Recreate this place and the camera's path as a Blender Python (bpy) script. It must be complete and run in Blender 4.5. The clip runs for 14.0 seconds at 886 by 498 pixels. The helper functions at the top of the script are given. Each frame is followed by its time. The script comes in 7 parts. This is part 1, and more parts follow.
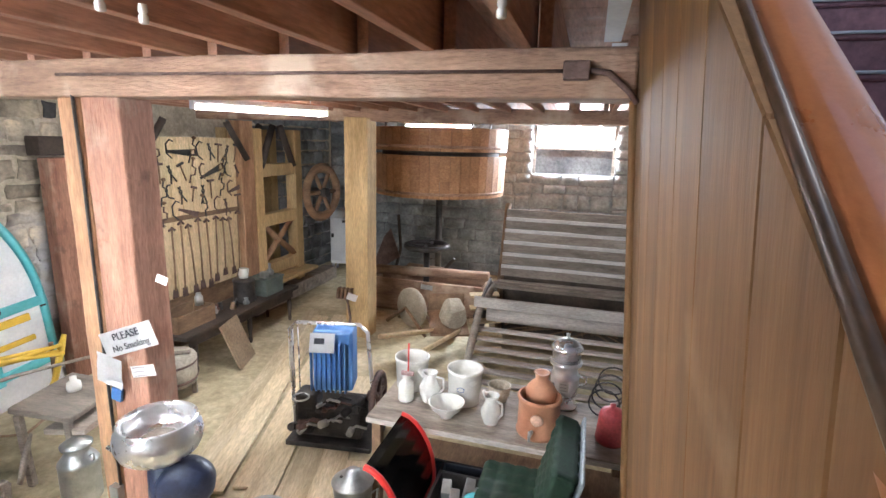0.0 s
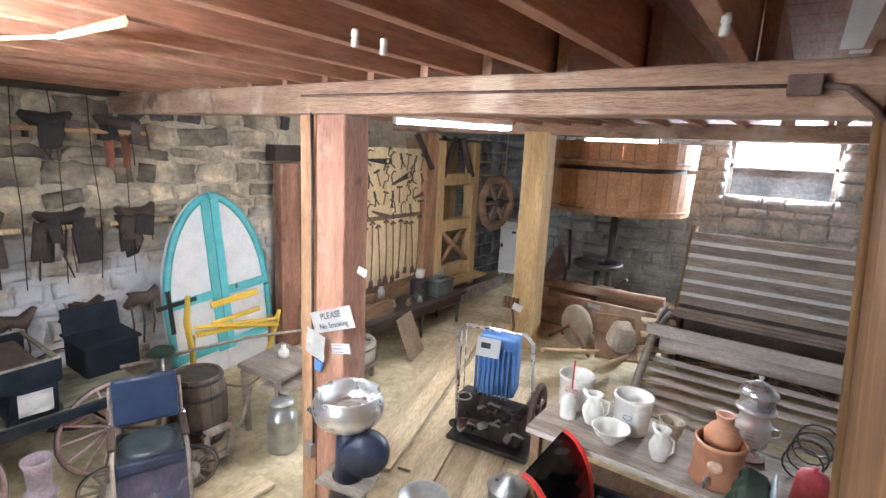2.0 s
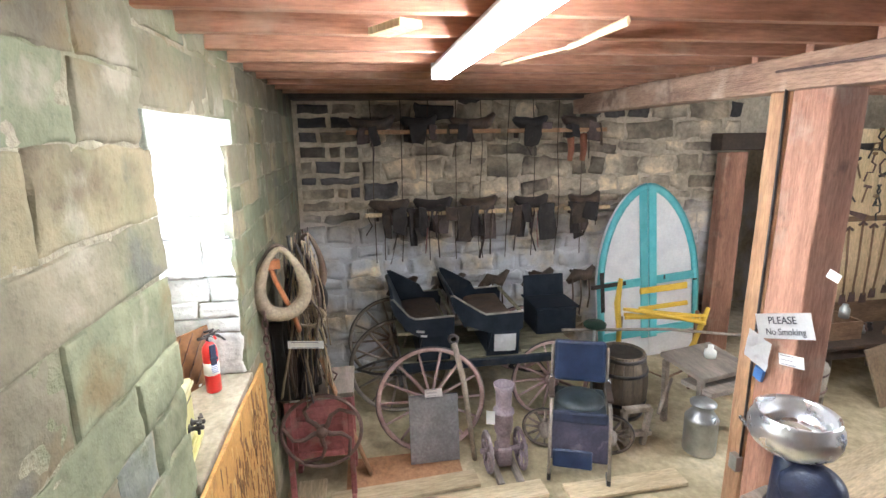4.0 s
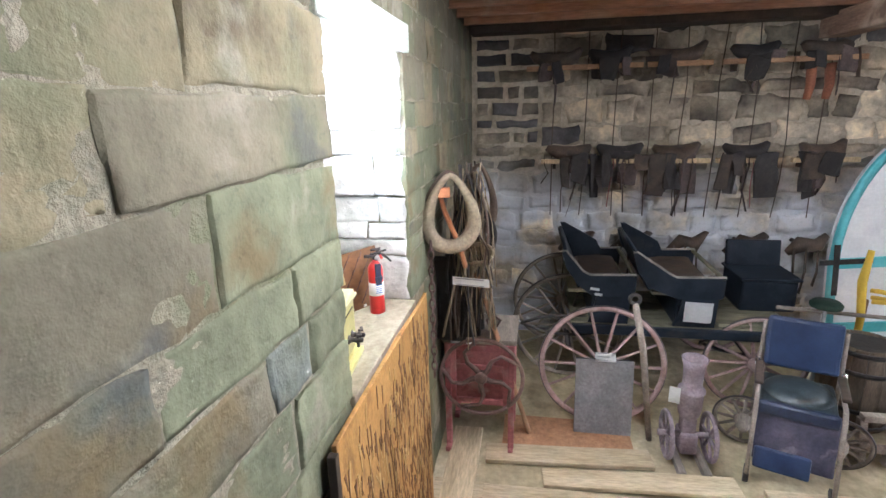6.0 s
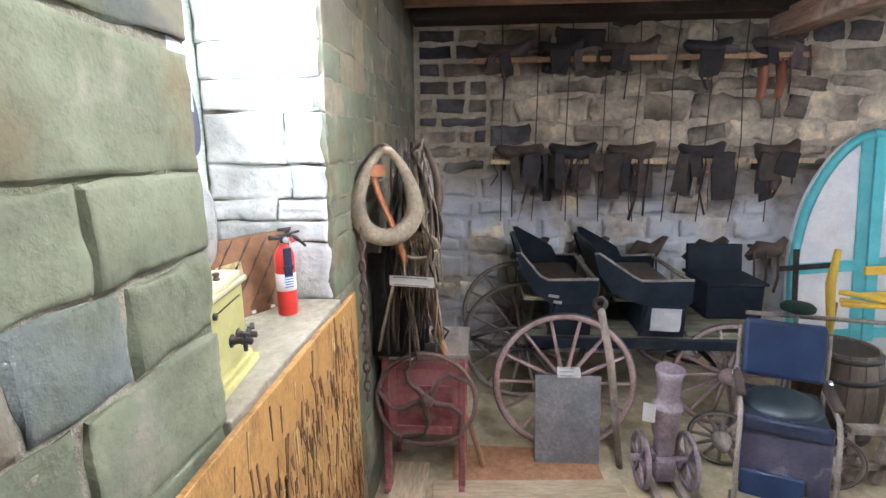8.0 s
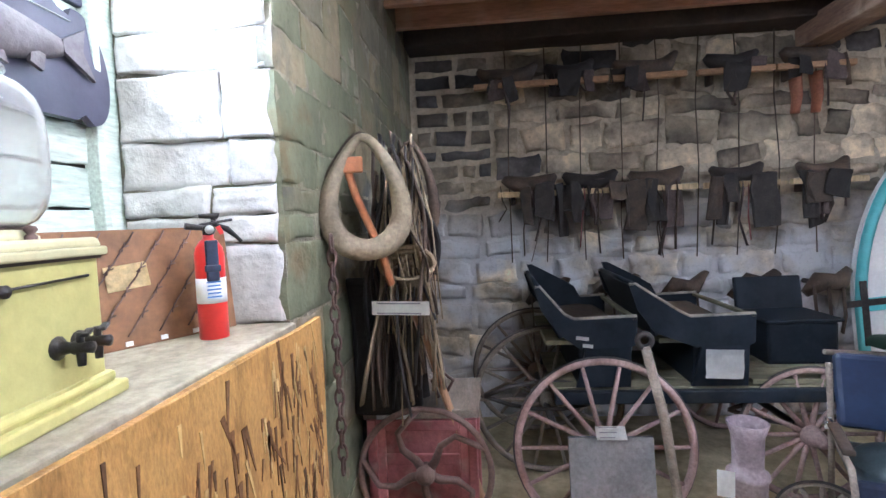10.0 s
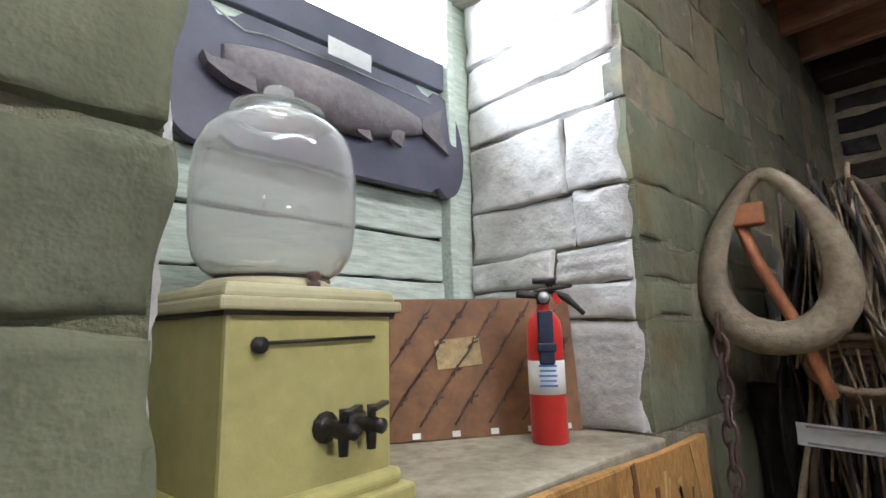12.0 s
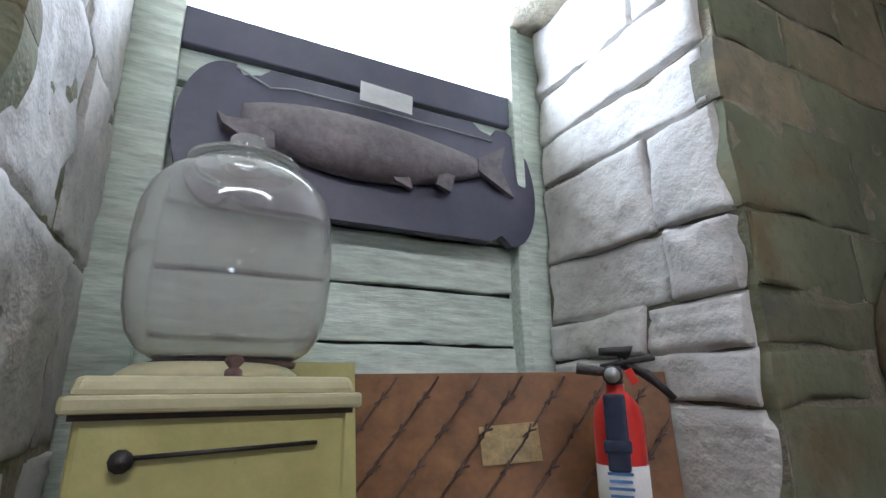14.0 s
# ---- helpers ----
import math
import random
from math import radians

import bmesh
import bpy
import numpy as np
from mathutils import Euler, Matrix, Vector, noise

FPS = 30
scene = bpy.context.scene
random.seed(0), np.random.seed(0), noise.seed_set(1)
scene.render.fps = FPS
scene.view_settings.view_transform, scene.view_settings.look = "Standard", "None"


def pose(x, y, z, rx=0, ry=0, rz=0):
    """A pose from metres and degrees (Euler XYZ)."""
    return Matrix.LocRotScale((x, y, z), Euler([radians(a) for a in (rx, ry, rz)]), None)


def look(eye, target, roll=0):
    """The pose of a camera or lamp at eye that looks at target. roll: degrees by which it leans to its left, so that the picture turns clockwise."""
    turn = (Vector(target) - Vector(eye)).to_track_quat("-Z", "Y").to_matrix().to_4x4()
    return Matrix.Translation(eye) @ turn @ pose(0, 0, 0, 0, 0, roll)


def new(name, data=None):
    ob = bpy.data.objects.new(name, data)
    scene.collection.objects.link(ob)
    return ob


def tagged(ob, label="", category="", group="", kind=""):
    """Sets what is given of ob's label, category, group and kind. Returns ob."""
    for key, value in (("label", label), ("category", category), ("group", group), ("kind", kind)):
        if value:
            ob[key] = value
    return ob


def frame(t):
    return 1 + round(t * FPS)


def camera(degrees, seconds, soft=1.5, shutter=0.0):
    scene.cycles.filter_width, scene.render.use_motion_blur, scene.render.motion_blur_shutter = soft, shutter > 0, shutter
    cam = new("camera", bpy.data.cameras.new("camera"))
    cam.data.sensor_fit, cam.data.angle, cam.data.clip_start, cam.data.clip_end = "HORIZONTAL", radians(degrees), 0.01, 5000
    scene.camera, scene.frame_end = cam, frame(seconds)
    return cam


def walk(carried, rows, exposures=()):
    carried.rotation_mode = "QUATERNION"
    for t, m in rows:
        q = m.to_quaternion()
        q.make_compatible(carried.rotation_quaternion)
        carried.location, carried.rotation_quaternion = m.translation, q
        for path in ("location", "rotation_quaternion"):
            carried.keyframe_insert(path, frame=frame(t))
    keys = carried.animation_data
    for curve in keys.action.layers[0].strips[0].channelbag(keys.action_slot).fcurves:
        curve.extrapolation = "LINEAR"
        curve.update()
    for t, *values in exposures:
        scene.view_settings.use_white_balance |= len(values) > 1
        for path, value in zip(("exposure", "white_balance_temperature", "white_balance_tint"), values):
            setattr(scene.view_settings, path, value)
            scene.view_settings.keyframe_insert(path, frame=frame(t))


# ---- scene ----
cam = camera(82.8, 14.0, 1.5)
PATH = [
    (0, (0.14, 0.278, 2.775), (-0.399, 2.158, 2.358), 1.6),
    (0.5, (0.111, 0.271, 2.77), (-0.414, 2.158, 2.362), 1.7),
    (1, (0.077, 0.26, 2.767), (-0.494, 2.134, 2.366), 1.0),
    (1.5, (0.064, 0.217, 2.763), (-0.744, 2.002, 2.363), 0.7),
    (2, (0.098, 0.166, 2.784), (-1.024, 1.774, 2.389), 2.8),
    (2.5, (0.108, 0.136, 2.781), (-1.293, 1.508, 2.386), 2.4),
    (3, (0.074, 0.065, 2.797), (-1.508, 1.228, 2.418), 4.0),
    (3.5, (0.061, -0.029, 2.787), (-1.751, 0.724, 2.404), 1.5),
    (4, (0.099, -0.018, 2.731), (-1.829, 0.287, 2.293), -0.8),
    (6.5, (-0.303, -0.082, 2.349), (-2.197, -0.442, 1.816), -1.3),
    (7.5, (-0.534, -0.096, 2.178), (-2.464, -0.305, 1.698), -0.7),
    (10, (-1.199, -0.083, 1.724), (-3.187, -0.267, 1.613), -2.5),
    (10.5, (-1.312, -0.102, 1.662), (-3.217, -0.694, 1.809), -2.9),
    (11, (-1.431, -0.105, 1.64), (-3.247, -0.919, 1.846), -3.1),
    (11.5, (-1.548, -0.175, 1.635), (-3.198, -1.255, 1.965), -2.1),
    (12, (-1.6, -0.199, 1.658), (-2.956, -1.63, 1.99), -1.4),
    (12.5, (-1.617, -0.183, 1.681), (-2.799, -1.751, 2.06), -1.7),
    (13, (-1.656, -0.173, 1.684), (-2.586, -1.901, 2.069), -0.2),
    (13.5, (-1.748, -0.191, 1.702), (-2.517, -2.002, 2.059), -0.4),
    (14, (-1.89, -0.227, 1.709), (-2.756, -1.948, 2.246), -0.4),
]
EXPOSURES = [(0, 1.66, 5950, 10), (2.5, 1.58, 5900, 10), (4.0, 1.4, 6000, 10), (6.5, 1.28, 5650, 12), (7.5, 1.28, 5600, 12), (10, 1.15, 5400, 14), (10.5, 0.65, 5500, 14), (11, 0.42, 5600, 14), (12.5, -0.12, 6000, 11), (13.5, -0.38, 5900, 11), (14, -0.75, 5750, 13)]
walk(cam, [(t, look(eye, target, roll)) for t, eye, target, roll in PATH], EXPOSURES)

# ---- daylight and lamps ----
world = bpy.data.worlds.new("sky")
scene.world = world
world.use_nodes = True
wn = world.node_tree.nodes
sky = wn.new("ShaderNodeTexSky")
sky.sky_type, sky.sun_disc, sky.sun_elevation, sky.sun_rotation = "NISHITA", False, radians(40), radians(200)
world.node_tree.links.new(sky.outputs[0], wn["Background"].inputs[0])
wn["Background"].inputs[1].default_value = 0.15
sun = new("sun", bpy.data.lights.new("sun", "SUN"))
sun.data.energy, sun.data.angle, sun.data.color = 1.0, radians(15), (1, 0.97, 0.92)
sun.matrix_world = look((0, 0, 20), (-12, 3, 0))


def window_light(name, eye, target, w, h, power, color):
    lamp = new(name, bpy.data.lights.new(name, "AREA"))
    lamp.data.shape, lamp.data.size, lamp.data.size_y, lamp.data.energy, lamp.data.color = "RECTANGLE", w, h, power, color
    lamp.matrix_world = look(eye, target)


window_light("window_light_south", (-2.25, -1.36, 2.60), (-2.25, 0.2, 2.1), 0.80, 0.40, 85, (0.86, 0.93, 1.0))
window_light("window_light_north", (-0.22, 10.74, 2.92), (-0.22, 8, 1.6), 1.4, 0.34, 170, (0.9, 0.95, 1.0))

# ---- materials ----


def mat(name, c1, c2, scale=6.0, rough=0.75, metal=0.0, bump=0.35, stretch=(1, 1, 1), c3=None, vary=0.12, fine=9.0, coat=0.0, hard=0.18, salt=None, grit=0.25, world=False, deep=0.01, blotch=(), micro=0.0):
    """Two scales of noise between two or three colours, with bump, and a little change from piece to piece."""
    m = bpy.data.materials.new(name)
    m.use_nodes = True
    n, l = m.node_tree.nodes, m.node_tree.links
    p = n["Principled BSDF"]
    co, mp = n.new("ShaderNodeTexCoord"), n.new("ShaderNodeMapping")
    info = n.new("ShaderNodeObjectInfo")
    shift = n.new("ShaderNodeMath")
    shift.operation = "MULTIPLY"
    shift.inputs[1].default_value = 31.0
    l.new(info.outputs["Random"], shift.inputs[0])
    l.new(shift.outputs[0], mp.inputs["Location"])
    mp.inputs["Scale"].default_value = stretch
    if world:
        l.new(n.new("ShaderNodeNewGeometry").outputs["Position"], mp.inputs[0])
    else:
        l.new(co.outputs["Object"], mp.inputs[0])
    big, small = n.new("ShaderNodeTexNoise"), n.new("ShaderNodeTexNoise")
    big.inputs["Scale"].default_value, big.inputs["Detail"].default_value = scale, 8
    big.inputs["Roughness"].default_value = 0.6
    small.inputs["Scale"].default_value, small.inputs["Detail"].default_value = scale * fine, 4
    small.inputs["Roughness"].default_value = 0.65
    for x in (big, small):
        l.new(mp.outputs[0], x.inputs["Vector"])
    ramp = n.new("ShaderNodeValToRGB")
    ramp.color_ramp.elements[0].position, ramp.color_ramp.elements[1].position = 0.5 - hard, 0.5 + hard
    ramp.color_ramp.elements[0].color, ramp.color_ramp.elements[1].color = (*c1, 1), (*c2, 1)
    if c3:
        e = ramp.color_ramp.elements.new(0.5)
        e.color = (*c3, 1)
    l.new(big.outputs[0], ramp.inputs[0])
    grain = n.new("ShaderNodeMapRange")
    grain.inputs[1].default_value, grain.inputs[2].default_value = 0.3, 0.7
    grain.inputs[3].default_value, grain.inputs[4].default_value = 1 - grit * 1.1, 1 + grit * 0.9
    l.new(small.outputs[0], grain.inputs[0])
    piece = n.new("ShaderNodeMapRange")
    piece.inputs[3].default_value, piece.inputs[4].default_value = 1 - vary, 1 + vary
    l.new(info.outputs["Random"], piece.inputs[0])
    val = n.new("ShaderNodeMath")
    val.operation = "MULTIPLY"
    l.new(grain.outputs[0], val.inputs[0])
    l.new(piece.outputs[0], val.inputs[1])
    hsv = n.new("ShaderNodeHueSaturation")
    l.new(ramp.outputs[0], hsv.inputs["Color"])
    l.new(val.outputs[0], hsv.inputs["Value"])
    colour = hsv.outputs[0]
    if salt:
        # white salt bloom between two heights, broken up by noise
        pos, sep, fall, patch, mul, mixc = (n.new("ShaderNode" + k) for k in ("NewGeometry", "SeparateXYZ", "MapRange", "TexNoise", "Math", "Mix"))
        l.new(pos.outputs["Position"], sep.inputs[0])
        fall.inputs[1].default_value, fall.inputs[2].default_value = salt[1], salt[0]
        l.new(sep.outputs["Z"], fall.inputs[0])
        patch.inputs["Scale"].default_value, patch.inputs["Detail"].default_value = 2.2, 6
        l.new(pos.outputs["Position"], patch.inputs["Vector"])
        sharp = n.new("ShaderNodeMapRange")
        sharp.inputs[1].default_value, sharp.inputs[2].default_value = 0.36, 0.56
        l.new(patch.outputs[0], sharp.inputs[0])
        mul.operation = "MULTIPLY"
        l.new(fall.outputs[0], mul.inputs[0])
        l.new(sharp.outputs[0], mul.inputs[1])
        mixc.data_type = "RGBA"
        l.new(mul.outputs[0], mixc.inputs["Factor"])
        l.new(colour, mixc.inputs["A"])
        mixc.inputs["B"].default_value = (0.60, 0.61, 0.64, 1)
        colour = mixc.outputs["Result"]
    # large stains of other colours that run on from piece to piece
    for k, (tint, size, low, high) in enumerate(blotch):
        pos, move, patch, edge, mixc = (n.new("ShaderNode" + q) for q in ("NewGeometry", "Mapping", "TexNoise", "MapRange", "Mix"))
        move.inputs["Location"].default_value = (7.3 * k, 3.1 * k, 5.7 * k)
        l.new(pos.outputs["Position"], move.inputs[0])
        patch.inputs["Scale"].default_value, patch.inputs["Detail"].default_value, patch.inputs["Roughness"].default_value = size, 9, 0.58
        l.new(move.outputs[0], patch.inputs["Vector"])
        edge.inputs[1].default_value, edge.inputs[2].default_value, edge.inputs[4].default_value = low, high, 0.85
        l.new(patch.outputs[0], edge.inputs[0])
        mixc.data_type = "RGBA"
        l.new(edge.outputs[0], mixc.inputs["Factor"])
        l.new(colour, mixc.inputs["A"])
        mixc.inputs["B"].default_value = (*tint, 1)
        colour = mixc.outputs["Result"]
    if micro:
        # fine pitting and speckle of hewn stone
        pit, dust, mixc = n.new("ShaderNodeTexNoise"), n.new("ShaderNodeMapRange"), n.new("ShaderNodeHueSaturation")
        pit.inputs["Scale"].default_value, pit.inputs["Detail"].default_value, pit.inputs["Roughness"].default_value = 38, 6, 0.7
        l.new(mp.outputs[0], pit.inputs["Vector"])
        dust.inputs[1].default_value, dust.inputs[2].default_value, dust.inputs[3].default_value, dust.inputs[4].default_value = 0.26, 0.46, 0.72, 1.04
        l.new(pit.outputs[0], dust.inputs[0])
        l.new(colour, mixc.inputs["Color"])
        l.new(dust.outputs[0], mixc.inputs["Value"])
        colour = mixc.outputs[0]
    l.new(colour, p.inputs["Base Color"])
    rr = n.new("ShaderNodeMapRange")
    rr.inputs[3].default_value, rr.inputs[4].default_value = max(0.03, rough - 0.12), min(1, rough + 0.12)
    l.new(big.outputs[0], rr.inputs[0])
    l.new(rr.outputs[0], p.inputs["Roughness"])
    p.inputs["Metallic"].default_value = metal
    p.inputs["Coat Weight"].default_value = coat
    if bump:
        b = n.new("ShaderNodeBump")
        b.inputs["Strength"].default_value, b.inputs["Distance"].default_value = bump, deep
        mix = n.new("ShaderNodeMath")
        l.new(big.outputs[0], mix.inputs[0])
        l.new(small.outputs[0], mix.inputs[1])
        height = mix.outputs[0]
        if micro:
            more = n.new("ShaderNodeMath")
            more.operation = "MULTIPLY_ADD"
            more.inputs[1].default_value = micro
            l.new(pit.outputs[0], more.inputs[0])
            l.new(height, more.inputs[2])
            height = more.outputs[0]
        l.new(height, b.inputs["Height"])
        l.new(b.outputs[0], p.inputs["Normal"])
    return m


def glow(name, color, power):
    m = bpy.data.materials.new(name)
    m.use_nodes = True
    p = m.node_tree.nodes["Principled BSDF"]
    p.inputs["Base Color"].default_value = (0.8, 0.8, 0.8, 1)
    p.inputs["Emission Color"].default_value, p.inputs["Emission Strength"].default_value = (*color, 1), power
    return m


def glass(name, tint, rough=0.02):
    m = bpy.data.materials.new(name)
    m.use_nodes = True
    p = m.node_tree.nodes["Principled BSDF"]
    p.inputs["Base Color"].default_value, p.inputs["Roughness"].default_value = (*tint, 1), rough
    p.inputs["Transmission Weight"].default_value, p.inputs["IOR"].default_value = 1.0, 1.45
    return m


STAINS = (((0.065, 0.072, 0.07), 1.9, 0.58, 0.66), ((0.27, 0.245, 0.19), 2.6, 0.59, 0.68), ((0.14, 0.105, 0.05), 2.1, 0.57, 0.66), ((0.125, 0.132, 0.072), 1.5, 0.50, 0.64))
STONE_S = mat("painted_stone_south", (0.092, 0.08, 0.052), (0.20, 0.176, 0.122), 2.6, 0.9, bump=0.5, c3=(0.14, 0.124, 0.083), vary=0.1, fine=6, hard=0.2, deep=0.016, grit=0.1, blotch=STAINS, micro=0.12)
STONE_G = mat("green_stone", (0.094, 0.101, 0.06), (0.20, 0.211, 0.132), 2.6, 0.9, bump=0.5, c3=(0.145, 0.153, 0.094), vary=0.1, fine=6, hard=0.2, deep=0.016, grit=0.1, blotch=STAINS[1:3], micro=0.12)
STONE_J = mat("white_stone", (0.36, 0.345, 0.32), (0.64, 0.63, 0.61), 4, 0.9, bump=0.5, c3=(0.52, 0.50, 0.475), vary=0.08, deep=0.020, grit=0.1, fine=3.5, blotch=(((0.34, 0.29, 0.22), 3.2, 0.64, 0.76),), micro=0.12)
STONE_W = mat("rubble_stone", (0.15, 0.125, 0.10), (0.72, 0.61, 0.44), 1.6, 0.9, bump=0.9, c3=(0.38, 0.325, 0.245), vary=0.5, hard=0.13, salt=(1.5, 2.0), micro=0.4)
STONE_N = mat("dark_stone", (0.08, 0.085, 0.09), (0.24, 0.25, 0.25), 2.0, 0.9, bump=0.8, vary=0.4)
MORTAR = mat("pale_mortar", (0.19, 0.168, 0.12), (0.32, 0.29, 0.215), 5, 0.95, bump=0.7, deep=0.018, blotch=STAINS[2:], micro=0.15)
MORTAR_W = mat("grey_mortar", (0.41, 0.345, 0.25), (0.68, 0.60, 0.47), 2, 0.95, bump=0.8, salt=(1.5, 2.0), micro=0.4)
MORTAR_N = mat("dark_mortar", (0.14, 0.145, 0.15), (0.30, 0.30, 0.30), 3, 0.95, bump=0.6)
JOIST = mat("red_joist_wood", (0.28, 0.14, 0.085), (0.52, 0.30, 0.195), 1.2, 0.7, stretch=(6, 0.7, 6), bump=0.25, c3=(0.40, 0.205, 0.13), blotch=(((0.50, 0.36, 0.26), 2.0, 0.56, 0.72),))
DECK = mat("dark_deck_wood", (0.10, 0.055, 0.035), (0.20, 0.11, 0.07), 1.5, 0.8, stretch=(1, 6, 6), bump=0.3)
BEAM = mat("sawn_beam_wood", (0.20, 0.11, 0.075), (0.50, 0.32, 0.22), 1.8, 0.85, stretch=(0.9, 5, 5), bump=0.8, c3=(0.36, 0.225, 0.15), blotch=(((0.55, 0.42, 0.31), 2.4, 0.52, 0.66), ((0.16, 0.09, 0.06), 3.5, 0.60, 0.70)))
POSTW = mat("post_wood", (0.26, 0.14, 0.07), (0.46, 0.28, 0.15), 1.6, 0.8, stretch=(5, 5, 0.8), bump=0.5, c3=(0.36, 0.20, 0.11))
POSTR = mat("red_brown_post_wood", (0.23, 0.105, 0.07), (0.46, 0.245, 0.165), 1.6, 0.85, stretch=(5, 5, 0.8), bump=0.8, c3=(0.34, 0.175, 0.115), blotch=(((0.46, 0.34, 0.25), 2.6, 0.54, 0.68), ((0.13, 0.075, 0.05), 4.0, 0.60, 0.70)))
POSTY = mat("yellow_post_wood", (0.42, 0.28, 0.12), (0.62, 0.44, 0.22), 1.6, 0.8, stretch=(5, 5, 0.8), bump=0.4)
PANEL = mat("brown_board_wood", (0.112, 0.059, 0.026), (0.24, 0.134, 0.062), 1.0, 0.8, stretch=(7, 7, 0.45), bump=0.12, c3=(0.17, 0.09, 0.038), grit=0.16, vary=0.14, hard=0.24, blotch=(((0.26, 0.16, 0.085), 1.6, 0.60, 0.74),))
RAIL = mat("varnished_rail_wood", (0.25, 0.085, 0.03), (0.38, 0.145, 0.058), 2, 0.3, stretch=(9, 0.6, 9), bump=0.04, coat=0.4, grit=0.08, hard=0.35)
TREAD = mat("dark_red_tread_paint", (0.15, 0.07, 0.08), (0.24, 0.12, 0.13), 3, 0.45, bump=0.15)
FLOOR = mat("dusty_dirt_floor", (0.30, 0.25, 0.15), (0.56, 0.49, 0.34), 1.4, 0.95, bump=0.5, c3=(0.42, 0.355, 0.225))
PLANK = mat("worn_floor_plank", (0.42, 0.33, 0.20), (0.66, 0.55, 0.38), 1.5, 0.8, stretch=(5, 0.8, 5), bump=0.3, c3=(0.55, 0.45, 0.29), vary=0.2)
GREYW = mat("weathered_grey_wood", (0.16, 0.13, 0.105), (0.34, 0.29, 0.24), 2, 0.85, stretch=(1, 5, 5), bump=0.4, vary=0.2)
BROWNW = mat("old_brown_wood", (0.14, 0.08, 0.045), (0.30, 0.19, 0.11), 2, 0.8, stretch=(4, 1, 4), bump=0.4, vary=0.2)
TANW = mat("pale_tan_wood", (0.56, 0.42, 0.23), (0.75, 0.60, 0.38), 2, 0.75, stretch=(3, 3, 0.8), bump=0.2, vary=0.1)
DARKW = mat("black_brown_wood", (0.025, 0.018, 0.014), (0.08, 0.055, 0.04), 3, 0.7, bump=0.3)
IRON = mat("dark_iron", (0.03, 0.03, 0.032), (0.09, 0.08, 0.075), 8, 0.5, metal=0.6, bump=0.3)
RUST = mat("rusty_iron", (0.09, 0.055, 0.045), (0.20, 0.13, 0.11), 7, 0.75, metal=0.3, bump=0.4)
STEEL = mat("galvanised_steel", (0.30, 0.31, 0.30), (0.52, 0.53, 0.52), 7, 0.4, metal=0.8, bump=0.15, grit=0.06)
CHROME = mat("polished_metal", (0.72, 0.72, 0.73), (0.86, 0.86, 0.87), 4, 0.28, metal=0.9, bump=0.03, grit=0.06)
BLACK = mat("black_carriage_paint", (0.005, 0.008, 0.013), (0.02, 0.027, 0.038), 4, 0.5, bump=0.1, grit=0.1, blotch=(((0.05, 0.05, 0.042), 3.0, 0.60, 0.80),))
LEATHER = mat("dark_harness_leather", (0.035, 0.024, 0.018), (0.11, 0.075, 0.05), 8, 0.65, bump=0.4, vary=0.3)
LEATHER_T = mat("tan_collar_leather", (0.15, 0.12, 0.08), (0.34, 0.285, 0.195), 5, 0.7, bump=0.5, blotch=(((0.07, 0.055, 0.04), 6.0, 0.56, 0.70),))
ROPE = mat("frayed_straw_strap", (0.25, 0.19, 0.12), (0.48, 0.39, 0.26), 12, 0.9, bump=0.5, vary=0.25)
PAPER = mat("white_paper", (0.78, 0.78, 0.76), (0.86, 0.86, 0.85), 6, 0.8, bump=0.02, grit=0.06)
INK = mat("dark_ink", (0.02, 0.02, 0.03), (0.05, 0.05, 0.06), 8, 0.8, bump=0)
CREAM = mat("cream_enamel", (0.43, 0.395, 0.15), (0.55, 0.51, 0.215), 4, 0.4, bump=0.1, c3=(0.49, 0.455, 0.18), grit=0.08, blotch=(((0.36, 0.31, 0.10), 4.0, 0.62, 0.76), ((0.16, 0.12, 0.05), 16.0, 0.70, 0.76)))
CREAM_L = mat("pale_cream_enamel", (0.50, 0.46, 0.26), (0.60, 0.56, 0.34), 4, 0.45, bump=0.1, grit=0.08, blotch=(((0.38, 0.30, 0.10), 6.0, 0.60, 0.74),))
MINT = mat("mint_painted_board", (0.50, 0.58, 0.50), (0.66, 0.72, 0.64), 2, 0.7, stretch=(0.7, 5, 5), bump=0.4, vary=0.06)
RED = mat("red_enamel", (0.52, 0.02, 0.02), (0.66, 0.04, 0.03), 4, 0.35, bump=0.03, grit=0.06)
RED_D = mat("faded_red_paint", (0.23, 0.065, 0.065), (0.40, 0.15, 0.15), 4, 0.8, bump=0.3, blotch=(((0.34, 0.22, 0.20), 5.0, 0.56, 0.7),))
BLUE = mat("blue_vinyl", (0.008, 0.017, 0.048), (0.022, 0.040, 0.09), 5, 0.35, bump=0.12, grit=0.08)
BLUE_L = mat("bright_blue_paint", (0.05, 0.15, 0.40), (0.12, 0.26, 0.52), 5, 0.5, bump=0.15, grit=0.06)
GREEN_V = mat("green_velvet", (0.003, 0.014, 0.007), (0.009, 0.034, 0.017), 6, 0.85, bump=0.3)
TURQ = mat("turquoise_paint", (0.10, 0.50, 0.55), (0.20, 0.62, 0.66), 4, 0.6, bump=0.15, grit=0.06)
WHITE = mat("chalky_white_paint", (0.70, 0.70, 0.72), (0.84, 0.84, 0.84), 4, 0.6, bump=0.12, grit=0.06)
CERAMIC = mat("white_glazed_stoneware", (0.68, 0.66, 0.60), (0.80, 0.79, 0.74), 5, 0.25, bump=0.04, grit=0.06)
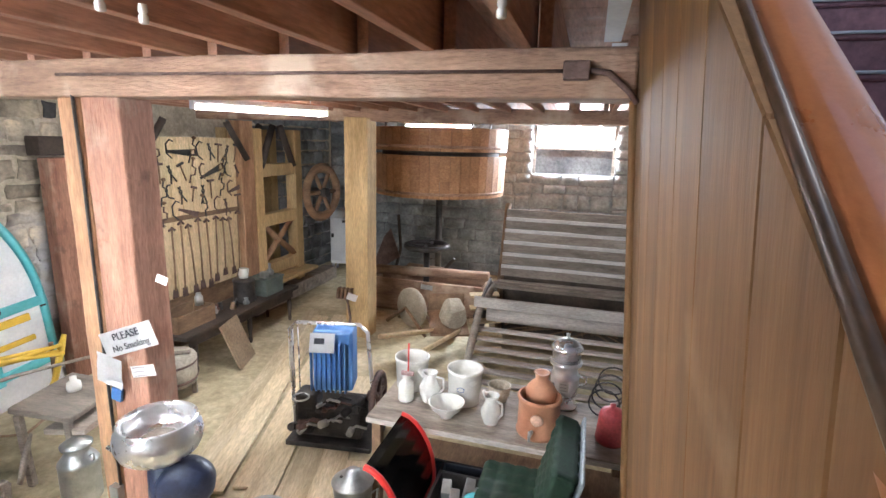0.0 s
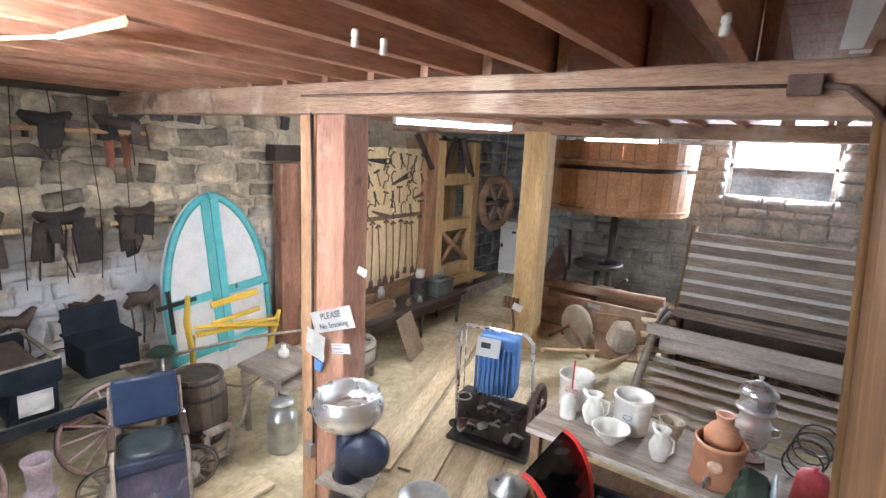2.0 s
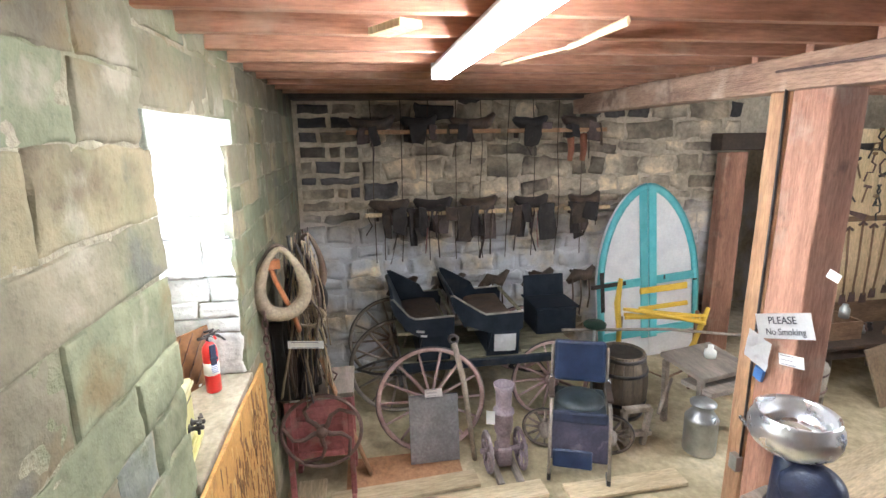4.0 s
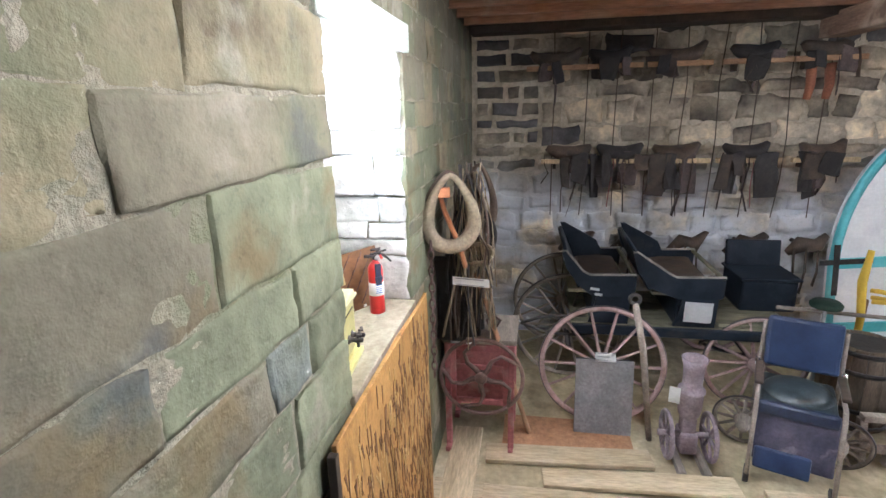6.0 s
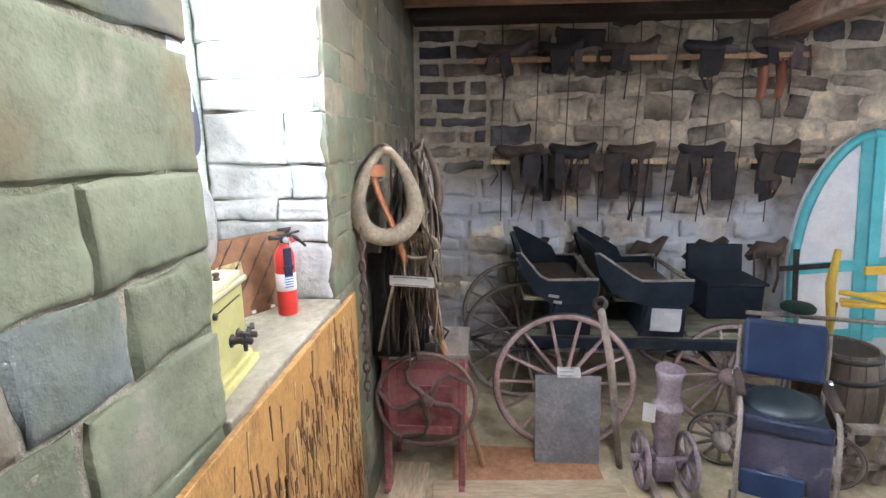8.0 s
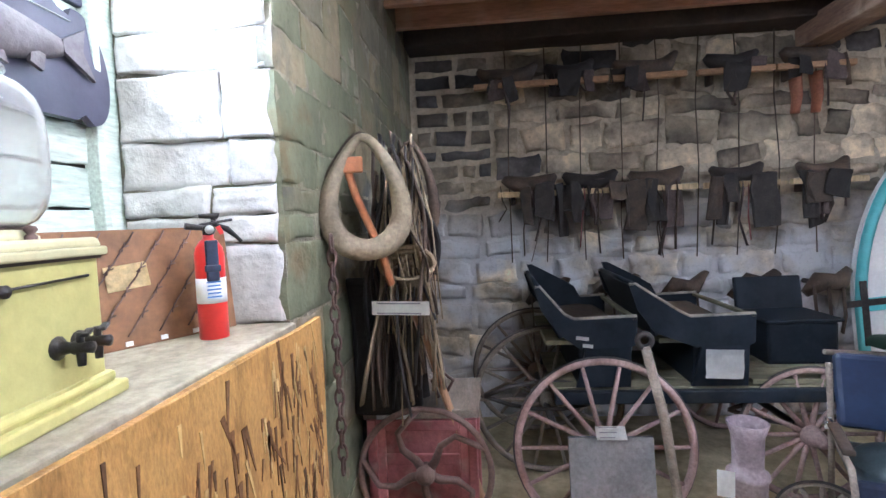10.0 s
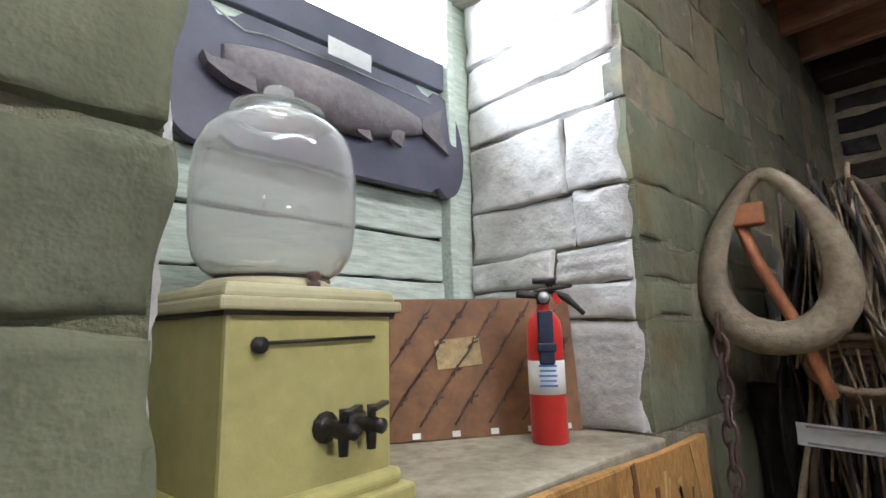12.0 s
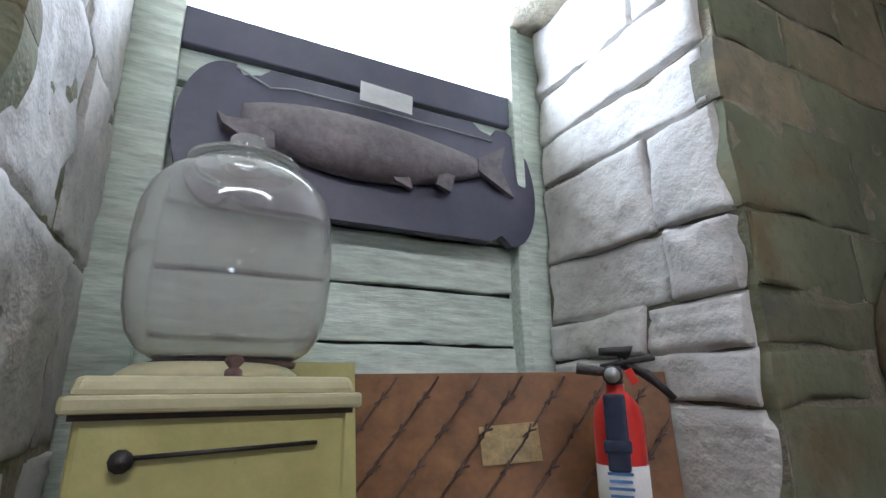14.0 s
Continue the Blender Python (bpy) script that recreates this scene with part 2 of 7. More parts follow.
TERRA = mat("terracotta_glaze", (0.46, 0.20, 0.11), (0.60, 0.30, 0.17), 6, 0.5, bump=0.15, grit=0.06)
YELLOW = mat("yellow_sled_paint", (0.58, 0.36, 0.03), (0.75, 0.50, 0.06), 4, 0.55, bump=0.15, grit=0.06)
SLATE = mat("grey_slate", (0.15, 0.15, 0.16), (0.24, 0.235, 0.24), 5, 0.7, bump=0.25)
BARREL = mat("oak_barrel_stave", (0.075, 0.058, 0.042), (0.17, 0.13, 0.09), 3, 0.75, stretch=(5, 5, 1), bump=0.35, vary=0.15)
TAN_S = mat("dusty_tan_stone", (0.34, 0.29, 0.22), (0.50, 0.44, 0.34), 5, 0.9, bump=0.5)
PLAQUE = mat("black_lacquered_plaque", (0.035, 0.035, 0.06), (0.075, 0.072, 0.105), 4, 0.45, bump=0.05, grit=0.06)
FISH = mat("dark_fish_skin", (0.09, 0.075, 0.085), (0.20, 0.17, 0.175), 6, 0.5, bump=0.2)
OSB = mat("orange_strand_board", (0.24, 0.12, 0.032), (0.42, 0.235, 0.075), 9, 0.7, stretch=(2, 1, 0.7), bump=0.25, c3=(0.41, 0.22, 0.065))
STRAND = mat("dark_wood_strand", (0.085, 0.038, 0.014), (0.22, 0.10, 0.038), 10, 0.7, bump=0.2, vary=0.3)
PEGB = mat("brown_display_board", (0.175, 0.078, 0.03), (0.28, 0.135, 0.055), 3, 0.6, bump=0.1)
TUBE = glow("lamp_tube", (1.0, 0.97, 0.93), 68)
DAY = glow("bright_sky", (0.93, 0.97, 1.0), 9)
GLASS = glass("clear_glass", (0.97, 0.98, 0.97))
MILKY = glass("dusty_jar_glass", (0.99, 0.985, 0.975), 0.05)
MILKY.node_tree.nodes["Principled BSDF"].inputs["Transmission Weight"].default_value = 0.86
TUBW = mat("warm_tub_wood", (0.30, 0.15, 0.075), (0.48, 0.27, 0.14), 1.5, 0.7, stretch=(2, 2, 3), bump=0.25, c3=(0.40, 0.21, 0.10))
SLATW = mat("pale_grey_slat", (0.34, 0.30, 0.27), (0.56, 0.51, 0.46), 2, 0.8, stretch=(1, 5, 5), bump=0.4, vary=0.15)
STONE_B = mat("blue_grey_stone", (0.075, 0.088, 0.085), (0.21, 0.225, 0.20), 2.6, 0.88, bump=0.5, c3=(0.13, 0.145, 0.13), vary=0.1, hard=0.15, deep=0.016, blotch=STAINS, micro=0.12, grit=0.1)
STONE_O = mat("rusty_olive_stone", (0.11, 0.088, 0.05), (0.235, 0.20, 0.13), 2.6, 0.88, bump=0.5, c3=(0.222, 0.19, 0.113), vary=0.1, hard=0.15, deep=0.016, blotch=STAINS, micro=0.12, grit=0.1)
FADED = mat("faded_ink", (0.30, 0.30, 0.33), (0.42, 0.42, 0.45), 8, 0.8, bump=0)
SOIL = mat("red_brown_board", (0.34, 0.17, 0.08), (0.50, 0.28, 0.15), 3, 0.85, bump=0.4)
NAVY = mat("dark_navy_vinyl", (0.008, 0.013, 0.032), (0.022, 0.033, 0.07), 5, 0.45, bump=0.15)
for dull in (BLACK, PANEL):
    dull.node_tree.nodes["Principled BSDF"].inputs["Specular IOR Level"].default_value = 0.2
STONE_P = mat("whitish_stone", (0.20, 0.185, 0.15), (0.40, 0.38, 0.33), 2.6, 0.88, bump=0.5, c3=(0.30, 0.28, 0.235), vary=0.1, fine=6, deep=0.016, blotch=STAINS[:1], micro=0.12, grit=0.1)

# ---- shapes ----


def bx(bm, c, s, rot=(0, 0, 0), bev=0.0, taper=1.0):
    """A box of size s at c, its edges rounded by bev, its top drawn in by taper."""
    m = pose(*c, *rot)
    r = bmesh.ops.create_cube(bm, size=1)
    vs = r["verts"]
    for v in vs:
        k = taper if v.co.z > 0 else 1.0
        v.co = Vector((v.co.x * s[0] * k, v.co.y * s[1] * k, v.co.z * s[2]))
    if bev:
        es = list({e for v in vs for e in v.link_edges})
        out = bmesh.ops.bevel(bm, geom=es, offset=min(bev, min(s) * 0.45), segments=2, affect="EDGES", profile=0.5)
        vs = list({v for f in out["faces"] for v in f.verts} | {v for v in vs if v.is_valid})
    for v in vs:
        v.co = m @ v.co
    return vs


def cy(bm, p, q, r1, r2=None, n=12, cap=True):
    """A round rod from p to q."""
    p, q = Vector(p), Vector(q)
    d = q - p
    m = Matrix.Translation((p + q) / 2) @ d.to_track_quat("Z", "Y").to_matrix().to_4x4()
    r = bmesh.ops.create_cone(bm, cap_ends=cap, segments=n, radius1=r1, radius2=r1 if r2 is None else r2, depth=d.length, matrix=m)
    for v in r["verts"]:
        for f in v.link_faces:
            f.smooth = len(f.verts) == 4
    return r["verts"]


def lathe(bm, profile, n=24, m=None):
    """A turned body: radius and height pairs round z."""
    m = m or Matrix()
    rings = []
    for r, z in profile:
        rings.append([bm.verts.new(m @ Vector((r * math.cos(2 * math.pi * k / n), r * math.sin(2 * math.pi * k / n), z))) for k in range(n)])
    for a, b in zip(rings, rings[1:]):
        for k in range(n):
            f = bm.faces.new((a[k], a[(k + 1) % n], b[(k + 1) % n], b[k]))
            f.smooth = True
    if profile[0][0] > 0.002:
        bm.faces.new(rings[0][::-1])
    if profile[-1][0] > 0.002:
        bm.faces.new(rings[-1])


def sweep(bm, pts, r, n=6, closed=False, flat=1.0):
    """A bent rod or strap along points; flat squeezes its section."""
    pts = [Vector(p) for p in pts]
    rings, last = [], None
    for i, p in enumerate(pts):
        a = pts[i - 1] if (i or closed) else p
        b = pts[(i + 1) % len(pts)] if (i + 1 < len(pts) or closed) else p
        d = (b - a).normalized()
        ref = last or (Vector((0, 0, 1)) if abs(d.z) < 0.9 else Vector((1, 0, 0)))
        u = (ref - d * ref.dot(d)).normalized()
        w = d.cross(u)
        last = u
        rr = r[i] if isinstance(r, (list, tuple)) else r
        rings.append([bm.verts.new(p + (u * math.cos(2 * math.pi * k / n) + w * math.sin(2 * math.pi * k / n) * flat) * rr) for k in range(n)])
    pairs = list(zip(rings, rings[1:])) + ([(rings[-1], rings[0])] if closed else [])
    for a, b in pairs:
        for k in range(n):
            f = bm.faces.new((a[k], a[(k + 1) % n], b[(k + 1) % n], b[k]))
            f.smooth = True
    if not closed:
        bm.faces.new(rings[0][::-1])
        bm.faces.new(rings[-1])


def slab(bm, outline, depth, m=None):
    """A flat outline (x, z) given thickness along y."""
    m = m or Matrix()
    front = [bm.verts.new(m @ Vector((x, 0, z))) for x, z in outline]
    back = [bm.verts.new(m @ Vector((x, depth, z))) for x, z in outline]
    bm.faces.new(front)
    bm.faces.new(back[::-1])
    k = len(outline)
    for i in range(k):
        bm.faces.new((front[i], back[i], back[(i + 1) % k], front[(i + 1) % k]))


def wobble(bm, amp, freq=4.0, seed=0):
    """Uneven, worn faces: every corner moved by smooth noise."""
    for v in bm.verts:
        v.co += noise.noise_vector(v.co * freq + Vector((seed, seed * 2.1, 0))) * amp


def ring_pts(c, r, n, axis="x", squash=1.0):
    out = []
    for k in range(n):
        a = 2 * math.pi * k / n
        u, w = r * math.cos(a), r * squash * math.sin(a)
        out.append((c[0], c[1] + u, c[2] + w) if axis == "x" else ((c[0] + u, c[1], c[2] + w) if axis == "y" else (c[0] + u, c[1] + w, c[2])))
    return out


def part(name, bm, material, parent=None, label=""):
    """Links a bmesh as one mesh object under a thing or a part."""
    bmesh.ops.recalc_face_normals(bm, faces=bm.faces)
    me = bpy.data.meshes.new(name)
    bm.to_mesh(me)
    bm.free()
    me.materials.append(material)
    ob = new(name, me)
    if parent:
        ob.parent = parent
    return tagged(ob, label)


def thing(name, m, label, category, group=""):
    """An empty at a thing's base, which carries its parts."""
    ob = new(name)
    ob.empty_display_size = 0.1
    ob.matrix_world = m if isinstance(m, Matrix) else pose(*m)
    return tagged(ob, label, category, group)


def B():
    return bmesh.new()


def one(name, material, shape, parent=None, label=""):
    """A part made by one call of shape(bm)."""
    bm = B()
    shape(bm)
    return part(name, bm, material, parent, label)


def text(body, size, m, material, parent, name="lettering"):
    cu = bpy.data.curves.new(name, "FONT")
    cu.body, cu.size, cu.align_x, cu.align_y, cu.extrude = body, size, "CENTER", "CENTER", 0.0008
    ob = new(name, cu)
    dg = bpy.context.evaluated_depsgraph_get()
    me = bpy.data.meshes.new_from_object(ob.evaluated_get(dg))
    bpy.data.objects.remove(ob)
    me.materials.clear()
    me.materials.append(material)
    ob = new(name, me)
    ob.parent, ob.matrix_local = parent, m
    return ob


# ---- structure ----
WX, SY, NY, EX = -5.5, -0.70, 10.6, 2.6
TOP = 3.40


def structure(name, bm, material, label, category):
    return tagged(part(name, bm, material), label, category, kind="structure")


bm = B()
bx(bm, ((WX + EX) / 2 - 0.9, 5.0, -0.1), (EX - WX + 3.4, 14, 0.2))
bmesh.ops.subdivide_edges(bm, edges=bm.edges[:], cuts=40, use_grid_fill=True)
for v in bm.verts:
    if v.co.z > -0.05:
        v.co.z += noise.noise(v.co * 0.8) * 0.010 - 0.008
floor = structure("floor", bm, FLOOR, "dusty tan dirt and stone basement floor", "floor")


def stone_mesh(w, h, d, seed, rough=0.012, n=3):
    """One hewn stone: a flat, tooled face (-y) with broken arrises and here and there a bedded, layered grain."""
    bm = B()
    nx, nz = max(2, min(34, int(n * w / 0.22) + 1)), max(2, min(20, int(n * h / 0.22) + 1))
    rows = []
    lip = 0.005 + 0.008 * abs(noise.noise(Vector((seed, 3, 1))))
    ragged = 0.018 if rough < 0.0175 else 0.05
    layered = noise.noise(Vector((seed * 1.3, 8.2, 0.4))) > 0.16
    us = [0.0] + [lip / w + (1 - 2 * lip / w) * i / nx for i in range(nx + 1)] + [1.0]
    ws = [0.0] + [lip / h + (1 - 2 * lip / h) * j / nz for j in range(nz + 1)] + [1.0]
    nx, nz = nx + 2, nz + 2
    tilt_x, tilt_z = noise.noise(Vector((seed, 1, 7))) * 0.03, noise.noise(Vector((seed, 5, 2))) * 0.04
    for j in range(nz + 1):
        row = []
        for i in range(nx + 1):
            x, z = (us[i] - 0.5) * w, (ws[j] - 0.5) * h
            edge = i in (0, nx) or j in (0, nz)
            q = Vector((x * 7 + seed, z * 7, seed * 1.7))
            face = noise.noise(q) * 0.7 + noise.noise(q * 2.7) * 0.45 - abs(noise.noise(q * 1.5 + Vector((4, 0, 2)))) * 0.8 + noise.noise(q * 6.1) * 0.22
            if layered:
                face += 0.22 * math.sin(z * 210 + 5 * noise.noise(q * 0.5)) * (0.5 + noise.noise(q * 0.7))
            chip = max(0.0, 1 - min(us[i] * w, (1 - us[i]) * w, ws[j] * h, (1 - ws[j]) * h) / 0.03) * max(0, noise.noise(q * 1.8 + Vector((0, 6, 0))))
            y = (0.0 if edge else -d) - face * rough * (0.3 if edge else 1) + x * tilt_x + z * tilt_z + chip * d * 1.6
            row.append(bm.verts.new((x + (noise.noise(q * 1.3) * ragged if edge else 0), y, z + (noise.noise(q * 1.1 + Vector((9, 0, 0))) * ragged if edge else 0))))
        rows.append(row)
    for j in range(nz):
        for i in range(nx):
            bm.faces.new((rows[j][i], rows[j][i + 1], rows[j + 1][i + 1], rows[j + 1][i])).smooth = 0 < i < nx - 1 and 0 < j < nz - 1
    rim = rows[0] + [r[-1] for r in rows[1:]] + rows[-1][-2::-1] + [r[0] for r in rows[-2:0:-1]]
    back = [bm.verts.new((v.co.x, 0.05, v.co.z)) for v in rim]
    for k in range(len(rim)):
        bm.faces.new((rim[k], back[k], back[(k + 1) % len(rim)], rim[(k + 1) % len(rim)]))
    return bm


def stones(parent, m, u0, u1, z0, z1, rows, length, material, depth=0.022, joint=0.018, rough=0.012, n=3, joined=None, seed=1, pick=None, twist=0.0, proud=1.0):
    """Courses of stone over a stretch of wall: u along it, its face towards -y of m. Each is a piece; with joined they go in one mesh."""
    rnd = random.Random(seed)
    z = z0
    k = 0
    heights = rows if isinstance(rows, (list, tuple)) else None
    while z < z1 - 0.03:
        h = heights[k % len(heights)] if heights else rows * rnd.uniform(0.7, 1.3)
        if z + h > z1 - 0.06:
            h = z1 - z
        u = u0
        while u < u1 - 0.02:
            w = length * rnd.uniform(0.55, 1.55)
            if u + w > u1 - 0.10:
                w = u1 - u
            bm = stone_mesh(w - joint, h - joint, depth * rnd.uniform(0.7, 1.3) * (proud if u + w > u1 - 0.02 else 1.0), rnd.random() * 90, rough, n)
            place = m @ pose(u + w / 2, 0, z + h / 2, 0, rnd.uniform(-twist, twist), 0)
            if joined is not None:
                me = bpy.data.meshes.new("tmp")
                bm.transform(place)
                bm.to_mesh(me)
                bm.free()
                joined.from_mesh(me)
                bpy.data.meshes.remove(me)
            else:
                mt = pick(u + w / 2, z + h / 2, rnd) if pick else material
                bmesh.ops.recalc_face_normals(bm, faces=bm.faces)
                me = bpy.data.meshes.new("stone")
                bm.to_mesh(me)
                bm.free()
                me.materials.append(mt)
                ob = new("stone", me)
                ob.parent = parent
                ob.matrix_local = place
            u += w
        z += h
        k += 1


# niche opening: x from NL to NR, sill at SZ, head at NT
NL, NR, SZ, NT, NB = -1.72, -2.70, 1.43, 2.70, -1.27
bm = B()
T = 0.66
yc = SY - 0.0105 - T / 2
for x0, x1, z0, z1 in ((WX - 0.5, NR, 0, TOP), (NL, EX, 0, TOP), (NR, NL, 0, SZ - 0.03), (NR, NL, NT, TOP)):
    bx(bm, ((x0 + x1) / 2, yc, (z0 + z1) / 2), (x1 - x0, T, z1 - z0))
wall_south = structure("wall_south", bm, MORTAR, "thick pale green stone wall with raised mortar joints", "wall")
bm = B()
bx(bm, (WX - 0.26, 1.85, TOP / 2), (0.5, 5.5, TOP))
bx(bm, (WX - 0.26, 9.0, TOP / 2), (0.5, 3.6, TOP))
bx(bm, (WX - 0.26, 5.9, TOP - 0.35), (0.5, 2.6, 0.7))
bx(bm, (WX - 1.6, 5.9, TOP / 2), (0.2, 4.4, TOP))
wall_west = structure("wall_west", bm, MORTAR_W, "rough rubble stone wall stained dark and white", "wall")
bm = B()
WN0, WN1, WNZ0, WNZ1 = -1.02, 0.58, 2.20, 3.14
for x0, x1, z0, z1 in ((WX - 1.7, WN0, 0, TOP), (WN1, EX + 0.2, 0, TOP), (WN0, WN1, 0, WNZ0), (WN0, WN1, WNZ1, TOP)):
    bx(bm, ((x0 + x1) / 2, NY + 0.3, (z0 + z1) / 2), (x1 - x0, 0.56, z1 - z0))
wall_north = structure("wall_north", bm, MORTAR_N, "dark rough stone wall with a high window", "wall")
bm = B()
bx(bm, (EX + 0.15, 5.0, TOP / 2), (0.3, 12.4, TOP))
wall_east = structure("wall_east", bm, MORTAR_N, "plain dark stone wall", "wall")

# ceiling: deck boards over closely set joists, one mesh; open over the upper stairs
bm = B()
for x0, x1, y0, y1 in ((WX - 1.6, 0.34, SY - 0.6, NY + 0.3), (0.34, EX + 0.2, 3.5, NY + 0.3)):
    w = 0.19
    x = x0
    y = y0
    while y < y1:
        bx(bm, ((x0 + x1) / 2, y + w / 2, TOP + 0.02), (x1 - x0, w - 0.006, 0.035))
        y += w
jx = WX + 0.15
k = 0
while jx < EX:
    if jx < 0.2:
        bx(bm, (jx, 0.9 - 0.2, TOP - 0.13), (0.055, 3.7, 0.255), bev=0.004)
    y0 = 2.45 if jx < 0.2 else 3.5
    bx(bm, (jx + 0.07, (y0 + 6.85) / 2, TOP - 0.13), (0.055, 6.85 - y0, 0.255), bev=0.004)
    bx(bm, (jx, 8.7, TOP - 0.13), (0.055, 4.2, 0.255), bev=0.004)
    jx += 0.40
    k += 1
ceiling = structure("ceiling", bm, JOIST, "closely set red-brown ceiling joists under boards", "ceiling")
# unseen shell added over the stairs; its half-open roof lets sky light down
bm = B()
bx(bm, (EX / 2, 3.0, TOP + 2.6), (4.6, 1.8, 0.1))
for c, s in (((0.2, 1.0, TOP + 1.3), (0.1, 5.4, 2.6)), ((EX + 0.1, 1.0, TOP + 1.3), (0.1, 5.4, 2.6)), ((1.4, 3.8, TOP + 1.3), (2.4, 0.1, 2.6)), ((1.4, -1.35, TOP + 1.3), (2.4, 0.1, 2.6))):
    bx(bm, c, s)
structure("stairwell_wall", bm, WHITE, "unseen pale stairwell walls added above, part roofed to let daylight down", "wall")


def beam(c, s, material, label):
    bm = B()
    bx(bm, c, s, bev=0.012)
    bmesh.ops.subdivide_edges(bm, edges=[e for e in bm.edges if e.calc_length() > 0.5], cuts=14)
    wobble(bm, 0.010, 2.5, c[1])
    return structure("beam", bm, material, label, "beam")


beam((-2.61, 2.50, 3.05), (5.78, 0.24, 0.19), BEAM, "heavy rough-sawn timber beam across the room")
beam((-1.4, 6.70, 3.10), (8.2, 0.26, 0.17), BEAM, "heavy rough-sawn timber beam over the middle post")
beam((WX + 0.14, 1.0, 3.24), (0.28, 3.4, 0.26), DARKW, "dark timber plate along the stone wall")

# ---- stairs ----
steps = thing("lower_stairs", (0, 0, 0), "dark-stained wooden steps down to the basement floor", "stairs")
for k in range(6):
    z, x1 = 1.15 - 0.19 * k, (1.3 if k == 0 else 0.25 - 0.25 * (k - 1))
    x0 = 0.25 - 0.25 * k
    one("tread", TREAD, lambda b: bx(b, ((x0 + x1) / 2, -0.02, z - 0.02), (x1 - x0 + 0.02, 1.34, 0.04), bev=0.008), steps)
    one("riser", TREAD, lambda b: bx(b, (x0 + 0.012, -0.02, z - 0.115), (0.022, 1.32, 0.15), bev=0.002), steps)
one("support_wall", DARKW, lambda b: bx(b, (0.82, -0.02, 0.55), (0.9, 1.3, 1.1)), steps)

# upper flight, beyond the board partition, rising away from the landing
flight = thing("upper_stairs", (0, 0, 0), "dark red painted stairs rising beside a board partition", "stairs")
for k in range(13):
    y, z = 0.05 + 0.28 * k, 1.34 + 0.19 * k
    one("tread", TREAD, lambda b: bx(b, (1.0, y + 0.13, z), (1.14, 0.32, 0.035), bev=0.01), flight)
    one("nosing", STEEL, lambda b: bx(b, (1.0, y - 0.032, z + 0.012), (1.13, 0.008, 0.012), bev=0.002), flight)
    one("riser", TREAD, lambda b: bx(b, (1.0, y + 0.27, z + 0.095), (1.12, 0.02, 0.16), bev=0.002), flight)

partition = thing("board_partition", (0, 0, 0), "brown varnished vertical board partition beside the stairs", "partition")


def board_top(y):
    return min(2.976 + (y - 1.099) * 0.70, 3.40)


EDGES = (0.42, 0.66, 0.86, 1.16, 1.42, 1.66, 1.92, 2.18, 2.45)
for y, y1 in zip(EDGES, EDGES[1:]):
    bm = B()
    vs = []
    for yy in (y + 0.0015, y1 - 0.0015):
        for z in (0.0, board_top(yy)):
            lean = 0.285 + (3.0 - z) * 0.075
            vs.append((bm.verts.new((lean, yy, z)), bm.verts.new((lean + 0.025, yy, z))))
    a, b, c, d = vs
    for f in ((a[0], c[0], d[0], b[0]), (a[1], b[1], d[1], c[1]), (a[0], b[0], b[1], a[1]), (c[0], c[1], d[1], d[0]), (b[0], d[0], d[1], b[1]), (a[0], a[1], c[1], c[0])):
        bm.faces.new(f)
    bmesh.ops.bevel(bm, geom=bm.edges[:], offset=0.003, segments=1, affect="EDGES")
    part("board", bm, PANEL, partition)
one("corner_trim", PANEL, lambda b: sweep(b, [(0.505, 2.465, 0), (0.28, 2.465, 3.0)], 0.022, 4), partition)
handrail = thing("handrail", (0, 0, 0), "round varnished red-brown wooden handrail", "handrail")
one("rail", RAIL, lambda b: sweep(b, [(0.362, -0.1, 2.125), (0.362, 0.735, 2.688), (0.362, 1.185, 2.995), (0.362, 2.2, 3.69), (0.362, 3.0, 4.24)], 0.047, 18), handrail)
one("moulding", mat("dark_brown_varnish", (0.05, 0.028, 0.016), (0.10, 0.055, 0.032), 3, 0.4, bump=0.1), lambda b: sweep(b, [(0.318, 0.42, 2.50), (0.318, 1.1, 2.975), (0.318, 1.7, 3.40)], 0.009, 8), handrail)
for y in (0.55, 1.5):
    one("bracket", DARKW, lambda b: sweep(b, [(0.33, y, 2.50 + (y - 0.4) * 0.69), (0.36, y, 2.50 + (y - 0.4) * 0.68), (0.385, y, 2.53 + (y - 0.4) * 0.68)], 0.010, 6), handrail)

# ---- posts ----
post = thing("timber_post", (-2.52, 2.52, 0), "square red-brown timber post carrying paper signs", "post")


def timber(bm, c, s, seed=1.0, bev=0.012):
    vs = bx(bm, c, s, bev=bev)
    bmesh.ops.subdivide_edges(bm, edges=[e for e in bm.edges if e.calc_length() > 0.6], cuts=12)
    wobble(bm, 0.006, 3, seed)


one("shaft", POSTR, lambda b: timber(b, (0.135, 0, 1.48), (0.265, 0.22, 2.96), 2), post)
one("side_plank", POSTW, lambda b: timber(b, (-0.075, -0.02, 1.48), (0.145, 0.2, 2.96), 3), post, "paler plank nailed to the post")
cpost = thing("timber_post", (-2.88, 6.62, 0), "square pale yellow timber post in the middle of the room", "post")
one("shaft", POSTY, lambda b: timber(b, (0, 0, 1.53), (0.34, 0.3, 3.06), 5), cpost)


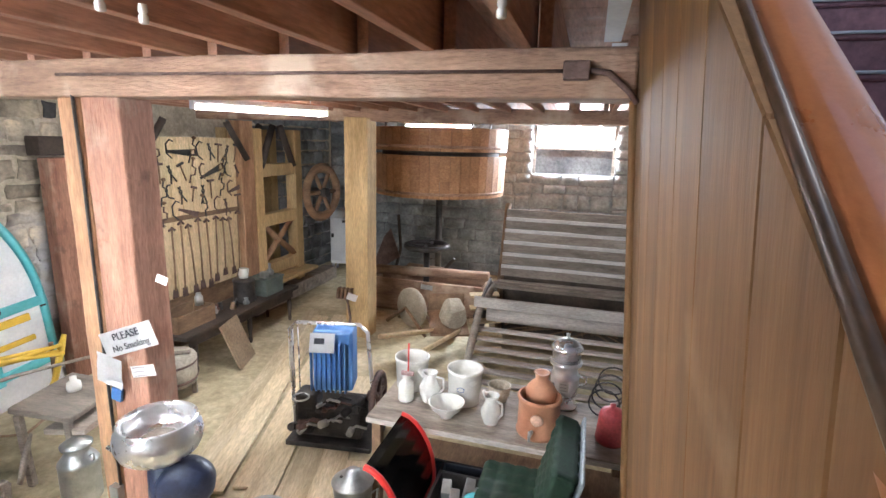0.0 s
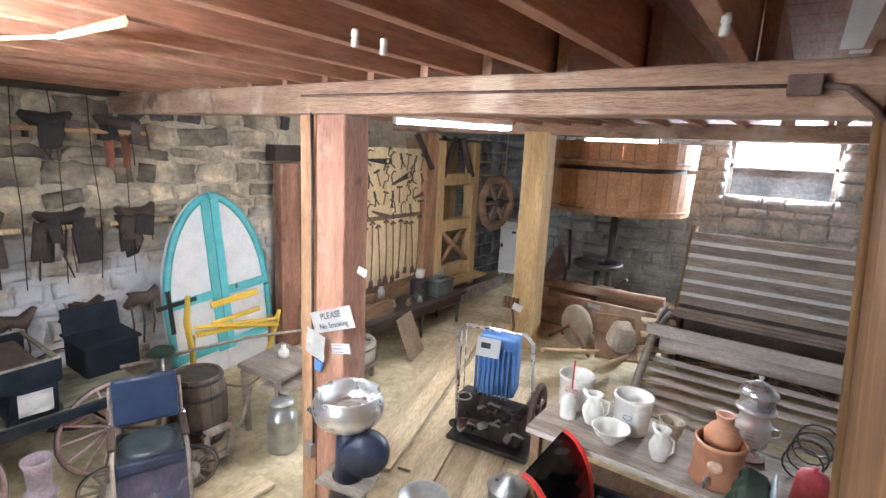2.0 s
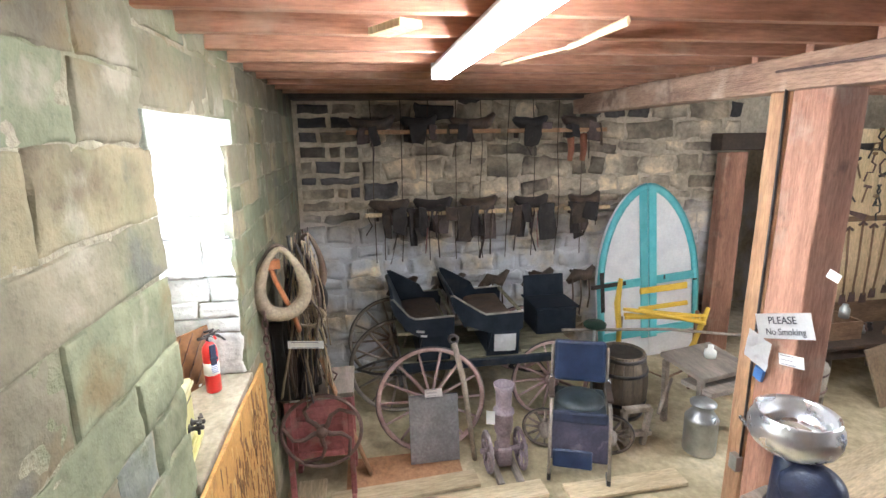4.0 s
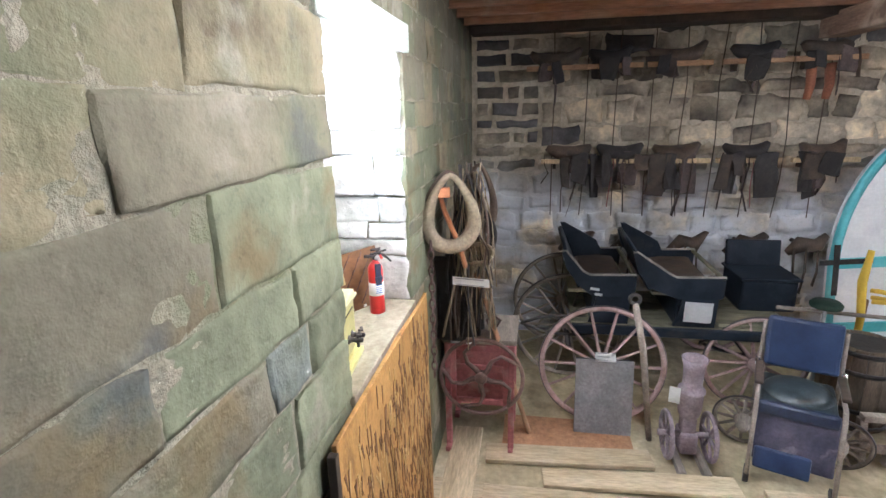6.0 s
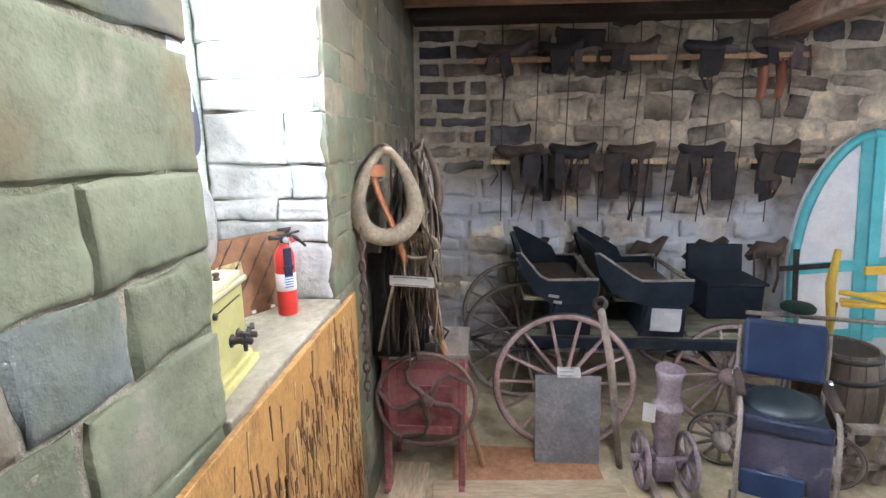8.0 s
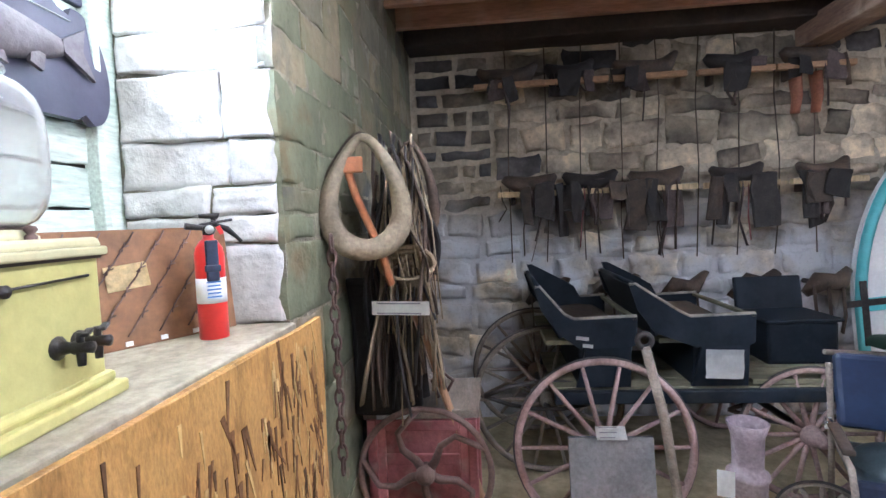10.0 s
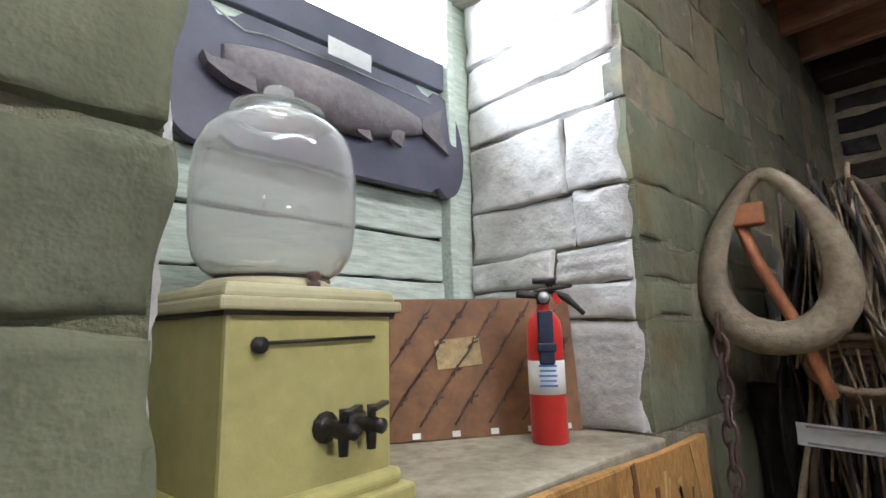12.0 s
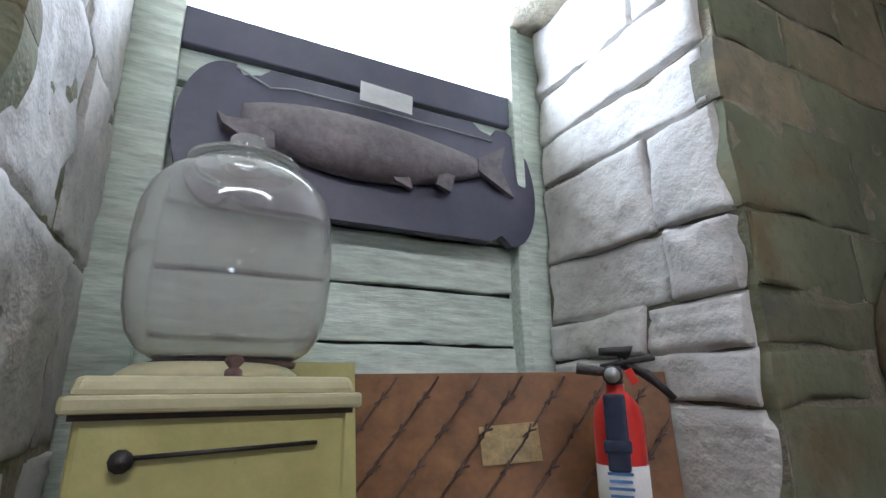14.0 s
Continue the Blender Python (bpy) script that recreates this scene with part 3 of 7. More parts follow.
def sheet(name, m, w, h, material, parent, lines=0, label="", seed=1, curl=0.006, ink=None):
    """A sheet of paper or card facing -y of m, slightly curled, with bars for writing that cannot be read."""
    bm = B()
    n = 5
    grid = [[(bm.verts.new(((i / n - 0.5) * w, noise.noise(Vector((i * 0.7 + seed, j * 0.6, 0))) * curl, (j / n - 0.5) * h))) for i in range(n + 1)] for j in range(n + 1)]
    for j in range(n):
        for i in range(n):
            bm.faces.new((grid[j][i], grid[j][i + 1], grid[j + 1][i + 1], grid[j + 1][i]))
    bmesh.ops.solidify(bm, geom=bm.faces[:], thickness=0.0012)
    ob = part(name, bm, material, parent, label)
    ob.matrix_local = m
    if lines:
        bm = B()
        rr = random.Random(seed)
        for k in range(lines):
            z = h * (0.36 - 0.72 * k / max(1, lines - 1)) if lines > 1 else 0
            ww = w * rr.uniform(0.45, 0.78)
            bx(bm, (-(w * 0.8 - ww) / 2, -curl - 0.002, z), (ww, 0.001, min(0.006, h * 0.22 / lines)))
        t = part("writing", bm, ink or FADED, ob)
    return ob


F = pose(0, -0.112, 0)
s1 = sheet("sign", pose(0.20, -0.145, 1.62, 0, -20, 4), 0.38, 0.15, PAPER, post, 0, "hand-lettered white no smoking sign", 2, 0.002)
text("PLEASE", 0.062, pose(0.0, -0.006, 0.032, 90, 0, 0), INK, s1)
text("No Smoking", 0.054, pose(0.01, -0.006, -0.035, 90, 0, 0), INK, s1)
sheet("notice", pose(0.05, -0.16, 1.41, 0, 6, -6), 0.21, 0.19, PAPER, post, 0, "curled white paper notice", 3, 0.012)
sheet("label_card", pose(0.27, -0.13, 1.43, 0, -12, 6), 0.16, 0.07, PAPER, post, 3, "small white label", 4, 0.002)
one("blue_tag", BLUE_L, lambda b: bx(b, (0.06, -0.135, 1.25), (0.07, 0.02, 0.08), (0, 12, 0), 0.002), post)
one("outlet_box", STEEL, lambda b: bx(b, (-0.03, -0.14, 0.56), (0.07, 0.05, 0.11), bev=0.006), post)
one("cable", IRON, lambda b: sweep(b, [(-0.01, -0.128, 0.6), (-0.012, -0.13, 1.6), (-0.008, -0.13, 2.5), (-0.012, -0.135, 3.0)], 0.009, 6), post)
one("tag", PAPER, lambda b: bx(b, (0.33, 0.0, 1.95), (0.07, 0.004, 0.05), (0, 20, 10)), post)

# ---- fluorescent lamps ----


def tube_lamp(m, length=1.22):
    lamp = thing("fluorescent_lamp", m, "lit white fluorescent tube lamp hung under the joists", "lamp", "tube lamps under the ceiling")
    one("housing", WHITE, lambda b: slab(b, [(-0.06, 0.02), (-0.05, 0.0), (0.05, 0.0), (0.06, 0.02), (0.03, 0.06), (-0.03, 0.06)], length, pose(0, -length / 2, 0)), lamp)
    for x in (-0.028, 0.028):
        one("tube", TUBE, lambda b: cy(b, (x, -length / 2 + 0.02, -0.02), (x, length / 2 - 0.02, -0.02), 0.019, n=10), lamp)
    for y in (-1, 1):
        one("end_cap", WHITE, lambda b: bx(b, (0, y * (length / 2 + 0.004), 0.005), (0.12, 0.022, 0.09), bev=0.006), lamp)
        one("chain", STEEL, lambda b: cy(b, (0, y * length * 0.38, 0.05), (0, y * length * 0.38, 0.3), 0.004, n=5), lamp)


tube_lamp(pose(-1.95, 0.45, 3.08, 0, 0, 90), 1.73)
tube_lamp(pose(-2.80, 4.42, 3.03, 0, 0, -33))
tube_lamp(pose(-2.5, 9.0, 3.06, 0, 0, 90))

# ---- niche with window ----
window = tagged(new("window_1"), "bright small window over painted boards in the niche", "window", kind="structure")
window.location = (0, 0, 0)
rnd = random.Random(7)
z = SZ
for k in range(8):
    h = 0.125
    bm = B()
    bx(bm, ((NL + NR) / 2 + 0.0, NB + rnd.uniform(-0.004, 0.004), z + h / 2), (0.84, 0.028, h - 0.007), bev=0.004)
    bmesh.ops.subdivide_edges(bm, edges=[e for e in bm.edges if e.calc_length() > 0.5], cuts=40)
    wobble(bm, 0.004, 9, k * 2.0)
    for v in bm.verts:
        # rotted, splintered lower edge
        if v.co.z < z + h / 2:
            v.co.z += 0.016 * max(0, noise.noise(Vector((v.co.x * 9, k * 3.3, 0))) - 0.12) + 0.006 * max(0, noise.noise(Vector((v.co.x * 40, k, 2))))
    part("board", bm, MINT, window)
    z += h
# added dark sheet: stops the backdrop's glow and shades the joints between boards
one("backing", DARKW, lambda b: bx(b, (-2.21, NB - 0.035, (SZ + 2.42) / 2), (0.9, 0.02, 2.42 - SZ)), window)
for x, w in ((NR + 0.035, 0.07), (NR + 0.085, 0.028), (NL - 0.045, 0.09)):
    one("jamb", MINT, lambda b: timber(b, (x, NB + (0.02 if w > 0.05 else 0.03), 2.064), (w, 0.05, 1.265), x, 0.004), window)
one("lintel", MINT, lambda b: timber(b, ((NL + NR) / 2, SY - 0.15, NT + 0.065), (1.09, 0.33, 0.128), 6, 0.006), window, "pale mint painted timber lintel")
one("sash_rail", PLAQUE, lambda b: bx(b, (-2.21, NB + 0.01, 2.435), (0.84, 0.05, 0.09), bev=0.004), window)
one("pane", GLASS, lambda b: bx(b, (-2.21, NB - 0.03, 2.585), (0.84, 0.005, 0.225)), window).visible_shadow = False
sill = one("window_sill", mat("dusty_sill", (0.33, 0.29, 0.21), (0.47, 0.42, 0.32), 3, 0.9, bump=0.4), lambda b: timber(b, (-2.21, SY - 0.29, SZ - 0.02), (0.975, 0.60, 0.04), 3, 0.006), window)
bm = B()
bx(bm, (-2.2, -3.4, 3.2), (4.5, 0.02, 4.0))
bx(bm, (-0.2, NY + 2.2, 3.4), (4.5, 0.02, 3.0))
tagged(part("backdrop", bm, DAY), "overcast bright daylight outside the windows", "sky", kind="structure")
win_n = tagged(new("window_2"), "wide high window half boarded under the ceiling", "window", kind="structure")
one("pane", GLASS, lambda b: bx(b, (-0.22, NY + 0.2, 2.95), (1.5, 0.006, 0.42)), win_n).visible_shadow = False
one("frame", GREYW, lambda b: (bx(b, (-0.22, NY + 0.2, 2.72), (1.6, 0.07, 0.07)), bx(b, (-0.99, NY + 0.2, 2.67), (0.06, 0.07, 0.94)), bx(b, (0.55, NY + 0.2, 2.67), (0.06, 0.07, 0.94))), win_n)
one("lower_panel", STONE_N, lambda b: bx(b, (-0.22, NY + 0.22, 2.44), (1.62, 0.05, 0.56)), win_n)

osb = thing("strand_board_panel", (-2.14, SY + 0.035, 0), "orange strand board panel nailed below the window sill", "panel")
one("sheet", OSB, lambda b: timber(b, (0, 0, 0.715), (1.37, 0.018, 1.42), 2, 0.002), osb)
one("edge_strip", DARKW, lambda b: bx(b, (0.698, 0.0, 0.70), (0.03, 0.03, 1.40), bev=0.003), osb)
rr = random.Random(31)
CHIP = mat("pale_wood_chip", (0.46, 0.29, 0.11), (0.66, 0.46, 0.21), 8, 0.7, bump=0.2)
for sheet_no in range(20):
    pale = sheet_no % 3 == 2
    bm = B()
    for k in range(34):
        x, z = 0.66 - 1.32 * rr.random() ** 0.75, rr.uniform(0.06, 1.36)
        if z > 1.22 and x > -0.3 and rr.random() < 0.7:
            continue
        l, a = rr.uniform(0.03, 0.16), rr.gauss(94, 11)
        w_ = rr.uniform(0.008, 0.022) if pale else rr.uniform(0.007, 0.022)
        vs = bx(bm, (0, 0, 0), (l, 0.002, w_))
        m = pose(x, 0.0105, z, 0, a, 0)
        lean = rr.uniform(-0.5, 0.5)
        for v in vs:
            v.co.z *= 1 - 0.8 * min(1, abs(v.co.x * 2 / l)) * (1 if v.co.x > 0 else abs(lean))
            v.co = m @ v.co
    t = part("strand", bm, CHIP if pale else STRAND, osb)
    t["kind"] = "stuff"

# cream water cooler with a glass jar on top
cooler = thing("water_cooler", pose(-1.92, -0.915, SZ, 0, 0, 6), "cream enamel water cooler box with two black taps", "water cooler")
one("body", CREAM, lambda b: bx(b, (0, 0, 0.145), (0.25, 0.26, 0.25), bev=0.006), cooler)
one("base_moulding", CREAM, lambda b: (bx(b, (0, 0, 0.012), (0.30, 0.31, 0.024), bev=0.005), bx(b, (0, 0, 0.034), (0.275, 0.285, 0.024), bev=0.01)), cooler)
one("lid", CREAM_L, lambda b: (bx(b, (0, 0, 0.268), (0.275, 0.285, 0.016), bev=0.004), bx(b, (0, 0, 0.284), (0.265, 0.275, 0.018), bev=0.006, taper=0.96)), cooler)
# solid dark strip drawn as the shade in the gap below the lid
one("lid_gap", DARKW, lambda b: bx(b, (0, 0, 0.2605), (0.258, 0.268, 0.012)), cooler)
one("lid_ring", CREAM_L, lambda b: lathe(b, [(0.10, 0.288), (0.10, 0.298), (0.085, 0.308), (0.075, 0.310), (0.0, 0.310)], 28), cooler)
one("lid_knob", RUST, lambda b: lathe(b, [(0.009, 0.288), (0.009, 0.299), (0.005, 0.302), (0.010, 0.308), (0.008, 0.314), (0, 0.316)], 12, pose(-0.005, 0.108, 0)), cooler)
one("pointer", IRON, lambda b: (cy(b, (0.085, 0.134, 0.222), (-0.09, 0.134, 0.226), 0.0022, n=6), lathe(b, [(0.010, 0), (0.010, 0.008), (0, 0.01)], 10, pose(0.085, 0.130, 0.220, -90, 0, 0))), cooler)
for x, l in ((-0.010, 0.040), (-0.058, 0.036)):
    tap = one("tap", IRON, lambda b: (lathe(b, [(0.019, 0), (0.020, 0.005), (0.012, 0.010), (0.009, 0.026), (0.012, 0.032), (0.009, 0.048), (0.010, l + 0.02), (0, l + 0.024)], 12, pose(x, 0.128, 0.115, -90, 0, 0)), cy(b, (x, 0.128 + l, 0.118), (x, 0.128 + l, 0.085), 0.008, 0.006, 10)), cooler, "black metal tap")
    one("tap_lever", IRON, lambda b: (cy(b, (x, 0.128 + l, 0.115), (x, 0.128 + l, 0.140), 0.006, n=8), bx(b, (x - 0.008, 0.135 + l, 0.138), (0.034, 0.012, 0.006), (0, 8, 20), 0.002)), tap)
jar = thing("glass_jar", (-1.935, -0.93, SZ + 0.312), "large clear glass water jar with a stoppered lid", "jar")
PR = [(0.072, 0.0), (0.084, 0.004), (0.100, 0.014), (0.114, 0.034), (0.121, 0.062), (0.124, 0.10), (0.124, 0.150), (0.121, 0.190), (0.113, 0.218), (0.098, 0.238), (0.078, 0.250), (0.068, 0.254), (0.066, 0.262)]
one("bowl", MILKY, lambda b: lathe(b, PR + [(r - 0.003, z if z > 0.004 else 0.004) for r, z in PR[::-1]] + [(0, 0.004)], 48), jar)
one("base_ring", RUST, lambda b: lathe(b, [(0.084, -0.006), (0.086, 0.0), (0.078, 0.0025), (0.0, 0.0025)], 32), jar)
one("lid", MILKY, lambda b: lathe(b, [(0.062, 0.263), (0.074, 0.264), (0.074, 0.270), (0.062, 0.276), (0.040, 0.282), (0.018, 0.285), (0.014, 0.290), (0.018, 0.296), (0.024, 0.302), (0.024, 0.309), (0.015, 0.314), (0, 0.315)], 36), jar)

# display board with lengths of barbed wire
wires = thing("barbed_wire_board", pose(-2.365, -1.045, SZ, 7, 0, -30), "brown display board of old barbed wire lengths", "display board")
one("board", PEGB, lambda b: bx(b, (0, 0, 0.155), (0.70, 0.012, 0.31), bev=0.003), wires)
for k in range(11):
    x = -0.40 + 0.078 * k
    p, q = Vector((x, 0.012, 0.30)), Vector((x + 0.20, 0.012, 0.03))
    lo, hi = -0.345, 0.345
    if p.x < lo:
        p = p.lerp(q, (lo - p.x) / (q.x - p.x))
    if q.x > hi:
        q = q.lerp(p, (q.x - hi) / (q.x - p.x))
    bm = B()
    pts = [p.lerp(q, j / 14) + Vector((0, 0.003 * math.sin(j * 2.2), 0.002 * math.cos(j * 2.6))) for j in range(15)]
    sweep(bm, pts, 0.0022, 5)
    wire = part("barbed_wire", bm, RUST, wires)
    for j in (2, 5, 8, 11):
        one("barb", RUST, lambda b: sweep(b, [pts[j] + Vector(v) for v in ((-0.013, 0.004, 0.004), (-0.002, 0.006, 0.001), (0.003, 0.003, -0.002), (0.012, 0.006, -0.010))], 0.0017, 4), wire)
        one("barb", RUST, lambda b: sweep(b, [pts[j] + Vector(v) for v in ((-0.004, 0.004, 0.013), (0.0, 0.006, 0.002), (0.002, 0.004, -0.003), (0.005, 0.006, -0.012))], 0.0017, 4), wire)
for k in range(8):
    one("number_tab", PAPER, lambda b: bx(b, (-0.31 + 0.088 * k, 0.008, 0.012), (0.018, 0.003, 0.012)), wires)
sheet("note_card", pose(-0.06, 0.012, 0.185, 0, -5, 180), 0.105, 0.065, mat("yellowed_card", (0.66, 0.50, 0.24), (0.78, 0.63, 0.35), 6, 0.8), wires, 0, "yellowed card with faded writing", 12, 0.002)
spare = thing("wooden_board", pose(-2.02, -1.13, SZ, 8, 0, 3), "thin yellowed plywood board leaning behind the display", "board")
one("sheet", CREAM, lambda b: slab(b, [(-0.16, 0), (0.14, 0), (0.14, 0.27), (0.10, 0.33), (-0.16, 0.33)], 0.01), spare)

ext = thing("fire_extinguisher", pose(-2.505, -0.845, SZ, 0, 0, -50), "small red fire extinguisher with a black strap and white label", "fire extinguisher")
one("cylinder", RED, lambda b: lathe(b, [(0.034, 0), (0.038, 0.004), (0.038, 0.23), (0.034, 0.25), (0.022, 0.268), (0.014, 0.274), (0.014, 0.285), (0, 0.285)], 28), ext)
one("label", PAPER, lambda b: lathe(b, [(0.0385, 0.10), (0.0385, 0.168)], 28), ext)
bm = B()
for k in range(5):
    bx(bm, (0.0, 0.0393, 0.118 + 0.010 * k), (0.036 - 0.004 * (k % 2), 0.0012, 0.004))
part("label_print", bm, BLUE_L, ext)
one("strap", mat("black_strap", (0.01, 0.014, 0.03), (0.03, 0.04, 0.08), 9, 0.5, bump=0.1), lambda b: (bx(b, (0, 0.036, 0.215), (0.032, 0.014, 0.11), bev=0.004), bx(b, (0, 0.040, 0.195), (0.040, 0.012, 0.018), bev=0.003)), ext)
one("valve", IRON, lambda b: (cy(b, (0, 0, 0.283), (0, 0, 0.312), 0.013, n=12), lathe(b, [(0.015, 0), (0.015, 0.012), (0, 0.013)], 16, pose(0, 0.012, 0.298, -90, 0, 0))), ext)
one("handle", IRON, lambda b: (bx(b, (-0.022, 0, 0.318), (0.085, 0.018, 0.008), (0, 8, 0), 0.003), bx(b, (-0.040, 0, 0.300), (0.075, 0.016, 0.007), (0, -38, 0), 0.003)), ext)
one("nozzle", IRON, lambda b: cy(b, (0.0, 0.005, 0.302), (0.056, 0.01, 0.310), 0.007, 0.009, 8), ext)
one("lever", IRON, lambda b: (sweep(b, [(-0.012, 0.002, 0.322), (-0.030, 0.002, 0.335), (0.020, 0.002, 0.336)], [0.007, 0.009, 0.006], 6, flat=0.7), sweep(b, [(-0.01, 0.0, 0.316), (-0.05, 0.004, 0.300), (-0.085, 0.006, 0.262)], [0.006, 0.007, 0.005], 6)), ext)
one("safety_tag", RED, lambda b: bx(b, (-0.028, 0.016, 0.296), (0.012, 0.004, 0.024), (0, 25, 0), 0.001), ext)
one("gauge", STEEL, lambda b: lathe(b, [(0.012, 0), (0.012, 0.003), (0, 0.0035)], 16, pose(0, 0.026, 0.298, -90, 0, 0)), ext)

# mounted fish
plaque = thing("mounted_fish", pose(-2.235, -1.215, 2.205, -6, 0, 180), "dark mounted fish on a black scalloped plaque", "mounted fish")
out = []
for k in range(25):
    a = math.pi * k / 24 - math.pi / 2
    out.append((0.335 + 0.085 * math.cos(a), 0.165 * math.sin(a)))
left = [(-x, z) for x, z in out]
edge = out[:-1] + [(0.32, 0.165), (0.305, 0.140), (0.27, 0.150), (0.25, 0.17), (-0.25, 0.17), (-0.27, 0.150), (-0.305, 0.140), (-0.32, 0.165)] + left[::-1][1:-1] + [(-0.33, -0.165), (-0.305, -0.14), (-0.27, -0.16), (0.27, -0.16), (0.305, -0.14), (0.33, -0.165)]
bm = B()
slab(bm, edge, 0.022)
part("plaque_board", bm, PLAQUE, plaque)
bm = B()
NS = 26
rings = []
for i in range(NS + 1):
    t = i / NS
    x = -0.30 + 0.56 * t
    hgt = 0.014 + 0.079 * math.sin(math.pi * min(1, t * 0.93 + 0.05)) ** 0.75 * (1 - 0.35 * t)
    th = hgt * 0.62
    zc = 0.03 - 0.018 * math.sin(math.pi * t)
    rings.append([bm.verts.new((x, -0.004 - th * max(0, math.cos(2 * math.pi * k / 14)) - 0.003, zc + hgt * math.sin(2 * math.pi * k / 14))) for k in range(14)])
for a, b in zip(rings, rings[1:]):
    for k in range(14):
        bm.faces.new((a[k], a[(k + 1) % 14], b[(k + 1) % 14], b[k])).smooth = True
bm.faces.new(rings[0])
bm.faces.new(rings[-1])
fish = part("fish", bm, FISH, plaque)
one("tail_fin", FISH, lambda b: slab(b, [(0.24, 0.045), (0.325, 0.10), (0.305, 0.03), (0.335, -0.045), (0.24, 0.012)], 0.012, pose(0, -0.025, 0)), fish)
one("lower_fin", FISH, lambda b: slab(b, [(0.13, -0.01), (0.17, -0.02), (0.155, -0.065), (0.12, -0.05)], 0.01, pose(0, -0.03, 0)), fish)
one("lower_fin", FISH, lambda b: slab(b, [(0.0, -0.03), (0.05, -0.03), (0.06, -0.075), (0.02, -0.06)], 0.01, pose(0, -0.03, 0)), fish)
one("jaw", FISH, lambda b: slab(b, [(-0.29, 0.012), (-0.24, 0.0), (-0.235, -0.042), (-0.29, -0.032), (-0.335, -0.006), (-0.345, 0.018), (-0.328, 0.008)], 0.03, pose(0, -0.035, 0)), fish)
one("wire", STEEL, lambda b: sweep(b, [(-0.32, -0.004, 0.155), (-0.25, -0.006, 0.120), (-0.2, -0.006, 0.130), (0.0, -0.006, 0.13), (0.3, -0.006, 0.12)], 0.0022, 5), plaque)
sheet("tag", pose(-0.005, -0.05, 0.135, 0, 3, 0), 0.125, 0.052, PAPER, plaque, 0, "white paper tag tied with string", 17, 0.003)

# ---- harness corner ----


def strap(bm, pts, w, t=0.25):
    sweep(bm, pts, w, 6, flat=t)


def collar_mesh(bm, c, wy, hz, r, turn=0):
    m = Matrix.Translation(c) @ pose(0, 0, 0, 0, 0, turn)
    pts, rr = [], []
    for k in range(28):
        a = 2 * math.pi * k / 28
        y, z = math.sin(a), math.cos(a)
        narrow = 0.42 + 0.62 * ((1 - z) / 2) ** 0.8
        pts.append(m @ Vector((0.02 * math.sin(2 * a), wy * y * narrow, hz * z)))
        rr.append(r * (0.42 + 0.80 * ((1 - z) / 2) * (0.75 + 0.25 * abs(y))))
    sweep(bm, pts, rr, 10, closed=True)


collar = thing("horse_collar", (-3.10, -0.55, 1.84), "worn tan leather horse collar hung on the wall", "horse collar")
one("pad", LEATHER_T, lambda b: collar_mesh(b, (0, 0, 0), 0.172, 0.215, 0.043, 14), collar)
one("rim", LEATHER, lambda b: collar_mesh(b, (-0.04, -0.02, 0.01), 0.178, 0.222, 0.034, 14), collar, "dark leather rim")
one("hame", mat("orange_wood_hame", (0.36, 0.13, 0.05), (0.52, 0.22, 0.10), 4, 0.6), lambda b: (sweep(b, [(-0.03, -0.085, 0.15), (-0.03, -0.045, 0.0), (-0.05, 0.04, -0.22), (-0.06, 0.075, -0.36)], 0.030, 6, flat=0.5), bx(b, (-0.015, -0.05, 0.115), (0.05, 0.085, 0.06), (0, 0, 14), 0.006)), collar)
collar2 = thing("horse_collar", (-3.45, -0.42, 1.86), "narrow dark leather horse collar behind the tan one", "horse collar")
one("pad", LEATHER, lambda b: collar_mesh(b, (0, 0, 0), 0.12, 0.22, 0.03, 10), collar2)

SOOTY_H = mat("black_harness_leather", (0.012, 0.011, 0.012), (0.04, 0.036, 0.036), 8, 0.6, bump=0.4, vary=0.3)
bundle = thing("harness_bundle", (-3.40, -0.47, 0), "tangled leather and straw harness straps hanging to the floor", "harness")
rr = random.Random(5)
for k in range(60):
    x0, y0 = rr.uniform(-0.16, 0.16), rr.uniform(-0.14, 0.15)
    z1 = rr.uniform(1.75, 2.12)
    z0 = rr.uniform(0.92, 1.12) if k % 3 else rr.uniform(1.15, 1.5)
    pts = []
    for j in range(9):
        t = j / 8
        pts.append((x0 + 0.04 * math.sin(4 * t + k) + (0.05 * t), y0 * (0.45 + 0.55 * t) + 0.035 * math.sin(5 * t + k * 1.7), z1 + (z0 - z1) * t))
    light = k % 5 < 1
    one("strap", ROPE if light else (SOOTY_H if k % 2 else LEATHER), lambda b: strap(b, pts, rr.uniform(0.010, 0.032)), bundle)
rf = random.Random(15)
bm = B()
for k in range(60):
    x0, y0 = rf.uniform(-0.10, 0.18), rf.uniform(-0.05, 0.17)
    z1 = rf.uniform(1.55, 2.05)
    z0 = z1 - rf.uniform(0.3, 0.75)
    sweep(bm, [(x0 + 0.02 * math.sin(k), y0 * 0.5, z1), (x0 + 0.03 * math.sin(2 * k), y0 * 0.8 + 0.02 * math.sin(3 * k), (z1 + z0) / 2 + 0.05), (x0 + rf.uniform(-0.03, 0.05), y0 + rf.uniform(-0.03, 0.04), z0)], 0.0035, 4)
fringe = part("straw_fringe", bm, ROPE, bundle, "pale frayed straw-like cords")
fringe["kind"] = "stuff"
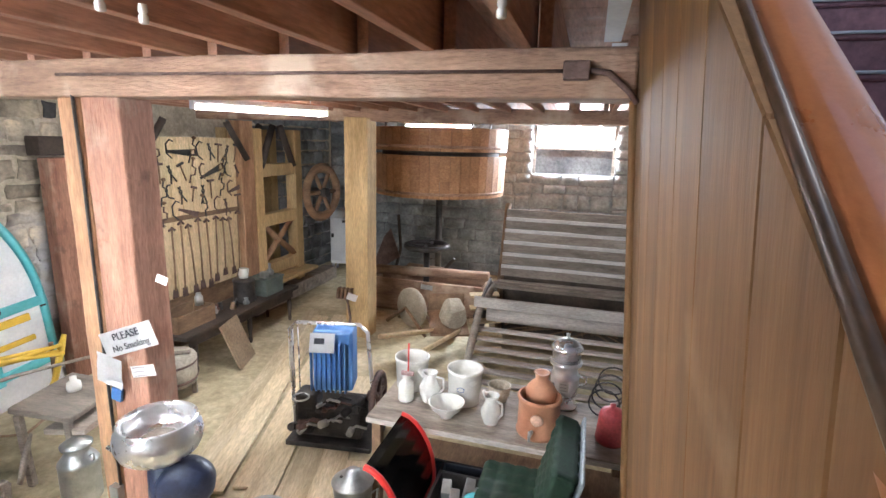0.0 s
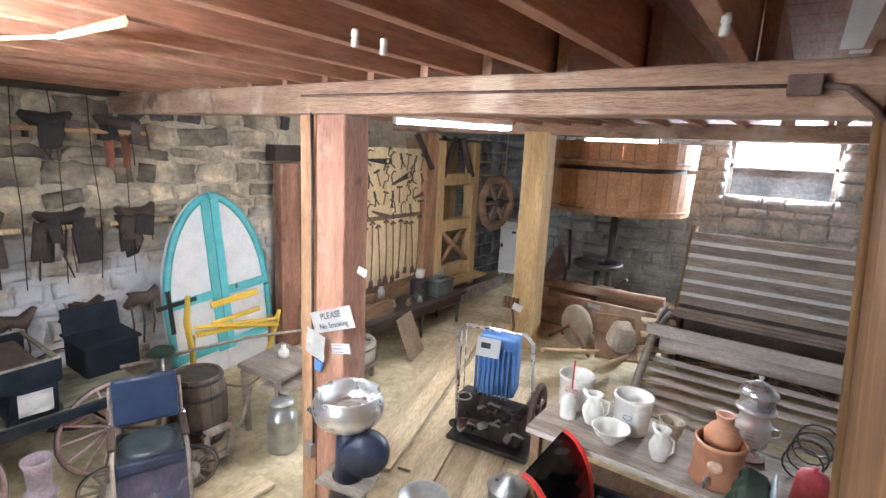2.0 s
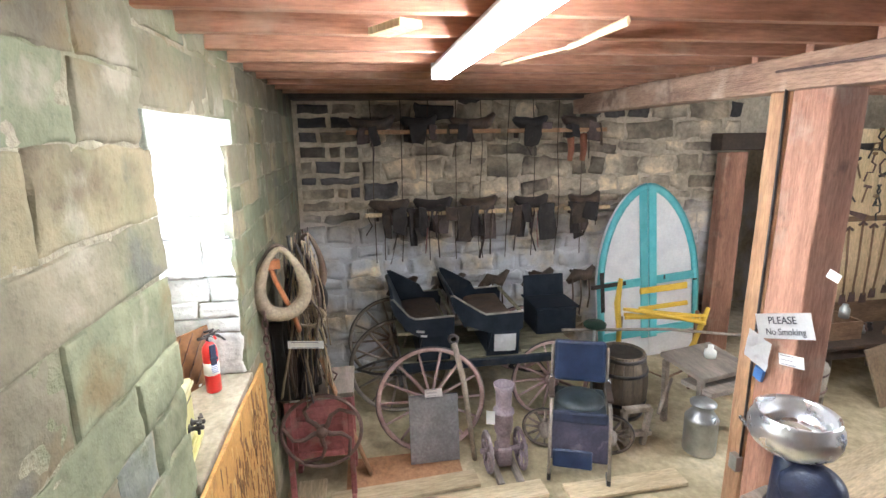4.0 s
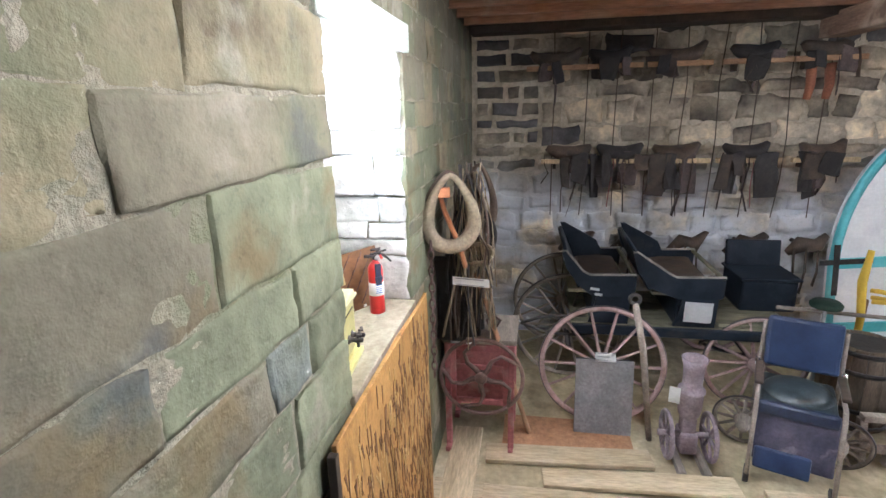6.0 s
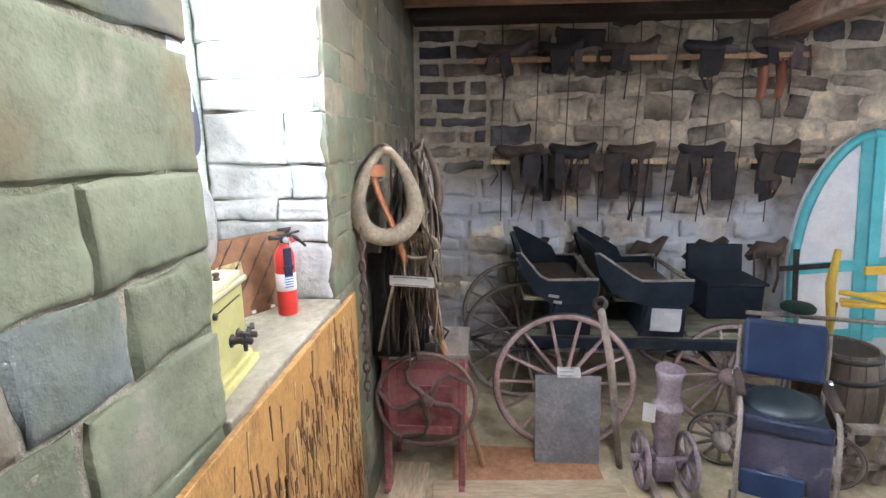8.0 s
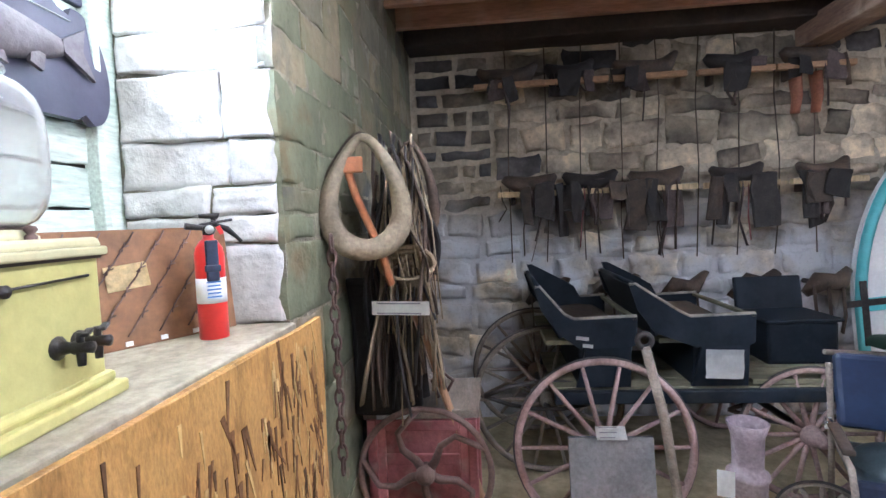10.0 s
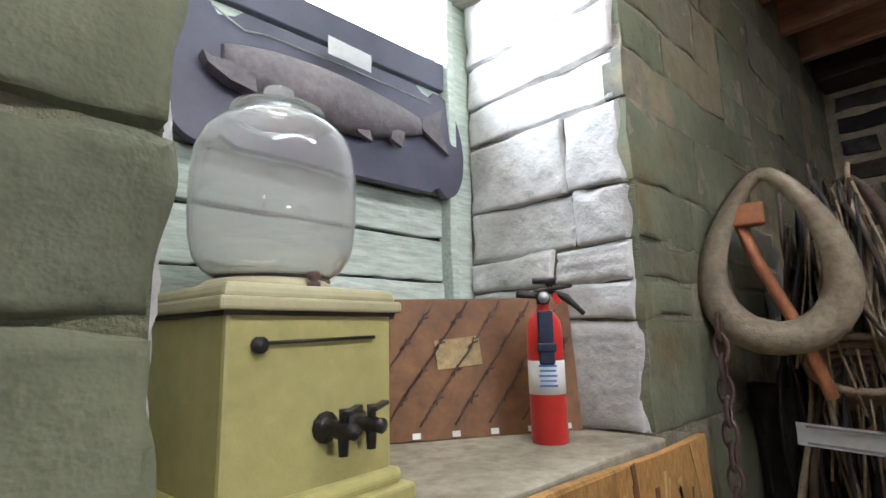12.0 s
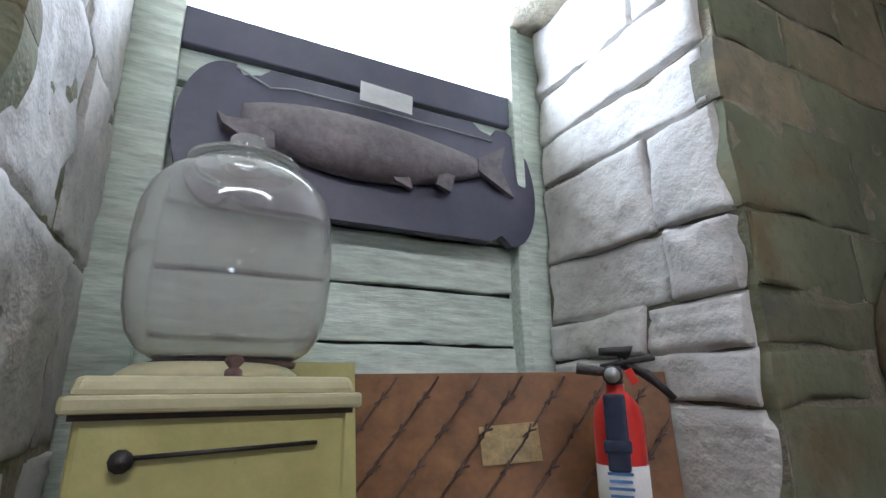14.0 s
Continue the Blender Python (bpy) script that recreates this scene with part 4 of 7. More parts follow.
one("coil", ROPE, lambda b: sweep(b, [(0.10 + 0.0009 * q, 0.05 + (0.06 + 0.0006 * q) * math.cos(q * 0.449), 1.47 + 0.001 * q + (0.036 + 0.0004 * q) * math.sin(q * 0.449)) for q in range(98)], 0.011, 6), bundle, "coil of frayed pale rope")
for k in range(3):
    one("blanket", SOOTY_H, lambda b: (bx(b, (0.06 - 0.07 * k, -0.13 + 0.06 * k, 1.20), (0.05, 0.20, 0.62 + 0.1 * k), (3 * k, 4, 20 * k), 0.02), bmesh.ops.subdivide_edges(b, edges=b.edges[:], cuts=4), wobble(b, 0.05, 4, k)), bundle)
sheet("label_card", pose(0.27, 0.03, 1.39, 0, 0, 80), 0.24, 0.055, PAPER, bundle, 2, "small white label with two printed lines", 23, 0.003)
chain = thing("iron_chain", (-2.98, -0.655, 0), "heavy rusty iron chain hanging on the wall", "chain")
for k in range(17):
    bm = B()
    pts = ring_pts((0, 0, 1.66 - 0.052 * k), 0.016, 12, "x" if k % 2 else "y", 2.1)
    sweep(bm, pts, 0.0055, 6, closed=True)
    part("link", bm, RUST, chain)
stick = thing("wooden_prop", (-3.4, -0.2, 0), "pale reddish timber lath leaning against the wall", "lath")
one("lath", mat("raw_lath", (0.42, 0.22, 0.12), (0.56, 0.34, 0.20), 3, 0.8, stretch=(4, 4, 0.6)), lambda b: sweep(b, [(-0.22, 0.14, 0.01), (0.14, -0.22, 1.40)], 0.036, 4, flat=0.5), stick)

# red hand-cranked machine with a rim wheel
crank = thing("corn_sheller", (-3.60, -0.415, 0), "faded red wooden box machine on legs with a cranked flywheel", "farm machine")
one("box", RED_D, lambda b: bx(b, (0, 0, 0.60), (0.40, 0.42, 0.48), bev=0.008), crank)
one("front_panel", RED_D, lambda b: bx(b, (0.206, 0, 0.60), (0.014, 0.34, 0.40), bev=0.006), crank)
for y, w_ in ((-0.192, 0.05), (0.192, 0.05)):
    one("stile", RED_D, lambda b: bx(b, (0.214, y, 0.60), (0.024, w_, 0.48), bev=0.005), crank)
for z in (0.395, 0.66, 0.815):
    one("slat", RED_D, lambda b: bx(b, (0.216, 0, z), (0.018, 0.335, 0.05), bev=0.006), crank)
one("top_board", GREYW, lambda b: timber(b, (0.0, 0, 0.865), (0.46, 0.52, 0.04), 7, 0.006), crank, "dusty grey top board")
sheet("label_card", pose(0.236, -0.12, 0.866, 0, 0, 90), 0.16, 0.03, PAPER, crank, 0, "", 3, 0.001)
for x in (-0.20, 0.225):
    for y in (-0.225, 0.225):
        one("leg", RED_D, lambda b: (bx(b, (x, y, 0.425), (0.04, 0.042, 0.85), bev=0.006), bx(b, (x + 0.02, y, 0.02), (0.10, 0.04, 0.04), bev=0.008)), crank)
fw = one("flywheel", RUST, lambda b: sweep(b, ring_pts((0.30, 0.02, 0.635), 0.285, 40), 0.014, 8, closed=True), crank, "rusty iron flywheel with curved spokes")
for k in range(5):
    a = 2 * math.pi * k / 5 + 0.4
    one("spoke", RUST, lambda b: sweep(b, [(0.30, 0.02 + 0.285 * t * math.cos(a + 1.3 * t * (1 - t) * 2), 0.635 + 0.285 * t * math.sin(a + 1.3 * t * (1 - t) * 2)) for t in (0, 0.25, 0.5, 0.75, 1)], [0.022, 0.019, 0.016, 0.013, 0.014], 7), fw)
one("hub", RUST, lambda b: lathe(b, [(0.04, -0.03), (0.045, 0.02), (0.03, 0.04), (0, 0.045)], 14, pose(0.30, 0.02, 0.635, 0, 90, 0)), fw)
one("axle", RUST, lambda b: cy(b, (0.19, 0.02, 0.635), (0.31, 0.02, 0.635), 0.016, n=10), crank)
one("hook", RUST, lambda b: sweep(b, [(0.1, 0.07, 0.90), (0.1, 0.04, 0.98), (0.1, 0.09, 1.02), (0.1, 0.14, 0.98), (0.1, 0.11, 0.93)], 0.008, 6), crank)

# ---- wheels and carriage ----


def wheel(parent, c, r, material, spokes=14, rim=0.022, name="wheel", lean=0, turn=0):
    m = Matrix.Translation(c) @ pose(0, 0, 0, 0, lean, turn)

    def tf(pts):
        return [m @ Vector(p) for p in pts]
    w = one(name, material, lambda b: sweep(b, tf(ring_pts((0, 0, 0), r - rim, 44)), rim, 8, closed=True), parent)
    one("tyre", IRON, lambda b: sweep(b, tf(ring_pts((0, 0, 0), r - 0.004, 44)), 0.016, 4, closed=True, flat=0.5), w)
    one("hub", material, lambda b: lathe(b, [(0.025, -0.11), (0.05, -0.08), (0.062, 0), (0.05, 0.08), (0.035, 0.11), (0.03, 0.14), (0, 0.142)], 16, m @ pose(0, 0, 0, 0, 90, 0)), w)
    for k in range(spokes):
        a = 2 * math.pi * k / spokes
        one("spoke", material, lambda b: sweep(b, tf([(0, math.cos(a) * q, math.sin(a) * q) for q in (0.045, r * 0.4, r - rim)]), [0.017, 0.014, 0.011], 6), w)
    return w


PINKW = mat("faded_pink_wheel_paint", (0.24, 0.155, 0.14), (0.42, 0.30, 0.28), 6, 0.75, bump=0.3)
loose = thing("cart_wheel_relic", (-3.84, 0.485, 0.0), "loose faded pink wooden wagon wheel leaning on the carriage", "wheel")
wheel(loose, (-0.03, 0, 0.485), 0.48, PINKW, 14, 0.022, "rim", -5)
slate = thing("slate_board", pose(-3.68, 0.49, 0, 0, -7, 0), "grey slate slab leaning against the loose wheel", "slab")
one("slab", SLATE, lambda b: (bx(b, (0, 0, 0.30), (0.03, 0.42, 0.60), bev=0.004), bmesh.ops.subdivide_edges(b, edges=b.edges[:], cuts=3), wobble(b, 0.003, 8)), slate)
sheet("tag", pose(0.025, 0.0, 0.625, -35, 0, 90), 0.15, 0.07, PAPER, slate, 3, "", 9, 0.008)
pole = thing("wagon_pole", (-3.72, 0.75, 0), "grey weathered wagon pole with an iron eye", "pole")
one("pole", GREYW, lambda b: sweep(b, [(0.06, 0.08, 0), (-0.01, 0.0, 0.7), (-0.03, -0.08, 1.06)], [0.030, 0.036, 0.034], 8, flat=0.7), pole)
one("eye", IRON, lambda b: sweep(b, ring_pts((-0.02, -0.085, 1.09), 0.035, 14), 0.014, 6, closed=True), pole)

car = thing("buggy", (-4.62, 1.0, 0), "black two-seat horse carriage with wooden spoked wheels", "carriage")
BXL, BXR = -0.42, 0.42
DUSTY = mat("dusty_olive_board", (0.10, 0.095, 0.06), (0.23, 0.215, 0.14), 3, 0.85, stretch=(4, 1, 4), bump=0.3, vary=0.15)
WORN = mat("worn_pale_edge", (0.10, 0.092, 0.075), (0.34, 0.31, 0.26), 9, 0.7, bump=0.25)
for x in (BXL, BXR):
    one("sill_beam", BLACK, lambda b: bx(b, (x, 0.13, 0.64), (0.05, 1.72, 0.08), bev=0.01), car)
for k in range(5):
    one("floor_board", DUSTY, lambda b: timber(b, (-0.33 + 0.165 * k, 0.13, 0.685), (0.16, 1.72, 0.02), k, 0.003), car)


def seat(y0, label, back=0.34):
    """A panelled seat box under sloping wing sides, with a worn flat rail, a raked back and a dusty cushion."""
    s = one("seat", BLACK, lambda b: bx(b, (0, y0 + back + 0.17, 0.82), (0.80, 0.30, 0.26), bev=0.015), car, label)
    wing = [(y0, 1.30), (y0 + 0.03, 1.305), (y0 + back - 0.06, 1.135), (y0 + back, 1.105), (y0 + back + 0.36, 1.115), (y0 + back + 0.355, 0.955), (y0 + back + 0.33, 0.94), (y0 + back + 0.03, 0.93), (y0 + 0.14, 1.02), (y0 + 0.04, 1.16)]
    for x in (-0.43, 0.40):
        one("wing_side", BLACK, lambda b: slab(b, wing, 0.03, Matrix.Translation((x + 0.03, 0, 0)) @ pose(0, 0, 0, 0, 0, 90)), s)
        one("box_side", BLACK, lambda b: slab(b, [(y0 + back + 0.06, 0.935), (y0 + back + 0.325, 0.945), (y0 + back + 0.315, 0.70), (y0 + back + 0.0, 0.70), (y0 + back + 0.03, 0.80)], 0.022, Matrix.Translation((x + 0.026, 0, 0)) @ pose(0, 0, 0, 0, 0, 90)), s)
        top = [(x + 0.015, p, q + 0.005) for p, q in wing[:5]]
        one("arm_trim", WORN, lambda b: sweep(b, top, 0.011, 6, flat=1.3), s, "worn pale arm rail")
    # the inner wing of the seat rises higher on the wall side and rounds down to the cushion
    one("inner_wing", BLACK, lambda b: slab(b, [(y0 + 0.02, 1.37), (y0 + 0.06, 1.37), (y0 + 0.28, 1.25), (y0 + 0.36, 1.20), (y0 + 0.40, 1.12), (y0 + 0.41, 0.98), (y0 + 0.15, 0.98)], 0.04, Matrix.Translation((-0.36, 0, 0)) @ pose(0, 0, 0, 0, 0, 90)), s)
    one("backrest", BLACK, lambda b: bx(b, (0, y0 + 0.09, 1.15), (0.82, 0.035, 0.34), (22, 0, 0), 0.012), s)
    one("back_rail", BLACK, lambda b: cy(b, (-0.42, y0 + 0.025, 1.31), (0.42, y0 + 0.025, 1.31), 0.014, n=8), s)
    one("front_rail", DUSTY, lambda b: bx(b, (0, y0 + back + 0.345, 1.105), (0.86, 0.035, 0.022), bev=0.006), s)
    one("seat_deck", DUSTY, lambda b: bx(b, (0, y0 + back + 0.08, 0.965), (0.80, 0.50, 0.03), bev=0.006), s)
    one("cushion", LEATHER, lambda b: (bx(b, (-0.03, y0 + back + 0.10, 1.02), (0.66, 0.38, 0.09), bev=0.04), bmesh.ops.subdivide_edges(b, edges=b.edges[:], cuts=2), wobble(b, 0.025, 6, y0)), s, "dusty worn seat cushion")
    return s


seat(-0.83, "dark navy panelled rear seat with sloping wing sides", 0.23)
seat(-0.28, "dark navy panelled front seat with white notice", 0.34)
sheet("notice", pose(0.452, 0.235, 0.835, 0, 2, 90), 0.21, 0.17, PAPER, car, 0, "white paper notice on the carriage side", 31, 0.012)
sheet("step_label", pose(0.448, -0.56, 1.00, 0, 8, 90), 0.075, 0.022, PAPER, car, 0, "", 3, 0.001)
sheet("step_label", pose(0.448, -0.53, 0.955, 0, 8, 90), 0.06, 0.022, PAPER, car, 0, "", 3, 0.001)
one("front_box", BLACK, lambda b: bx(b, (-0.22, 0.92, 0.83), (0.46, 0.44, 0.28), bev=0.02), car)
one("box_lid", BLACK, lambda b: bx(b, (-0.22, 0.92, 0.98), (0.50, 0.48, 0.025), bev=0.01), car)
one("box_back", BLACK, lambda b: bx(b, (-0.42, 0.92, 1.10), (0.04, 0.46, 0.24), (0, -10, 0), 0.012), car)
one("foot_rail", DUSTY, lambda b: timber(b, (0.36, 0.72, 0.715), (0.10, 0.62, 0.03), 3, 0.004), car)
for y, r in ((-0.75, 0.50), (0.72, 0.40)):
    one("axle", IRON, lambda b: cy(b, (-0.60, y, r), (0.50, y, r), 0.022, n=10), car)
    one("leaf_spring", IRON, lambda b: [sweep(b, [(0.30, y + t * 0.4, r + 0.11 + s * 0.09 * (1 - t * t)) for t in (-1, -0.6, -0.2, 0.2, 0.6, 1)], 0.014, 6) for s in (1, -1)], car)
    for x in (-0.62, 0.40 if y > 0 else 0.30):
        if y < 0 and x > 0:
            wheel(car, (0.06, y + 0.02, r), r, GREYW, 14, 0.02)
        else:
            wheel(car, (x, y, r), r, PINKW if y > 0 else GREYW, 14, 0.02)

# pump engine, wheelchair, barrel, stand and cans
LILAC = mat("faded_lilac_iron", (0.15, 0.115, 0.125), (0.34, 0.275, 0.30), 6, 0.75, bump=0.4, metal=0.15, blotch=(((0.40, 0.36, 0.37), 4.0, 0.58, 0.72),))
pump = thing("hand_pump", (-3.52, 1.04, 0), "rusty cast iron hand pump on two small wheels", "pump")
one("base", GREYW, lambda b: [bx(b, (0.10, y, 0.03), (0.34, 0.05, 0.05), bev=0.006) for y in (-0.08, 0.08)], pump)
one("cradle", LILAC, lambda b: (bx(b, (0, 0, 0.13), (0.16, 0.12, 0.16), bev=0.02), bx(b, (0, 0, 0.26), (0.10, 0.10, 0.14), bev=0.02)), pump)
one("barrel", LILAC, lambda b: lathe(b, [(0.045, 0.2), (0.05, 0.30), (0.07, 0.34), (0.078, 0.38), (0.080, 0.50), (0.090, 0.515), (0.088, 0.535), (0.066, 0.55), (0.064, 0.58), (0.068, 0.70), (0.088, 0.765), (0.078, 0.765), (0.056, 0.70), (0.05, 0.6), (0, 0.58)], 24), pump, "flared iron pump barrel")
for y in (-0.14, 0.14):
    m = pose(0.03, y, 0.18, 0, 0, 90)
    w_ = one("wheel", LILAC, lambda b: sweep(b, [m @ Vector(p) for p in ring_pts((0, 0, 0), 0.16, 28)], 0.016, 8, closed=True), pump)
    for k in range(6):
        a = math.pi * k / 3
        one("spoke", LILAC, lambda b: cy(b, m @ Vector((0, 0.02 * math.cos(a), 0.02 * math.sin(a))), m @ Vector((0, 0.165 * math.cos(a), 0.165 * math.sin(a))), 0.011, n=6), w_)
one("axle", LILAC, lambda b: cy(b, (0.03, -0.2, 0.19), (0.03, 0.2, 0.19), 0.022, n=10), pump)
sheet("tag", pose(0.08, -0.13, 0.52, 0, 0, 70), 0.07, 0.12, PAPER, pump, 0, "", 8, 0.004)


def setsm(f):
    f.smooth = True


chair = thing("wheelchair", pose(-3.50, 1.69, 0, 0, 0, -22) @ Matrix.Diagonal((1, 1, 0.94, 1)), "old folding wheelchair with navy vinyl back and black seat", "wheelchair")
PADB = lambda b, c, s, r: (bx(b, c, s, r, 0.03), bmesh.ops.subdivide_edges(b, edges=[e for e in b.edges if e.calc_length() > 0.15], cuts=3), wobble(b, 0.006, 7))
one("backrest", BLUE, lambda b: PADB(b, (-0.20, 0, 0.88), (0.06, 0.43, 0.37), (0, -14, 0)), chair, "blue vinyl backrest")
one("seat", mat("black_vinyl", (0.012, 0.02, 0.025), (0.04, 0.055, 0.06), 5, 0.4, bump=0.1), lambda b: PADB(b, (0.0, 0, 0.56), (0.42, 0.42, 0.09), (0, 4, 0)), chair, "black vinyl seat cushion")
one("seat_dome", bpy.data.materials["black_vinyl"], lambda b: (bmesh.ops.create_uvsphere(b, u_segments=24, v_segments=12, radius=1), bmesh.ops.transform(b, matrix=Matrix.Translation((-0.01, 0, 0.59)) @ Matrix.Diagonal((0.20, 0.205, 0.085, 1)), verts=b.verts), [setsm(f) for f in b.faces]), chair)
one("front_plate", mat("chipped_navy_plate", (0.02, 0.022, 0.05), (0.10, 0.09, 0.13), 5, 0.6, bump=0.3, blotch=(((0.28, 0.25, 0.29), 5.0, 0.60, 0.72),)), lambda b: PADB(b, (0.205, 0, 0.36), (0.03, 0.45, 0.40), (0, -10, 0)), chair, "chipped navy leg plate")
one("leg_panel", NAVY, lambda b: PADB(b, (0.19, 0, 0.545), (0.05, 0.44, 0.10), (0, -8, 0)), chair)
one("footrest", BLUE, lambda b: PADB(b, (0.275, -0.05, 0.20), (0.03, 0.31, 0.15), (0, -18, 0)), chair)
for y in (-0.23, 0.23):
    one("side_frame", GREYW, lambda b: (sweep(b, [(-0.25, y, 1.0), (-0.20, y, 0.75), (-0.17, y, 0.12)], 0.014, 8), sweep(b, [(-0.19, y, 0.66), (0.18, y, 0.64), (0.24, y, 0.56), (0.36, y, 0.10)], 0.014, 8)), chair)
    one("arm_rest", DARKW, lambda b: bx(b, (0.0, y, 0.70), (0.30, 0.05, 0.03), (0, 3, 0), 0.01), chair)
    wheel(chair, (-0.14, y * 1.2, 0.20), 0.20, GREYW, 12, 0.014)
    one("caster", IRON, lambda b: cy(b, (0.30, y - 0.015, 0.06), (0.30, y + 0.015, 0.06), 0.06, n=16), chair)
for y in (-0.23, 0.23):
    one("hinge", CHROME, lambda b: cy(b, (-0.18, y, 0.70), (-0.18, y * 1.12, 0.70), 0.03, n=12), chair)


def keg(c, r, h, label, material=BARREL, n=16):
    k_ = thing("barrel", c, label, "barrel")
    for i in range(n):
        a0, a1 = 2 * math.pi * i / n + 0.01, 2 * math.pi * (i + 1) / n - 0.01
        bm = B()
        prev = None
        for j in range(7):
            t = j / 6
            rad = r * (0.82 + 0.18 * math.sin(math.pi * t))
            ring = [bm.verts.new((q * math.cos(a), q * math.sin(a), h * t)) for q, a in ((rad, a0), (rad, a1), (rad - 0.02, a1), (rad - 0.02, a0))]
            if prev:
                for e in range(4):
                    bm.faces.new((prev[e], prev[(e + 1) % 4], ring[(e + 1) % 4], ring[e]))
            else:
                bm.faces.new(ring)
            prev = ring
        bm.faces.new(prev)
        part("stave", bm, material, k_)
    for t in (0.06, 0.27, 0.73, 0.94):
        rad = r * (0.82 + 0.18 * math.sin(math.pi * t)) + 0.003
        one("hoop", IRON, lambda b: lathe(b, [(rad, h * t - 0.016), (rad + 0.003, h * t), (rad, h * t + 0.016)], 28), k_)
    one("head", material, lambda b: lathe(b, [(r * 0.80, h - 0.05), (0, h - 0.05)], 24), k_)
    return k_


keg((-3.95, 2.30, 0.14), 0.25, 0.62, "dark oak barrel with iron hoops on a trestle")
cradle = thing("barrel_cradle", (-3.72, 2.28, 0), "low grey wooden trestle under the barrel", "trestle")
one("frame", GREYW, lambda b: [bx(b, c, s, r, 0.008) for c, s, r in (((0.12, 0, 0.36), (0.06, 0.26, 0.05), (0, 0, 0)), ((0.12, -0.10, 0.18), (0.05, 0.05, 0.36), (8, 0, 0)), ((0.12, 0.10, 0.18), (0.05, 0.05, 0.36), (-8, 0, 0)), ((0.12, 0, 0.12), (0.05, 0.3, 0.05), (0, 0, 0)), ((-0.22, 0, 0.11), (0.5, 0.06, 0.05), (0, 0, 0)), ((-0.4, 0, 0.05), (0.05, 0.4, 0.1), (0, 0, 0)))], cradle)


def milk_can(m, s=1.0, lid=True, label="galvanised milk can with a domed lid"):
    c = thing("milk_can", m, label, "milk can", "milk cans")
    one("body", STEEL, lambda b: lathe(b, [(0.13 * s, 0), (0.135 * s, 0.01 * s), (0.135 * s, 0.30 * s), (0.14 * s, 0.31 * s), (0.13 * s, 0.33 * s), (0.085 * s, 0.39 * s), (0.083 * s, 0.42 * s), (0.10 * s, 0.44 * s), (0.0, 0.44 * s)], 28), c)
    if lid:
        one("lid", STEEL, lambda b: lathe(b, [(0.105 * s, 0.44 * s), (0.108 * s, 0.46 * s), (0.07 * s, 0.485 * s), (0.03 * s, 0.50 * s), (0, 0.50 * s)], 24), c)
    for a in (0, math.pi):
        one("handle", STEEL, lambda b: sweep(b, [(math.cos(a) * q, 0.02, z) for q, z in ((0.10 * s, 0.37 * s), (0.14 * s, 0.39 * s), (0.14 * s, 0.34 * s), (0.12 * s, 0.33 * s))], 0.007, 6), c)
    return c


milk_can((-3.44, 2.80, 0), 1.0)
stand = thing("work_stand", pose(-3.78, 3.05, 0, 0, 0, 12), "grey weathered wooden stand with a sloping top", "stand")
one("top", GREYW, lambda b: (bx(b, (0, 0, 0.66), (0.50, 0.62, 0.05), (0, 6, 0), 0.01)), stand)
one("tray", GREYW, lambda b: bx(b, (0.16, 0.02, 0.52), (0.34, 0.60, 0.05), (0, -4, 0), 0.008), stand)
for x in (-0.2, 0.2):
    for y in (-0.26, 0.26):
        one("leg", GREYW, lambda b: bx(b, (x, y, 0.32), (0.05, 0.05, 0.64), (3 * (1 if y < 0 else -1), 0, 0), 0.006), stand)
lamp_s = thing("white_jar", (-3.80, 3.10, 0.69), "small white jar standing on the work stand", "jar")
one("jar", CERAMIC, lambda b: lathe(b, [(0.05, 0), (0.055, 0.03), (0.05, 0.07), (0.025, 0.085), (0.025, 0.12), (0, 0.125)], 18), lamp_s)
scoop = thing("wooden_scoop", (-3.72, 2.66, 0.30), "pale carved wooden scoop leaning by the stand", "scoop")
one("blade", GREYW, lambda b: sweep(b, [(0.1, -0.16, -0.02), (0.02, -0.06, 0.08), (-0.06, 0.06, 0.22)], [0.03, 0.045, 0.02], 8, flat=0.5), scoop)
# cream separator beside the post
sep = thing("cream_separator", (-2.06, 2.28, 0), "cream separator with a wide polished metal bowl", "cream separator")
one("bowl", CHROME, lambda b: lathe(b, [(0.10, 1.00), (0.165, 1.015), (0.205, 1.05), (0.226, 1.10), (0.229, 1.14), (0.220, 1.18), (0.205, 1.205), (0.205, 1.225), (0.196, 1.23), (0.190, 1.205), (0.198, 1.16), (0.19, 1.11), (0.15, 1.08), (0, 1.07)], 44), sep, "polished metal supply bowl")
one("float", GREYW, lambda b: lathe(b, [(0.03, 1.07), (0.09, 1.09), (0.10, 1.11), (0.06, 1.135), (0, 1.14)], 24), sep)
one("crank_housing", mat("navy_enamel", (0.012, 0.016, 0.035), (0.035, 0.045, 0.09), 5, 0.4), lambda b: (lathe(b, [(0, -0.08), (0.13, -0.075), (0.155, -0.03), (0.155, 0.03), (0.13, 0.075), (0, 0.08)], 26, pose(0.14, 0.02, 0.84, 90, 0, 35)), cy(b, (0.02, 0, 0.62), (0.02, 0, 1.05), 0.10, 0.085, 18)), sep, "navy blue gear housing")
one("body", IRON, lambda b: lathe(b, [(0.16, 0.30), (0.13, 0.42), (0.11, 0.60), (0.10, 0.64), (0, 0.64)], 20), sep)
one("tray", GREYW, lambda b: bx(b, (0.03, -0.03, 0.62), (0.36, 0.22, 0.03), (4, 0, 12), 0.01), sep)
